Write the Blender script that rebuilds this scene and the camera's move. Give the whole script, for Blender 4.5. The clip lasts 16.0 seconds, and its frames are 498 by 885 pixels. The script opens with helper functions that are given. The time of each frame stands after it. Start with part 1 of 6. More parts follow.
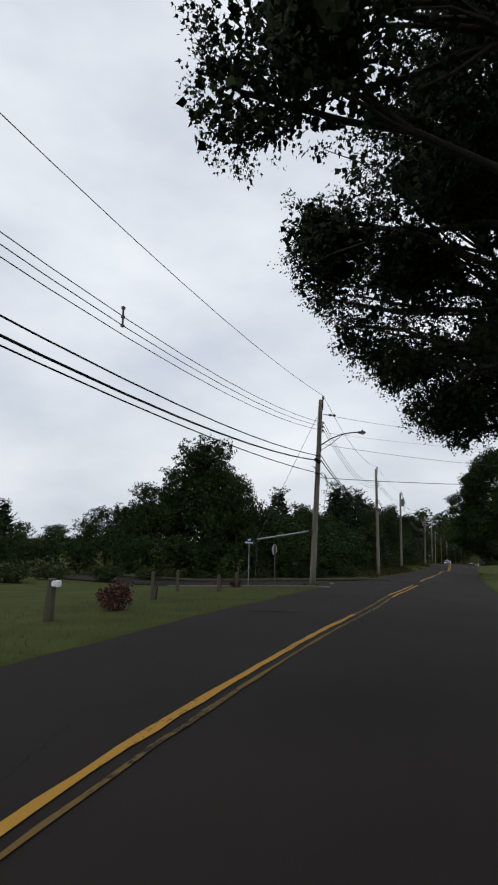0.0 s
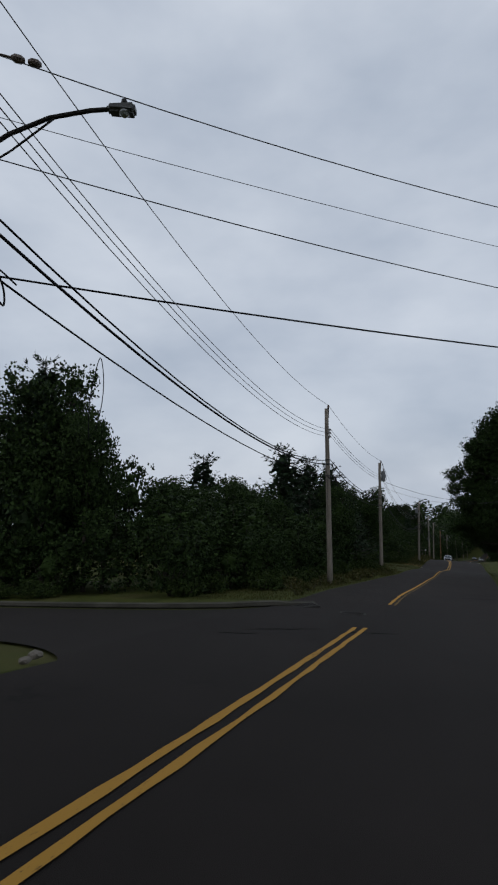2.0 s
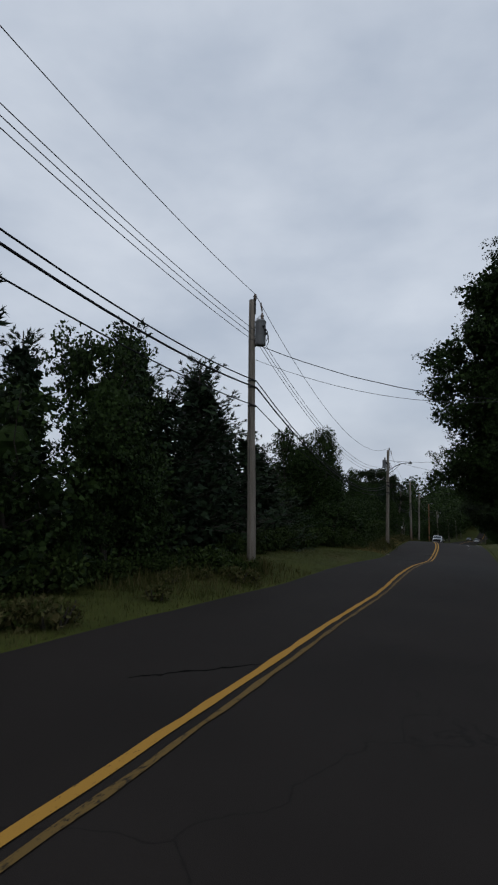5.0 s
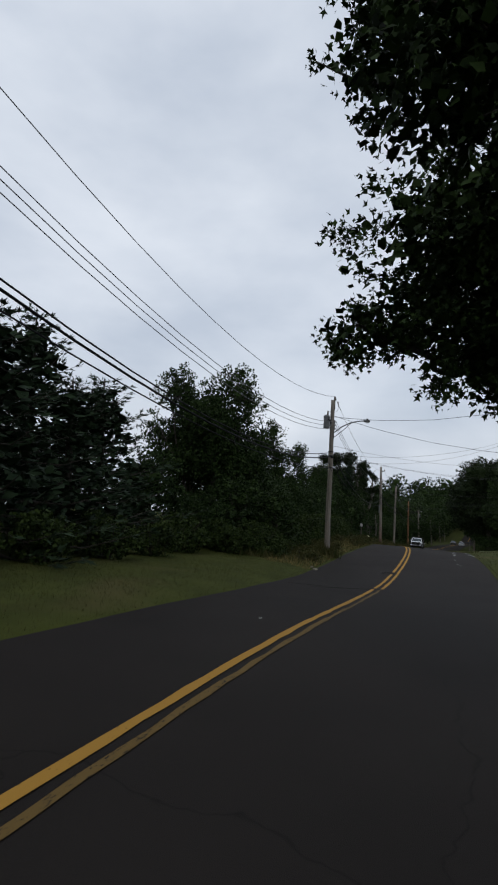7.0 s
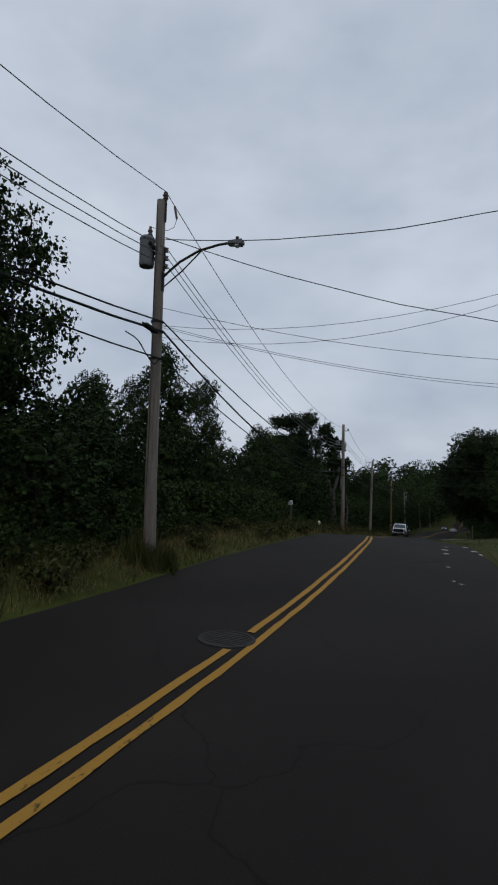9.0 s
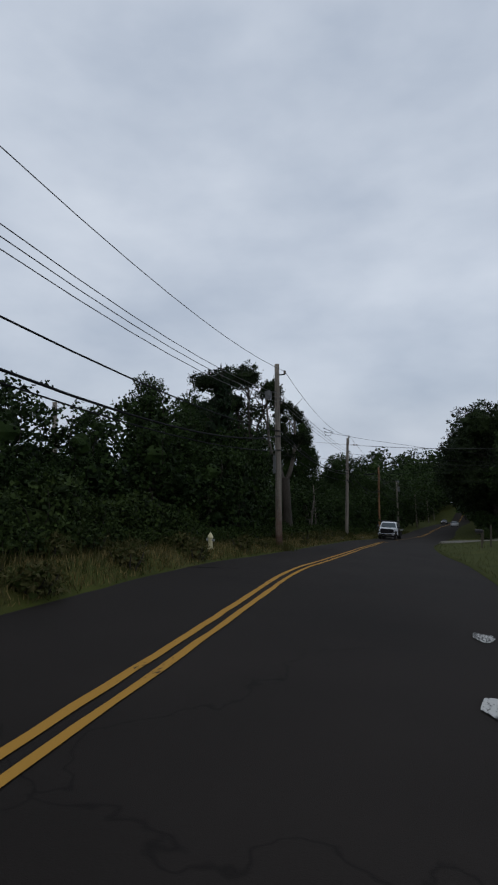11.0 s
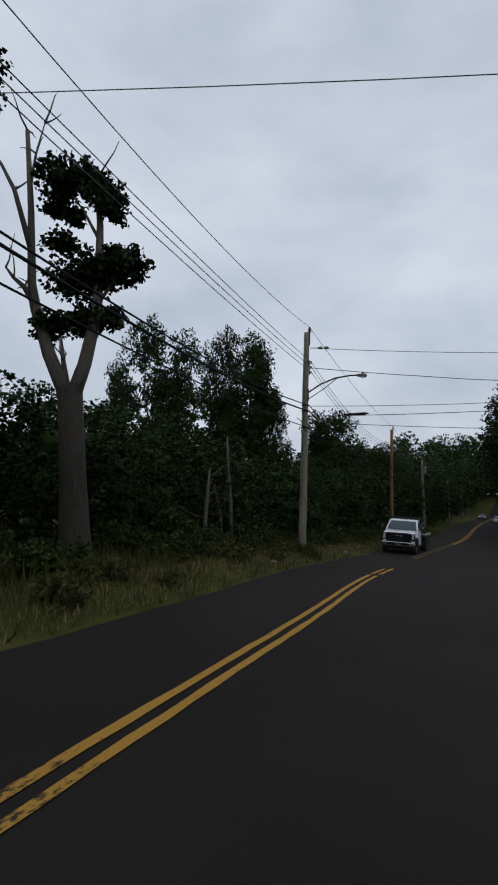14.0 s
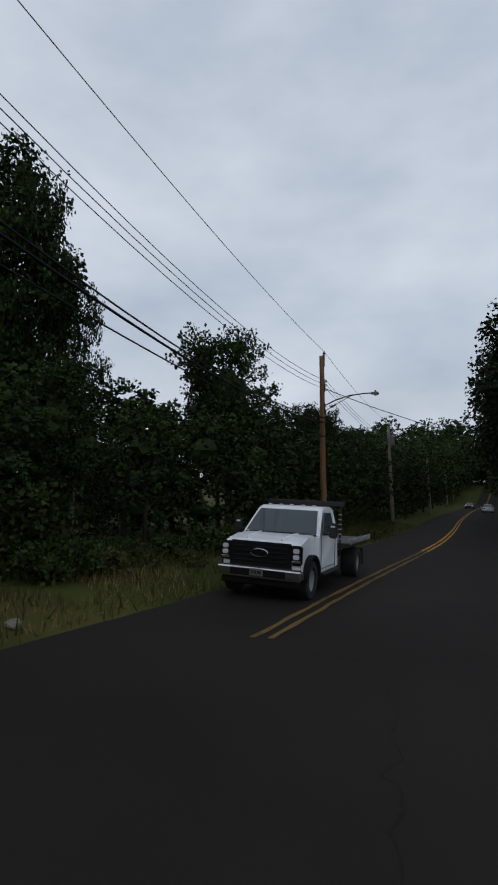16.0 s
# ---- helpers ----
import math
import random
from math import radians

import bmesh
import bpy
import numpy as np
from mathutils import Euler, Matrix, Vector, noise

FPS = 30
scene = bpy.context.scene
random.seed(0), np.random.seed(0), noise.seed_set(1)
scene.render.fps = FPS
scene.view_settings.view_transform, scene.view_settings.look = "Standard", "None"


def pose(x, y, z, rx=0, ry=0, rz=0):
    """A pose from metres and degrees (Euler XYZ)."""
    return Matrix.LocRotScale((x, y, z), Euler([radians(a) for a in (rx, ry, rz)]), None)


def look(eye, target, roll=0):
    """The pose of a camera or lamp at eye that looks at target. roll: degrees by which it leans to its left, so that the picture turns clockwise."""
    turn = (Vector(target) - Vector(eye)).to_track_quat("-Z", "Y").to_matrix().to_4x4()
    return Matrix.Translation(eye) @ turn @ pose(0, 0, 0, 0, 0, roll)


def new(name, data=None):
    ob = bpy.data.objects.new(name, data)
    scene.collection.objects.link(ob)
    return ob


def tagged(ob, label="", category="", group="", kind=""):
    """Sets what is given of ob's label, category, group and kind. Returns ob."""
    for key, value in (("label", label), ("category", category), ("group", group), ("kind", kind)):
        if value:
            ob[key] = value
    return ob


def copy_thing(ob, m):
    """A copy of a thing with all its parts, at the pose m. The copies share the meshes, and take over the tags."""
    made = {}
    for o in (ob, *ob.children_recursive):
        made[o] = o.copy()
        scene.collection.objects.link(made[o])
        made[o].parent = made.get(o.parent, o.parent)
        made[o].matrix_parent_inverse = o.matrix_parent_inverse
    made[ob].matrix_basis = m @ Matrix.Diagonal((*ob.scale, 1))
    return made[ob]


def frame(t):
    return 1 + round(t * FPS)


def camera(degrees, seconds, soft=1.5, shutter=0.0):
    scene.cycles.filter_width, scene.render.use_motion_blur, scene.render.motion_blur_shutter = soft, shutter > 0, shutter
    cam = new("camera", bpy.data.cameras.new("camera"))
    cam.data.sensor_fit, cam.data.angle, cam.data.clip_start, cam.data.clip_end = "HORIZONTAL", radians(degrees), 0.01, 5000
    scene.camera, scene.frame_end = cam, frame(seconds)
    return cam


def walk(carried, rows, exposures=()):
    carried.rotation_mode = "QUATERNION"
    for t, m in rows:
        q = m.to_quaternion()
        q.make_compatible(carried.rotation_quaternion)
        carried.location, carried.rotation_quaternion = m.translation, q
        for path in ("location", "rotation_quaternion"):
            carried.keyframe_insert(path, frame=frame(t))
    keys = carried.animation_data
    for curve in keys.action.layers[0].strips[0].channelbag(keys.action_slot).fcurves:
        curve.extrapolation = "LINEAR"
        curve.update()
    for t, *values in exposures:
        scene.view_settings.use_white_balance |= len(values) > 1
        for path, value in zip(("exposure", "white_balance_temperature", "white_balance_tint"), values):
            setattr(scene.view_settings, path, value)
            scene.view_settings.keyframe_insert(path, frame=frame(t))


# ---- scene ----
cam = camera(52.47, 16.0, 2.1)
PATH = [
    (0, (1.571, 0.932, 10.485), (0.785, 2.761, 10.682), 1.40),
    (0.5, (1.455, 6.445, 10.019), (0.672, 8.275, 10.216), 1.09),
    (1, (1.425, 11.826, 9.478), (0.641, 13.655, 9.673), 0.92),
    (1.5, (1.271, 17.300, 8.886), (0.492, 19.132, 9.082), 1.04),
    (2, (1.021, 22.816, 8.271), (0.234, 24.646, 8.451), 0.94),
    (2.5, (0.785, 28.201, 7.634), (-0.005, 30.032, 7.793), 1.01),
    (3, (0.610, 33.499, 6.995), (-0.180, 35.332, 7.128), 1.06),
    (3.5, (0.469, 38.845, 6.363), (-0.319, 40.678, 6.496), 1.24),
    (6, (0.724, 65.413, 3.287), (-0.027, 67.264, 3.381), 0.92),
    (6.5, (0.737, 70.183, 2.774), (0.007, 72.043, 2.870), 2.07),
    (7, (0.720, 74.991, 2.289), (-0.010, 76.851, 2.387), 2.66),
    (7.5, (0.653, 79.855, 1.835), (-0.066, 81.719, 1.939), 2.28),
    (8, (0.696, 84.619, 1.295), (-0.021, 86.483, 1.388), 2.09),
    (8.5, (0.822, 89.249, 0.698), (0.109, 91.116, 0.770), 1.84),
    (9, (1.006, 93.932, 0.097), (0.306, 95.805, 0.153), 1.95),
    (9.5, (1.136, 98.685, -0.413), (0.447, 100.562, -0.357), 1.64),
    (10, (1.170, 103.485, -0.788), (0.489, 105.365, -0.728), 0.76),
    (12.5, (-0.071, 126.070, -2.652), (-0.768, 127.944, -2.638), -0.20),
    (13, (-0.286, 130.745, -3.333), (-1.022, 132.605, -3.315), -0.20),
    (13.5, (-0.498, 135.547, -4.002), (-1.267, 137.393, -3.994), 0.05),
    (14, (-0.651, 140.377, -4.653), (-1.435, 142.217, -4.646), 0.68),
    (14.5, (-0.709, 145.296, -5.309), (-1.493, 147.136, -5.311), 0.48),
    (15, (-0.649, 150.174, -5.997), (-1.423, 152.018, -6.008), 0.31),
    (15.5, (-0.530, 155.116, -6.695), (-1.288, 156.967, -6.709), 0.17),
    (16, (-0.415, 160.043, -7.392), (-1.152, 161.902, -7.409), -0.12),
]
EXPOSURES = [(0, 0.42, 6850, 10), (0.5, 0.4, 6750, 10), (1.0, 0.28, 6600, 10), (1.5, 0.22, 6550, 10), (2.0, -0.04, 6400, 10), (2.5, -0.03, 6350, 10), (3.5, -0.07, 6350, 10), (5.0, 0.0, 6400, 10), (6.0, 0.1, 6450, 10), (7.0, 0.25, 6550, 10), (7.5, 0.36, 6700, 10), (8.0, 0.06, 6500, 10), (8.5, 0.0, 6350, 10), (9.0, -0.06, 6330, 10), (9.5, -0.06, 6300, 10), (10.0, -0.04, 6300, 10), (12.5, 0.05, 6450, 10), (13.5, 0.1, 6450, 10), (16.0, 0.03, 6400, 10)]
walk(cam, [(t, look(eye, target, roll)) for t, eye, target, roll in PATH], EXPOSURES)

# ---- world, sun ----
world = bpy.data.worlds.new("overcast_sky")
scene.world = world
world.use_nodes = True
wt = world.node_tree
wt.nodes.clear()
w_out = wt.nodes.new("ShaderNodeOutputWorld")
w_bg = wt.nodes.new("ShaderNodeBackground")
w_sky = wt.nodes.new("ShaderNodeTexSky")
w_sky.sky_type = "NISHITA"
w_sky.sun_disc = False
w_sky.sun_elevation = radians(48)
w_sky.sun_rotation = radians(200)
w_sky.dust_density = 4.0
w_sky.air_density = 1.0
w_bright = wt.nodes.new("ShaderNodeMix")
w_bright.data_type = "RGBA"
w_bright.blend_type = "MULTIPLY"
w_bright.inputs[0].default_value = 1.0
w_bright.inputs[7].default_value = (0.1, 0.1, 0.1, 1)
w_geo = wt.nodes.new("ShaderNodeTexCoord")
w_map = wt.nodes.new("ShaderNodeMapping")
w_map.inputs["Scale"].default_value = (1.5, 1.5, 3.2)
w_noise = wt.nodes.new("ShaderNodeTexNoise")
w_noise.inputs["Scale"].default_value = 1.7
w_noise.inputs["Detail"].default_value = 5.0
w_noise.inputs["Roughness"].default_value = 0.5
w_ramp = wt.nodes.new("ShaderNodeValToRGB")
w_ramp.color_ramp.elements[0].position = 0.32
w_ramp.color_ramp.elements[0].color = (0.445, 0.505, 0.60, 1)
w_ramp.color_ramp.elements[1].position = 0.68
w_ramp.color_ramp.elements[1].color = (0.66, 0.71, 0.785, 1)
w_mix = wt.nodes.new("ShaderNodeMix")
w_mix.data_type = "RGBA"
w_mix.inputs[0].default_value = 0.9
wl = wt.links.new
wl(w_geo.outputs["Generated"], w_map.inputs[0])
wl(w_map.outputs[0], w_noise.inputs["Vector"])
wl(w_noise.outputs["Fac"], w_ramp.inputs[0])
wl(w_sky.outputs[0], w_bright.inputs[6])
wl(w_bright.outputs[2], w_mix.inputs[6])
wl(w_ramp.outputs[0], w_mix.inputs[7])
wl(w_mix.outputs[2], w_bg.inputs[0])
w_bg.inputs[1].default_value = 1.0
wl(w_bg.outputs[0], w_out.inputs[0])

sun = new("sun", bpy.data.lights.new("sun", "SUN"))
sun.data.energy = 0.3
sun.data.angle = radians(25)
sun.data.color = (1.0, 0.96, 0.9)
sun.matrix_world = pose(0, 0, 60, 42, 0, 20)


# ---- materials ----
def node_mat(name, dark, light, scale=6.0, rough=0.8, bump=0.3, fine=60.0, metal=0.0, island=False, per_object=False, stretch=None, spec=0.3):
    m = bpy.data.materials.new(name)
    m.use_nodes = True
    nt = m.node_tree
    b = nt.nodes["Principled BSDF"]
    b.inputs["Roughness"].default_value = rough
    b.inputs["Metallic"].default_value = metal
    b.inputs["Specular IOR Level"].default_value = spec
    tc = nt.nodes.new("ShaderNodeTexCoord")
    src = tc.outputs["Object"]
    if stretch:
        mp = nt.nodes.new("ShaderNodeMapping")
        mp.inputs["Scale"].default_value = stretch
        nt.links.new(src, mp.inputs[0])
        src = mp.outputs[0]
    n1 = nt.nodes.new("ShaderNodeTexNoise")
    n1.inputs["Scale"].default_value = scale
    n1.inputs["Detail"].default_value = 6.0
    n2 = nt.nodes.new("ShaderNodeTexNoise")
    n2.inputs["Scale"].default_value = fine
    n2.inputs["Detail"].default_value = 3.0
    nt.links.new(src, n1.inputs["Vector"])
    nt.links.new(src, n2.inputs["Vector"])
    mx = nt.nodes.new("ShaderNodeMath")
    mx.operation = "MULTIPLY_ADD"
    mx.inputs[1].default_value = 0.45
    nt.links.new(n2.outputs["Fac"], mx.inputs[0])
    ad = nt.nodes.new("ShaderNodeMath")
    ad.operation = "MULTIPLY"
    ad.inputs[1].default_value = 0.55
    nt.links.new(n1.outputs["Fac"], ad.inputs[0])
    nt.links.new(ad.outputs[0], mx.inputs[2])
    fac = mx.outputs[0]
    if island or per_object:
        if island:
            g = nt.nodes.new("ShaderNodeNewGeometry")
            rnd = g.outputs["Random Per Island"]
        else:
            g = nt.nodes.new("ShaderNodeObjectInfo")
            rnd = g.outputs["Random"]
        a2 = nt.nodes.new("ShaderNodeMath")
        a2.operation = "MULTIPLY_ADD"
        a2.inputs[1].default_value = 0.5
        a2.inputs[2].default_value = -0.25
        nt.links.new(rnd, a2.inputs[0])
        a3 = nt.nodes.new("ShaderNodeMath")
        a3.operation = "ADD"
        nt.links.new(fac, a3.inputs[0])
        nt.links.new(a2.outputs[0], a3.inputs[1])
        fac = a3.outputs[0]
    r = nt.nodes.new("ShaderNodeValToRGB")
    r.color_ramp.elements[0].position, r.color_ramp.elements[1].position = 0.3, 0.7
    r.color_ramp.elements[0].color = (*dark, 1)
    r.color_ramp.elements[1].color = (*light, 1)
    nt.links.new(fac, r.inputs[0])
    nt.links.new(r.outputs[0], b.inputs["Base Color"])
    if bump > 0:
        bp = nt.nodes.new("ShaderNodeBump")
        bp.inputs["Strength"].default_value = bump
        bp.inputs["Distance"].default_value = 0.02
        nt.links.new(n2.outputs["Fac"], bp.inputs["Height"])
        nt.links.new(bp.outputs[0], b.inputs["Normal"])
    return m


def glass_mat(name, tint, rough=0.03):
    m = bpy.data.materials.new(name)
    m.use_nodes = True
    b = m.node_tree.nodes["Principled BSDF"]
    b.inputs["Base Color"].default_value = (*tint, 1)
    b.inputs["Roughness"].default_value = rough
    b.inputs["Specular IOR Level"].default_value = 0.35
    return m


def asphalt_mat():
    """Worn asphalt: fine aggregate, broad stains, hairline cracks."""
    m = node_mat("asphalt", (0.0118, 0.0098, 0.0084), (0.0245, 0.0204, 0.0178), 0.35, 0.85, 0.35, 130.0, spec=0.1)
    nt = m.node_tree
    b = nt.nodes["Principled BSDF"]
    ramp = [n for n in nt.nodes if n.bl_idname == "ShaderNodeValToRGB"][0]
    tc = [n for n in nt.nodes if n.bl_idname == "ShaderNodeTexCoord"][0]
    warp = nt.nodes.new("ShaderNodeTexNoise")
    warp.inputs["Scale"].default_value = 0.8
    warp.inputs["Detail"].default_value = 4
    vm = nt.nodes.new("ShaderNodeVectorMath")
    vm.operation = "MULTIPLY_ADD"
    vm.inputs[1].default_value = (1.6, 1.6, 1.6)
    nt.links.new(tc.outputs["Object"], warp.inputs["Vector"])
    nt.links.new(warp.outputs["Color"], vm.inputs[0])
    nt.links.new(tc.outputs["Object"], vm.inputs[2])
    vo = nt.nodes.new("ShaderNodeTexVoronoi")
    vo.feature = "DISTANCE_TO_EDGE"
    vo.inputs["Scale"].default_value = 0.16
    nt.links.new(vm.outputs[0], vo.inputs["Vector"])
    cr_ = nt.nodes.new("ShaderNodeMapRange")
    cr_.inputs["From Min"].default_value = 0.0
    cr_.inputs["From Max"].default_value = 0.0035
    cr_.inputs["To Min"].default_value = 0.55
    cr_.inputs["To Max"].default_value = 1.0
    nt.links.new(vo.outputs["Distance"], cr_.inputs[0])
    mul = nt.nodes.new("ShaderNodeMix")
    mul.data_type = "RGBA"
    mul.blend_type = "MULTIPLY"
    mul.inputs[0].default_value = 1.0
    nt.links.new(ramp.outputs[0], mul.inputs[6])
    nt.links.new(cr_.outputs[0], mul.inputs[7])
    nt.links.new(mul.outputs[2], b.inputs["Base Color"])
    return m


def paint_mat(name, paint, bare, worn):
    """Road paint, chipped through to the asphalt."""
    m = bpy.data.materials.new(name)
    m.use_nodes = True
    nt = m.node_tree
    b = nt.nodes["Principled BSDF"]
    b.inputs["Roughness"].default_value = 0.8
    b.inputs["Specular IOR Level"].default_value = 0.12
    tc = nt.nodes.new("ShaderNodeTexCoord")
    mp = nt.nodes.new("ShaderNodeMapping")
    mp.inputs["Scale"].default_value = (1.0, 0.35, 1.0)
    n = nt.nodes.new("ShaderNodeTexNoise")
    n.inputs["Scale"].default_value = 26
    n.inputs["Detail"].default_value = 9
    n.inputs["Roughness"].default_value = 0.72
    big = nt.nodes.new("ShaderNodeTexNoise")
    big.inputs["Scale"].default_value = 0.5
    a = nt.nodes.new("ShaderNodeMath")
    a.operation = "MULTIPLY_ADD"
    a.inputs[1].default_value = 0.45
    r = nt.nodes.new("ShaderNodeValToRGB")
    r.color_ramp.elements[0].position = worn
    r.color_ramp.elements[0].color = (*bare, 1)
    r.color_ramp.elements[1].position = worn + 0.1
    r.color_ramp.elements[1].color = (*paint, 1)
    nt.links.new(tc.outputs["Object"], mp.inputs[0])
    nt.links.new(mp.outputs[0], n.inputs["Vector"])
    nt.links.new(tc.outputs["Object"], big.inputs["Vector"])
    nt.links.new(big.outputs["Fac"], a.inputs[0])
    nt.links.new(n.outputs["Fac"], a.inputs[2])
    nt.links.new(a.outputs[0], r.inputs[0])
    nt.links.new(r.outputs[0], b.inputs["Base Color"])
    return m


def ground_mat():
    """Mown and rough grass, with straw and bare earth in patches."""
    m = node_mat("grass_ground", (0.02, 0.028, 0.005), (0.064, 0.072, 0.015), 0.8, 0.95, 0.8, 38.0, spec=0.1)
    nt = m.node_tree
    b = nt.nodes["Principled BSDF"]
    ramp = [n for n in nt.nodes if n.bl_idname == "ShaderNodeValToRGB"][0]
    tc = [n for n in nt.nodes if n.bl_idname == "ShaderNodeTexCoord"][0]
    n = nt.nodes.new("ShaderNodeTexNoise")
    n.inputs["Scale"].default_value = 0.22
    n.inputs["Detail"].default_value = 7
    nt.links.new(tc.outputs["Object"], n.inputs["Vector"])
    r = nt.nodes.new("ShaderNodeMapRange")
    r.inputs["From Min"].default_value = 0.58
    r.inputs["From Max"].default_value = 0.8
    nt.links.new(n.outputs["Fac"], r.inputs[0])
    mul = nt.nodes.new("ShaderNodeMix")
    mul.data_type = "RGBA"
    mul.inputs[7].default_value = (0.085, 0.068, 0.028, 1)
    nt.links.new(r.outputs[0], mul.inputs[0])
    nt.links.new(ramp.outputs[0], mul.inputs[6])
    nt.links.new(mul.outputs[2], b.inputs["Base Color"])
    return m


M_ASPHALT = asphalt_mat()
M_YELLOW = paint_mat("yellow_road_paint", (0.36, 0.195, 0.035), (0.024, 0.021, 0.018), 0.52)
M_YELLOW_WORN = paint_mat("worn_yellow_road_paint", (0.13, 0.083, 0.026), (0.018, 0.0155, 0.013), 0.6)
M_WHITE_MARK = paint_mat("white_road_mark", (0.45, 0.45, 0.43), (0.06, 0.06, 0.06), 0.62)
M_GROUND = ground_mat()
M_CONCRETE = node_mat("weathered_concrete", (0.075, 0.07, 0.058), (0.17, 0.16, 0.138), 2.0, 0.9, 0.3, 60)
M_KERB = node_mat("mossy_dark_concrete", (0.02, 0.02, 0.014), (0.075, 0.07, 0.055), 1.2, 0.95, 0.5, 40)
M_TAR = node_mat("tar_crack", (0.003, 0.003, 0.003), (0.007, 0.0065, 0.006), 4, 0.9, 0.1, spec=0.03)
M_POLE = node_mat("grey_weathered_wood", (0.092, 0.078, 0.064), (0.25, 0.225, 0.19), 3.0, 0.9, 0.5, 40, stretch=(6, 6, 0.35))


def worn_pole_mat():
    """Grey pole whose foot has worn through to red-brown wood."""
    m = node_mat("grey_wood_brown_foot", (0.092, 0.078, 0.064), (0.25, 0.225, 0.19), 3.0, 0.9, 0.5, 40, stretch=(6, 6, 0.35))
    nt = m.node_tree
    b = nt.nodes["Principled BSDF"]
    ramp = [n for n in nt.nodes if n.bl_idname == "ShaderNodeValToRGB"][0]
    tc = nt.nodes.new("ShaderNodeTexCoord")
    sep = nt.nodes.new("ShaderNodeSeparateXYZ")
    nt.links.new(tc.outputs["Object"], sep.inputs[0])
    n = nt.nodes.new("ShaderNodeTexNoise")
    n.inputs["Scale"].default_value = 5.0
    nt.links.new(tc.outputs["Object"], n.inputs["Vector"])
    add = nt.nodes.new("ShaderNodeMath")
    add.operation = "MULTIPLY_ADD"
    add.inputs[1].default_value = 3.0
    nt.links.new(n.outputs["Fac"], add.inputs[0])
    nt.links.new(sep.outputs["Z"], add.inputs[2])
    r = nt.nodes.new("ShaderNodeMapRange")
    r.inputs["From Min"].default_value = 1.8
    r.inputs["From Max"].default_value = 4.4
    r.inputs["To Min"].default_value = 0.9
    r.inputs["To Max"].default_value = 0.0
    nt.links.new(add.outputs[0], r.inputs[0])
    mix = nt.nodes.new("ShaderNodeMix")
    mix.data_type = "RGBA"
    mix.inputs[7].default_value = (0.085, 0.036, 0.02, 1)
    nt.links.new(r.outputs[0], mix.inputs[0])
    nt.links.new(ramp.outputs[0], mix.inputs[6])
    nt.links.new(mix.outputs[2], b.inputs["Base Color"])
    return m


M_POLE_WORN = worn_pole_mat()
M_POLE_NEW = node_mat("brown_treated_wood", (0.1, 0.05, 0.024), (0.24, 0.125, 0.06), 3.0, 0.85, 0.5, 40, stretch=(6, 6, 0.35))
M_POST = node_mat("dark_post_wood", (0.035, 0.03, 0.022), (0.1, 0.085, 0.065), 3.0, 0.9, 0.5, 40, stretch=(6, 6, 0.5))
M_STEEL = node_mat("galvanised_steel", (0.2, 0.21, 0.22), (0.38, 0.39, 0.4), 5.0, 0.5, 0.05, 50, metal=0.6)
M_IRON = node_mat("dark_cast_iron", (0.012, 0.011, 0.010), (0.04, 0.036, 0.032), 6.0, 0.8, 0.3, 60, metal=0.1)
M_TANK = node_mat("grey_painted_tank", (0.075, 0.08, 0.085), (0.15, 0.155, 0.16), 3.0, 0.55, 0.1, 40)
M_PORCELAIN = node_mat("glazed_porcelain", (0.09, 0.06, 0.05), (0.2, 0.17, 0.15), 3.0, 0.25, 0.0)
M_RUBBER = node_mat("black_cable_sheath", (0.008, 0.008, 0.009), (0.018, 0.018, 0.02), 3.0, 0.75, 0.05, spec=0.1)
M_WIRE = node_mat("bare_wire", (0.03, 0.03, 0.032), (0.08, 0.08, 0.085), 3.0, 0.5, 0.0, metal=0.4)
M_BARK = node_mat("grey_brown_bark", (0.016, 0.013, 0.01), (0.058, 0.05, 0.041), 3.0, 0.95, 1.0, 25, stretch=(4, 4, 0.7))
M_DEADWOOD = node_mat("bleached_bark", (0.05, 0.043, 0.036), (0.15, 0.132, 0.115), 3.0, 0.9, 0.6, 25, stretch=(4, 4, 0.7))
M_LEAF_OAK = node_mat("oak_leaf", (0.006, 0.011, 0.004), (0.02, 0.032, 0.01), 0.9, 0.7, 0.0, 9, island=True, spec=0.1)
M_LEAF_MAPLE = node_mat("maple_leaf", (0.006, 0.013, 0.003), (0.024, 0.045, 0.01), 0.9, 0.7, 0.0, 9, island=True, spec=0.1)
M_LEAF_MIX = node_mat("woodland_leaf", (0.006, 0.013, 0.003), (0.028, 0.05, 0.012), 0.35, 0.7, 0.0, 3, island=True, spec=0.1)
M_LEAF_SHRUB = node_mat("shrub_leaf", (0.008, 0.016, 0.003), (0.036, 0.056, 0.013), 0.4, 0.7, 0.0, 3, island=True, spec=0.1)
M_LEAF_RED = node_mat("red_shrub_leaf", (0.03, 0.011, 0.008), (0.085, 0.03, 0.02), 1.0, 0.6, 0.0, 6, island=True)
M_NEEDLE = node_mat("pine_needle", (0.005, 0.011, 0.005), (0.02, 0.036, 0.016), 0.5, 0.7, 0.0, 5, island=True, spec=0.1)
M_GRASS = node_mat("tall_grass", (0.024, 0.034, 0.007), (0.075, 0.066, 0.026), 0.5, 0.8, 0.0, 6, island=True, spec=0.1)
M_STRAW = node_mat("dry_straw_grass", (0.07, 0.06, 0.018), (0.23, 0.175, 0.075), 0.5, 0.85, 0.0, 6, island=True, spec=0.1)
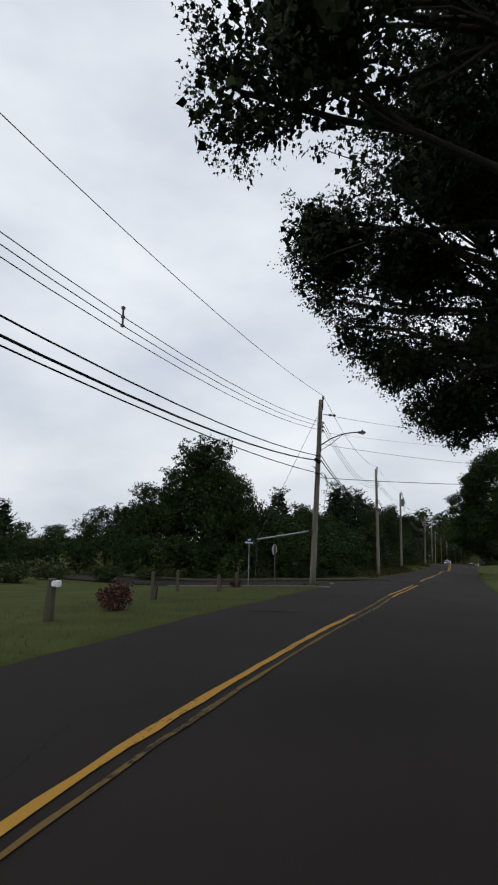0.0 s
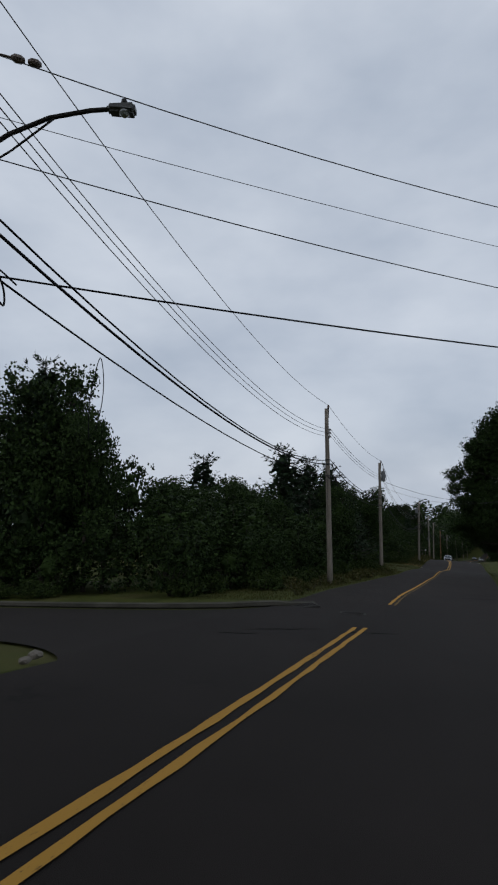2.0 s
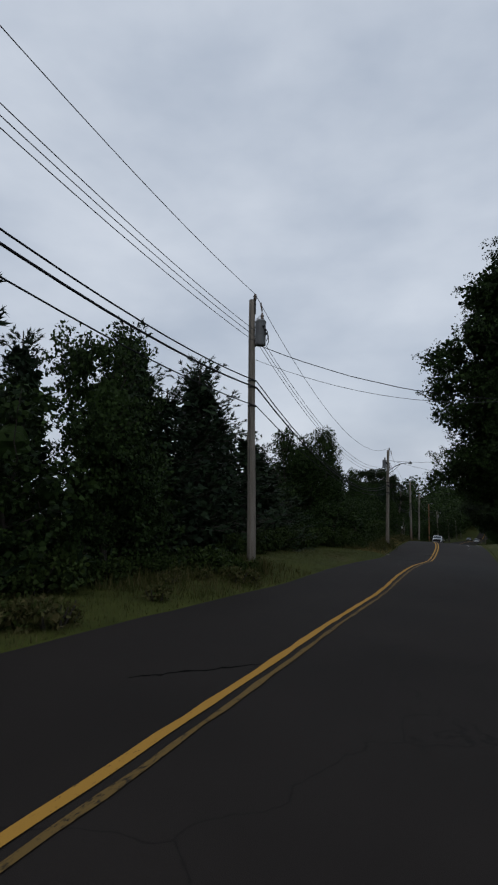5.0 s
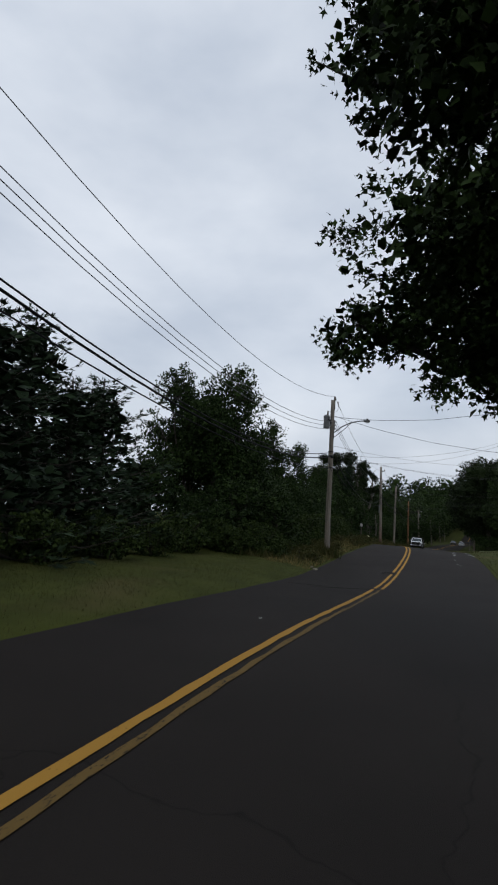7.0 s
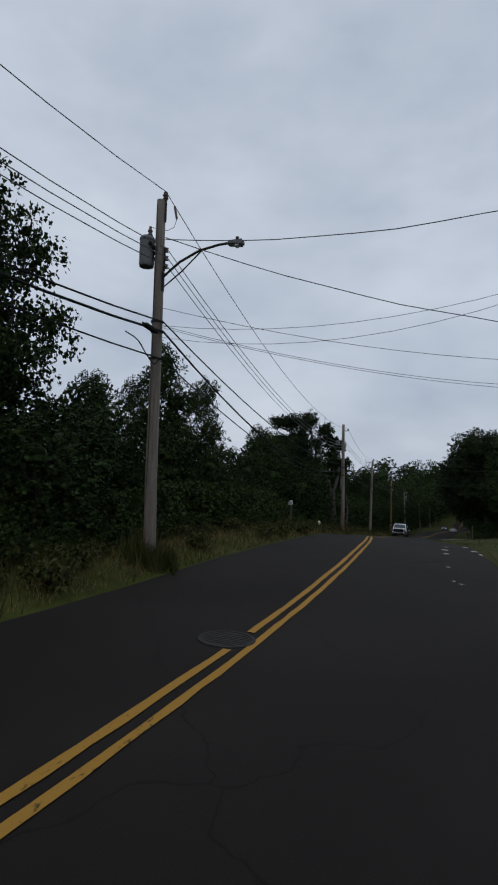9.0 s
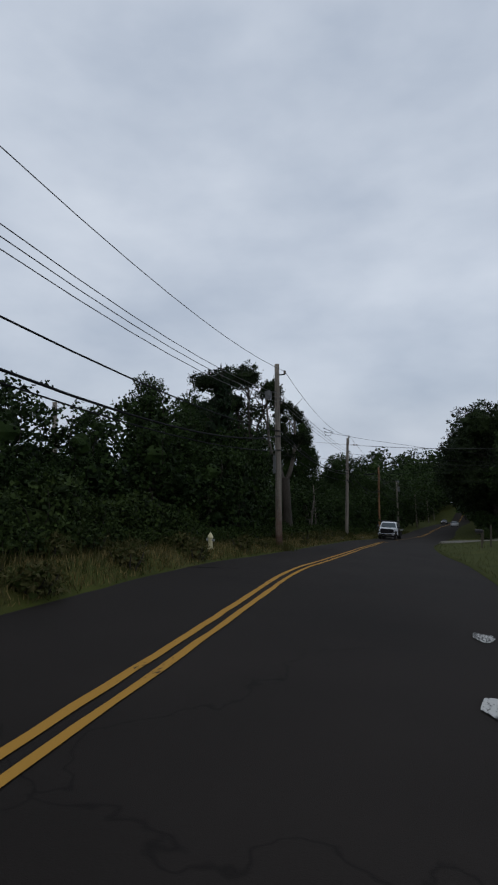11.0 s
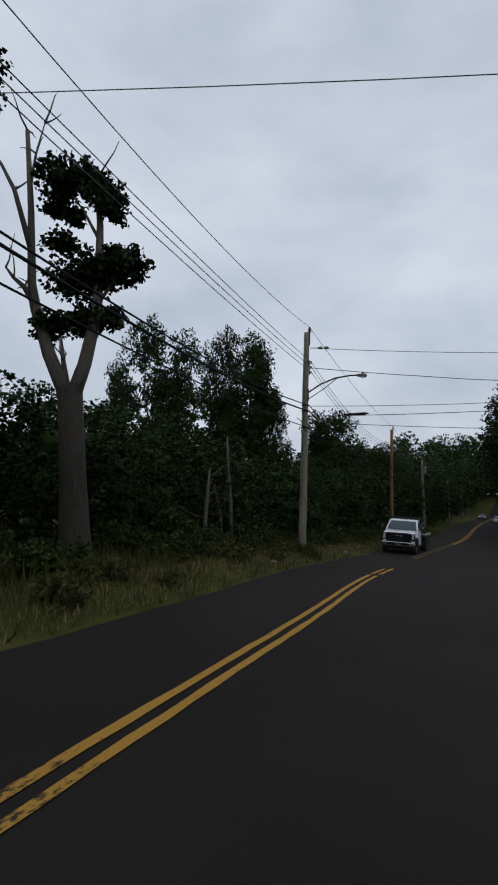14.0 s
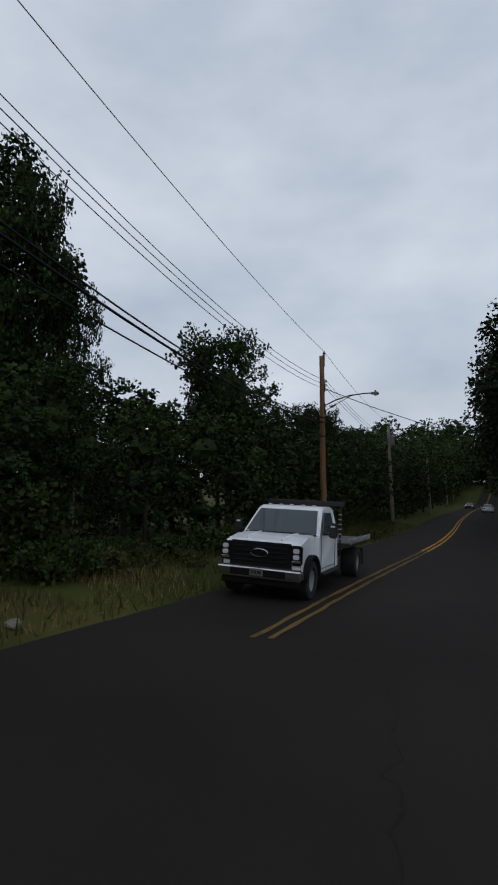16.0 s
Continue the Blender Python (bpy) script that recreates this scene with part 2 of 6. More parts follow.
M_SIGN_BLUE = node_mat("blue_sign_sheet", (0.02, 0.05, 0.2), (0.03, 0.075, 0.28), 3, 0.4, 0.0)
M_SIGN_BACK = node_mat("bare_aluminium_sheet", (0.28, 0.28, 0.28), (0.4, 0.4, 0.4), 3, 0.5, 0.0, metal=0.5)
M_WHITE = node_mat("white_paint", (0.62, 0.63, 0.64), (0.78, 0.79, 0.8), 2, 0.35, 0.0, spec=0.5)
M_TRUCK_WHITE = node_mat("white_car_paint", (0.58, 0.6, 0.63), (0.72, 0.74, 0.77), 1.5, 0.22, 0.0, spec=0.6)
M_BLACK = node_mat("black_plastic", (0.01, 0.01, 0.011), (0.024, 0.024, 0.026), 4, 0.55, 0.1)
M_TRIM = node_mat("matt_black_trim", (0.004, 0.004, 0.0045), (0.009, 0.009, 0.01), 4, 0.7, 0.05, spec=0.12)
M_CHROME = node_mat("bright_chrome", (0.5, 0.5, 0.52), (0.7, 0.7, 0.72), 3, 0.2, 0.0, metal=1.0)
M_TYRE = node_mat("tyre_rubber", (0.012, 0.012, 0.012), (0.028, 0.027, 0.026), 5, 0.9, 0.3)
M_GLASS = glass_mat("dark_window_glass", (0.05, 0.065, 0.075))
M_LENS = glass_mat("lamp_lens", (0.5, 0.52, 0.55), 0.1)
M_CAR_DARK = node_mat("dark_car_paint", (0.03, 0.032, 0.036), (0.05, 0.052, 0.056), 2, 0.25, 0.0, spec=0.6)
M_HYDRANT = node_mat("pale_yellow_paint", (0.45, 0.4, 0.22), (0.62, 0.58, 0.4), 4, 0.5, 0.1)
M_STONE = node_mat("field_stone", (0.08, 0.07, 0.055), (0.2, 0.18, 0.15), 5, 0.9, 0.5)


# ---- mesh helpers ----
def link_mesh(name, verts, faces, material, parent=None, label="", smooth=False):
    me = bpy.data.meshes.new(name)
    me.from_pydata(verts, [], faces)
    me.materials.append(material)
    if smooth:
        me.polygons.foreach_set("use_smooth", [True] * len(me.polygons))
    me.update()
    ob = new(name, me)
    if parent:
        ob.parent = parent
    if label:
        ob["label"] = label
    return ob


def part(name, bm, material, parent, label=""):
    """Links a bmesh as one mesh object under a thing or a part."""
    me = bpy.data.meshes.new(name)
    bmesh.ops.recalc_face_normals(bm, faces=bm.faces)
    bm.to_mesh(me)
    bm.free()
    me.materials.append(material)
    ob = new(name, me)
    if parent:
        ob.parent = parent
    if label:
        ob["label"] = label
    return ob


def thing(name, x, y, z, label, category, group="", rz=0.0, kind=""):
    ob = new(name)
    ob.matrix_basis = pose(x, y, z, 0, 0, rz)
    ob.empty_display_size = 0.2
    return tagged(ob, label, category, group, kind)


class Buf:
    """Collects vertices and faces of one mesh."""

    def __init__(self):
        self.v, self.f = [], []

    def tube(self, pts, radii, sides=6, cap=True):
        pts = [Vector(p) for p in pts]
        base = len(self.v)
        side = None
        for i, p in enumerate(pts):
            d = (pts[min(i + 1, len(pts) - 1)] - pts[max(i - 1, 0)]).normalized()
            if side is None:
                side = d.orthogonal().normalized()
            else:
                side = (side - d * side.dot(d)).normalized()
            up = d.cross(side)
            for k in range(sides):
                a = 2 * math.pi * k / sides
                self.v.append(tuple(p + (side * math.cos(a) + up * math.sin(a)) * radii[i]))
        for i in range(len(pts) - 1):
            for k in range(sides):
                a, b = base + i * sides + k, base + i * sides + (k + 1) % sides
                self.f.append((a, b, b + sides, a + sides))
        if cap:
            self.f.append(tuple(base + k for k in reversed(range(sides))))
            e = base + (len(pts) - 1) * sides
            self.f.append(tuple(e + k for k in range(sides)))
        return self

    def lathe(self, profile, sides=12, at=(0, 0, 0)):
        """Rings of (radius, z)."""
        pts = [(at[0], at[1], at[2] + z) for _, z in profile]
        base = len(self.v)
        for (r, _), p in zip(profile, pts):
            for k in range(sides):
                a = 2 * math.pi * k / sides
                self.v.append((p[0] + r * math.cos(a), p[1] + r * math.sin(a), p[2]))
        for i in range(len(profile) - 1):
            for k in range(sides):
                a, b = base + i * sides + k, base + i * sides + (k + 1) % sides
                self.f.append((a, b, b + sides, a + sides))
        self.f.append(tuple(base + k for k in reversed(range(sides))))
        e = base + (len(profile) - 1) * sides
        self.f.append(tuple(e + k for k in range(sides)))
        return self

    def box(self, cx, cy, cz, sx, sy, sz):
        b = len(self.v)
        for dx in (-0.5, 0.5):
            for dy in (-0.5, 0.5):
                for dz in (-0.5, 0.5):
                    self.v.append((cx + dx * sx, cy + dy * sy, cz + dz * sz))
        self.f += [(b, b + 1, b + 3, b + 2), (b + 4, b + 6, b + 7, b + 5), (b, b + 4, b + 5, b + 1), (b + 2, b + 3, b + 7, b + 6), (b, b + 2, b + 6, b + 4), (b + 1, b + 5, b + 7, b + 3)]
        return self

    def put(self, name, material, parent=None, label="", smooth=False):
        return link_mesh(name, self.v, self.f, material, parent, label, smooth)


def bevel_box(sx, sy, sz, at=(0, 0, 0), r=0.02, seg=2):
    bm = bmesh.new()
    bmesh.ops.create_cube(bm, size=1)
    for v in bm.verts:
        v.co = (v.co.x * sx, v.co.y * sy, v.co.z * sz)
    bmesh.ops.bevel(bm, geom=bm.edges[:], offset=r, segments=seg, affect="EDGES")
    bmesh.ops.translate(bm, verts=bm.verts, vec=at)
    return bm


# ---- lie of the land ----
# x of the road's yellow line and height of the left bank, by y
LINE_X = [(-60, -0.85), (0, -1.05), (6, -1.29), (12, -1.41), (18, -1.43), (24, -1.58), (30, -1.64), (36, -1.71), (42, -1.77), (48, -1.92), (54, -1.92), (60, -1.92), (66, -1.9), (72, -1.79), (78, -1.83), (84, -1.77), (90, -1.61), (96, -1.57), (102, -1.6), (108, -1.64), (114, -1.85), (120, -2.27), (126, -2.9), (132, -3.18), (138, -3.29), (144, -3.37), (150, -3.43), (156, -3.56), (162, -3.35), (168, -2.97), (174, -2.49), (182, -1.73), (192, -0.86), (205, -0.08), (220, 0.61), (250, 2.6), (290, 6.0), (350, 12.0), (420, 18.5)]
ROAD_Z = [(0, 8.6), (6, 8.1), (12, 7.5), (18, 6.84), (24, 6.18), (30, 5.45), (36, 4.74), (42, 4.02), (48, 3.35), (54, 2.63), (60, 1.93), (66, 1.26), (72, 0.62), (78, 0.06), (84, -0.59), (90, -1.36), (96, -2.11), (102, -2.64), (108, -2.96), (114, -3.33), (120, -3.88), (126, -4.6), (132, -5.47), (138, -6.3), (144, -7.1), (150, -7.94), (156, -8.77), (162, -9.63), (168, -10.43), (174, -11.2), (182, -12.24), (192, -13.47), (205, -14.92), (220, -16.52)]
# widths of the pavement to both sides of the yellow line, by y
EDGE_L = [(-60, 2.95), (6, 2.95), (14, 3.25), (25, 3.35), (45, 3.45), (60, 3.45), (72, 3.2), (84, 3.05), (95, 3.4), (105, 3.6), (111, 3.4), (116, 3.1), (124, 2.8), (135, 2.65), (150, 2.55), (160, 2.6), (170, 2.35), (182, 2.8), (220, 3.1)]
EDGE_R = [(-60, 5.2), (100, 5.0), (115, 4.9), (122, 5.3), (131, 5.7), (137, 5.5), (143, 4.8), (150, 4.5), (175, 4.5), (220, 4.2)]
BANK = [(-80, 0), (45, 0), (52, 0.12), (99, 0.2), (106, 0.28), (150, 0.28), (162, 0.3), (190, 0.15), (420, 0.1)]


def glide(knots, t):
    """Smooth value between knots."""
    xs = [a for a, _ in knots]
    if t <= xs[0]:
        return knots[0][1]
    if t >= xs[-1]:
        return knots[-1][1]
    i = max(j for j in range(len(xs) - 1) if xs[j] <= t)
    (x0, y0), (x1, y1) = knots[i], knots[i + 1]
    m0 = (y1 - knots[i - 1][1]) / (x1 - knots[i - 1][0]) if i > 0 else (y1 - y0) / (x1 - x0)
    m1 = (knots[i + 2][1] - y0) / (knots[i + 2][0] - x0) if i + 2 < len(knots) else (y1 - y0) / (x1 - x0)
    h = x1 - x0
    u = (t - x0) / h
    return (2 * u**3 - 3 * u * u + 1) * y0 + (u**3 - 2 * u * u + u) * h * m0 + (3 * u * u - 2 * u**3) * y1 + (u**3 - u * u) * h * m1


def ease(u):
    u = min(max(u, 0.0), 1.0)
    return u * u * (3 - 2 * u)


def road_z(y):
    """Height of the road: a steady fall down the hillside."""
    (y0, z0), (y1, z1) = ROAD_Z[0], ROAD_Z[-1]
    if y < y0:
        return z0 - 0.105 * (max(y, -80) - y0)
    if y > y1:
        return z1 - 0.107 * (min(y, 330) - y1) - 0.14 * max(0, y - 425)
    return glide(ROAD_Z, y)


def line_x(y):
    return glide(LINE_X, y)


def edge_l(y):
    return glide(EDGE_L, y)


def edge_r(y):
    return glide(EDGE_R, y)


def ground_z(x, y):
    xl, z = line_x(y), road_z(y)
    left, right = xl - edge_l(y) + 0.1, xl + edge_r(y) - 0.1
    if x < left:
        d = left - x
        w = ease((y - 52) / 24)
        fall = -0.09 * min(d, 14) - 0.03 * min(max(d - 14, 0), 30)
        bank = glide(BANK, y) * ease(d / 1.3) + 0.01 * min(d, 30)
        z += fall * (1 - w) * ease(d) + bank * w - 0.04 * max(d - 44, 0)
    elif x > right:
        d = x - right
        w = ease((y - 95) / 25) * ease((200 - y) / 30)
        z += w * 0.11 * min(d, 8) + (1 - w) * 0.03 * min(d, 10) - 0.05 * max(d - 30, 0)
    else:
        z -= 0.012 * abs(x - xl)
    return z


# ---- ground, road, side street ----
def build_ground():
    ys = [-3000, -900, -300, -150, -80] + list(range(-60, 30, 3)) + list(np.arange(30, 44, 1.0)) + list(range(44, 200, 2)) + list(range(200, 420, 8)) + [440, 500, 700, 1200, 4000]
    offs = [-4000, -1500, -600, -250, -120, -70, -50, -38, -30, -25, -21, -18, -15.5, -13.5, -12, -10.5, -9, -8, -7, -6.2, -5.5, -4.8, -4.3, -3.9, -3.5, -3.15]
    roff = [5.4, 5.8, 6.3, 7, 8, 9.5, 11, 13, 15, 20, 30, 50, 80, 150, 400, 1200, 4000]
    verts, faces = [], []
    cols = offs + [-2.9, 5.1] + roff
    for y in ys:
        for o in cols:
            x = line_x(y) + o + (3.25 - edge_l(y) if o < 0 else edge_r(y) - 5.5)
            z = ground_z(x, max(y, -80))
            if abs(o) < 60:
                z += 0.05 * noise.noise((x * 0.4, y * 0.4, 3.0)) * min(1, max(0, (abs(o + 1) - 4.3) * 0.5))
            if -2.95 < o < 5.2:
                z -= 0.5
            # the side street lies in a shallow cut
            if -60 < x < line_x(y) - 3.2 and 27 < y < 41:
                z -= 0.14 * ease((y - 28.5) / 1.0) * ease((40.6 - y) / 1.0) * ease((line_x(y) - 3.2 - x) / 0.4)
            verts.append((x, y, z - 0.02))
    n = len(cols)
    for j in range(len(ys) - 1):
        for i in range(n - 1):
            a = j * n + i
            faces.append((a, a + 1, a + n + 1, a + n))
    ob = link_mesh("ground", verts, faces, M_GROUND, smooth=True)
    tagged(ob, "mown and rough grass ground beside the road", "ground", kind="structure")


def build_road():
    verts, faces = [], []
    ys = list(np.arange(-60, 200, 1.0)) + list(np.arange(200, 430, 4.0))
    rng = random.Random(4)
    for y in ys:
        xl, el, er = line_x(y), edge_l(y), edge_r(y)
        cross = [-el, -el * 0.68, -el * 0.34, 0.0, er * 0.22, er * 0.44, er * 0.66, er * 0.84, er]
        jl, jr = 0.1 * noise.noise((y * 0.6, 1, 0)) + rng.uniform(-0.03, 0.03), 0.12 * noise.noise((y * 0.5, 7, 0)) + rng.uniform(-0.03, 0.03)
        row = []
        for i, o in enumerate(cross):
            o += jl if i == 0 else jr if i == 8 else 0
            z = road_z(y) - 0.012 * abs(o) + 0.012 * noise.noise((o * 0.5, y * 0.3, 2))
            row.append((xl + o, y, z))
        verts.append((row[0][0] - 0.01, y, row[0][2] - 0.35))
        verts += row
        verts.append((row[-1][0] + 0.01, y, row[-1][2] - 0.35))
    n = len(cross) + 2
    for j in range(len(ys) - 1):
        for i in range(n - 1):
            a = j * n + i
            faces.append((a, a + 1, a + n + 1, a + n))
    ob = link_mesh("road", verts, faces, M_ASPHALT, smooth=False)
    return tagged(ob, "dark grey worn asphalt country road", "road", kind="structure")


def side_z(x, y):
    return ground_z(x, y) + 0.02


def build_side_street():
    """The side street meets the road with rounded corners."""
    verts, faces = [], []
    for i in range(41):
        d = i / 40
        x = -4.2 - 46 * d**1.6
        near = 31.2 - 3.2 * math.exp(-(-4.2 - x) / 1.6)
        far = 37.6 + 3.0 * math.exp(-(-4.2 - x) / 2.0)
        for k in range(9):
            y = near + (far - near) * k / 8
            verts.append((x, y, side_z(x, y) - 0.12 + 0.06 * (1 - abs(k - 4) / 4) + 0.05 * math.exp(-(-4.2 - x) / 0.8)))
    for i in range(40):
        for k in range(8):
            a = i * 9 + k
            faces.append((a, a + 1, a + 10, a + 9))
    ob = link_mesh("side_road", verts, faces, M_ASPHALT, smooth=True)
    tagged(ob, "grey asphalt side street running downhill", "road", kind="structure")
    # low concrete kerb along the far corner
    b = Buf()
    pts = []
    for i in range(26):
        x = -4.1 - 26 * (i / 25) ** 1.5
        y = 37.75 + 3.0 * math.exp(-(-4.2 - x) / 2.0)
        pts.append((x, y, side_z(x, y) + 0.0))
    b.tube(pts, [0.11] * len(pts), 6)
    tagged(b.put("kerb", M_KERB), "low weathered concrete kerb at the street corner", "kerb", kind="structure")


def ribbon(name, y0, y1, off, width, material, lift=0.012, seed=1, jag=0.012, step=0.5, ragged=0.0):
    rng = random.Random(seed)
    verts, faces = [], []
    n = int((y1 - y0) / step) + 1
    for i in range(n + 1):
        y = y0 + (y1 - y0) * i / n
        xl = line_x(y) + off
        z = road_z(y) - 0.012 * abs(off) + 0.012 * noise.noise((off * 0.5, y * 0.3, 2)) + lift
        w0, w1 = width / 2 + rng.uniform(-jag, jag), width / 2 + rng.uniform(-jag, jag)
        verts += [(xl - w0, y, z), (xl + w1, y, z)]
    for i in range(n):
        a = 2 * i
        faces.append((a, a + 1, a + 3, a + 2))
    return link_mesh(name, verts, faces, material)


# ---- road surface details ----
def disc_on_road(name, x, y, r, material, label, category, squash=1.0):
    """A cast cover: rim ring, sunk lid with raised bars."""
    t = thing(name, x, y, road_z(y) + 0.005 - 0.012 * abs(x - line_x(y)), label, category, "road covers")
    slope = math.atan((road_z(y + 0.5) - road_z(y - 0.5)))
    t.matrix_basis = t.matrix_basis @ pose(0, 0, 0, math.degrees(slope))
    Buf().lathe([(r, -0.03), (r, 0.012), (r - 0.05, 0.014), (r - 0.055, 0.0)], 28).put("rim", material, t)
    lid = Buf()
    lid.lathe([(r - 0.06, -0.03), (r - 0.06, 0.004), (r - 0.08, 0.007)], 28)
    cover = lid.put("lid", M_IRON, t)
    for k in range(-3, 4):
        w = math.sqrt(max(0, (r - 0.09) ** 2 - (k * 0.08) ** 2))
        Buf().box(0, k * 0.08, 0.01, 2 * w, 0.02, 0.008).put("raised_bar", M_IRON, cover)
    return t


def crack(x0, y0, x1, y1, seed, width=0.025):
    """A tar-dark crack wandering across the asphalt."""
    rng = random.Random(seed)
    n = 22
    verts, faces = [], []
    for i in range(n + 1):
        u = i / n
        x, y = x0 + (x1 - x0) * u + rng.uniform(-0.03, 0.03), y0 + (y1 - y0) * u + rng.uniform(-0.035, 0.035)
        z = road_z(y) - 0.012 * abs(x - line_x(y)) + 0.012 * noise.noise(((x - line_x(y)) * 0.5, y * 0.3, 2)) + 0.006
        w = width * rng.uniform(0.4, 1.2) * (0.4 + math.sin(math.pi * u))
        verts += [(x, y - w, z), (x, y + w, z + 0.001)]
    for i in range(n):
        faces.append((2 * i, 2 * i + 2, 2 * i + 3, 2 * i + 1))
    tagged(link_mesh("road_crack", verts, faces, M_TAR), "dark crack across the worn asphalt", "crack", "road cracks", kind="structure")


def mark_patch(x, y, sx, sy, seed):
    """A scrap of pale worn paint on the asphalt."""
    rng = random.Random(seed)
    n = 11
    verts = []
    for k in range(n):
        a = 2 * math.pi * k / n
        r = rng.uniform(0.6, 1.1)
        px, py = x + sx * r * math.cos(a), y + sy * r * math.sin(a)
        verts.append((px, py, road_z(py) - 0.012 * abs(px - line_x(py)) + 0.012))
    tagged(link_mesh("road_paint_patch", verts, [tuple(range(n))], M_WHITE_MARK), "pale worn paint scrap on the asphalt", "paint mark", "paint scraps", kind="structure")


build_ground()
road = build_road()
build_side_street()
for y0, y1, off, mat_, s, w, jag in (
    (-40, 15.8, 0.0, M_YELLOW, 1, 0.11, 0.016), (15.8, 24.2, 0.0, M_YELLOW_WORN, 13, 0.09, 0.014), (24.2, 36.4, 0.0, M_YELLOW, 15, 0.11, 0.016),
    (-40, 17.5, 0.21, M_YELLOW_WORN, 3, 0.06, 0.016), (17.5, 23.5, 0.23, M_YELLOW_WORN, 16, 0.085, 0.014), (23.5, 36.5, 0.24, M_YELLOW, 2, 0.1, 0.018),
    (43.4, 93.4, 0.0, M_YELLOW, 4, 0.12, 0.012), (43.3, 75, 0.2, M_YELLOW_WORN, 5, 0.075, 0.016), (75, 93.4, 0.22, M_YELLOW_WORN, 6, 0.09, 0.022),
    (93.9, 100.3, 0.0, M_YELLOW, 7, 0.115, 0.01), (101.25, 160.4, 0.0, M_YELLOW, 17, 0.115, 0.01), (93.9, 160.8, 0.24, M_YELLOW, 8, 0.11, 0.012),
    (166.8, 184, 0.0, M_YELLOW_WORN, 9, 0.1, 0.02), (166.9, 184, 0.24, M_YELLOW_WORN, 10, 0.09, 0.02), (184, 410, 0.0, M_YELLOW, 11, 0.12, 0.01), (184, 410, 0.24, M_YELLOW, 12, 0.11, 0.01),
):
    tagged(ribbon("yellow_line", y0, y1, off, w, mat_, seed=s, jag=jag), "chipped double yellow centre line on asphalt", "road marking", "centre lines", kind="structure")
disc_on_road("manhole_cover", -2.4, 39.45, 0.42, M_IRON, "dark cast-iron manhole cover set in asphalt", "manhole cover")
disc_on_road("manhole_cover", -1.78, 100.75, 0.42, M_IRON, "dark cast-iron manhole cover beside yellow line", "manhole cover")
disc_on_road("manhole_cover", -3.4, 157.8, 0.34, M_IRON, "manhole cover painted over by yellow lines", "manhole cover")
for i, c in enumerate(((-3.9, 34.1, -2.4, 35.5), (-1.9, 35.4, -0.6, 36.2), (-4.2, 33.3, -3.4, 33.7), (-3.4, 91.9, -1.2, 93.7), (-4.2, 45.7, -3.6, 46.1), (-4.4, 92.4, -3.0, 92.6), (-4.1, 14.0, -2.6, 15.0), (-5.4, 139.5, -4.0, 140.6), (0.5, 50.2, 2.6, 52.0), (-6.2, 125.0, -4.3, 126.0), (-5.8, 158.4, -4.6, 159.6), (0.2, 111.0, 1.5, 113.0), (-3.2, 60.5, -2.0, 62.0))):
    crack(*c, seed=i)
for i, c in enumerate(((1.39, 117.8, 0.16, 0.35), (1.41, 115.6, 0.14, 0.3), (1.5, 120.6, 0.15, 0.35), (2.63, 118.8, 0.2, 0.4), (2.5, 122.6, 0.2, 0.5), (2.8, 116.9, 0.14, 0.3), (1.48, 108.5, 0.06, 0.1), (1.66, 108.15, 0.1, 0.08), (1.4, 111.2, 0.07, 0.12), (2.9, 126.5, 0.2, 0.5), (-1.9, 44.8, 0.03, 0.06), (-2.6, 84.5, 0.04, 0.06))):
    mark_patch(*c, seed=i)


def concrete_strip():
    """Narrow concrete walk across the lawn to the road's edge."""
    walk_ = thing("pavement", -4.75, 26.2, ground_z(-4.75, 26.2), "narrow weathered concrete walk across the lawn", "pavement", kind="structure")
    o = walk_.location
    for i in range(9):
        b = Buf()
        for x in (-4.75 - i * 1.05, -5.77 - i * 1.05):
            for y in (25.98 + 0.02 * i, 26.53 + 0.02 * i):
                z = ground_z(x, y) - o.z
                b.v += [(x - o.x, y - o.y, z - 0.08), (x - o.x, y - o.y, z + 0.035)]
        b.f += [(1, 3, 7, 5), (0, 4, 6, 2), (0, 1, 5, 4), (2, 6, 7, 3), (0, 2, 3, 1), (4, 5, 7, 6)]
        b.put("slab", M_CONCRETE, walk_)
    g = thing("storm_drain", -4.25, 40.15, ground_z(-4.25, 40.15) + 0.02, "rusty storm drain grate beside the kerb", "drain", rz=45)
    fr = Buf()
    for sx in (-1, 1):
        fr.box(sx * 0.45, 0, 0, 0.06, 0.5, 0.06)
    for sy in (-1, 1):
        fr.box(0, sy * 0.25, 0, 0.96, 0.06, 0.06)
    fr.put("frame", M_IRON, g)
    for k in range(8):
        Buf().box(-0.36 + k * 0.1, 0, 0.0, 0.035, 0.46, 0.04).put("bar", M_IRON, g)
    # driveway apron on the right
    vs, fs = [], []
    for i in range(7):
        for k in range(4):
            y = 166.5 + k * 1.4
            x = line_x(y) + edge_r(y) - 0.2 + i * 1.3
            vs.append((x, y + 0.25 * (3 - min(i, 3)) * (-1 if k == 0 else 1 if k == 3 else 0), ground_z(x, y) + 0.05))
    for i in range(6):
        for k in range(3):
            a = i * 4 + k
            fs.append((a, a + 1, a + 5, a + 4))
    tagged(link_mesh("driveway", vs, fs, M_CONCRETE), "pale concrete driveway apron meeting the road", "driveway", kind="structure")


concrete_strip()


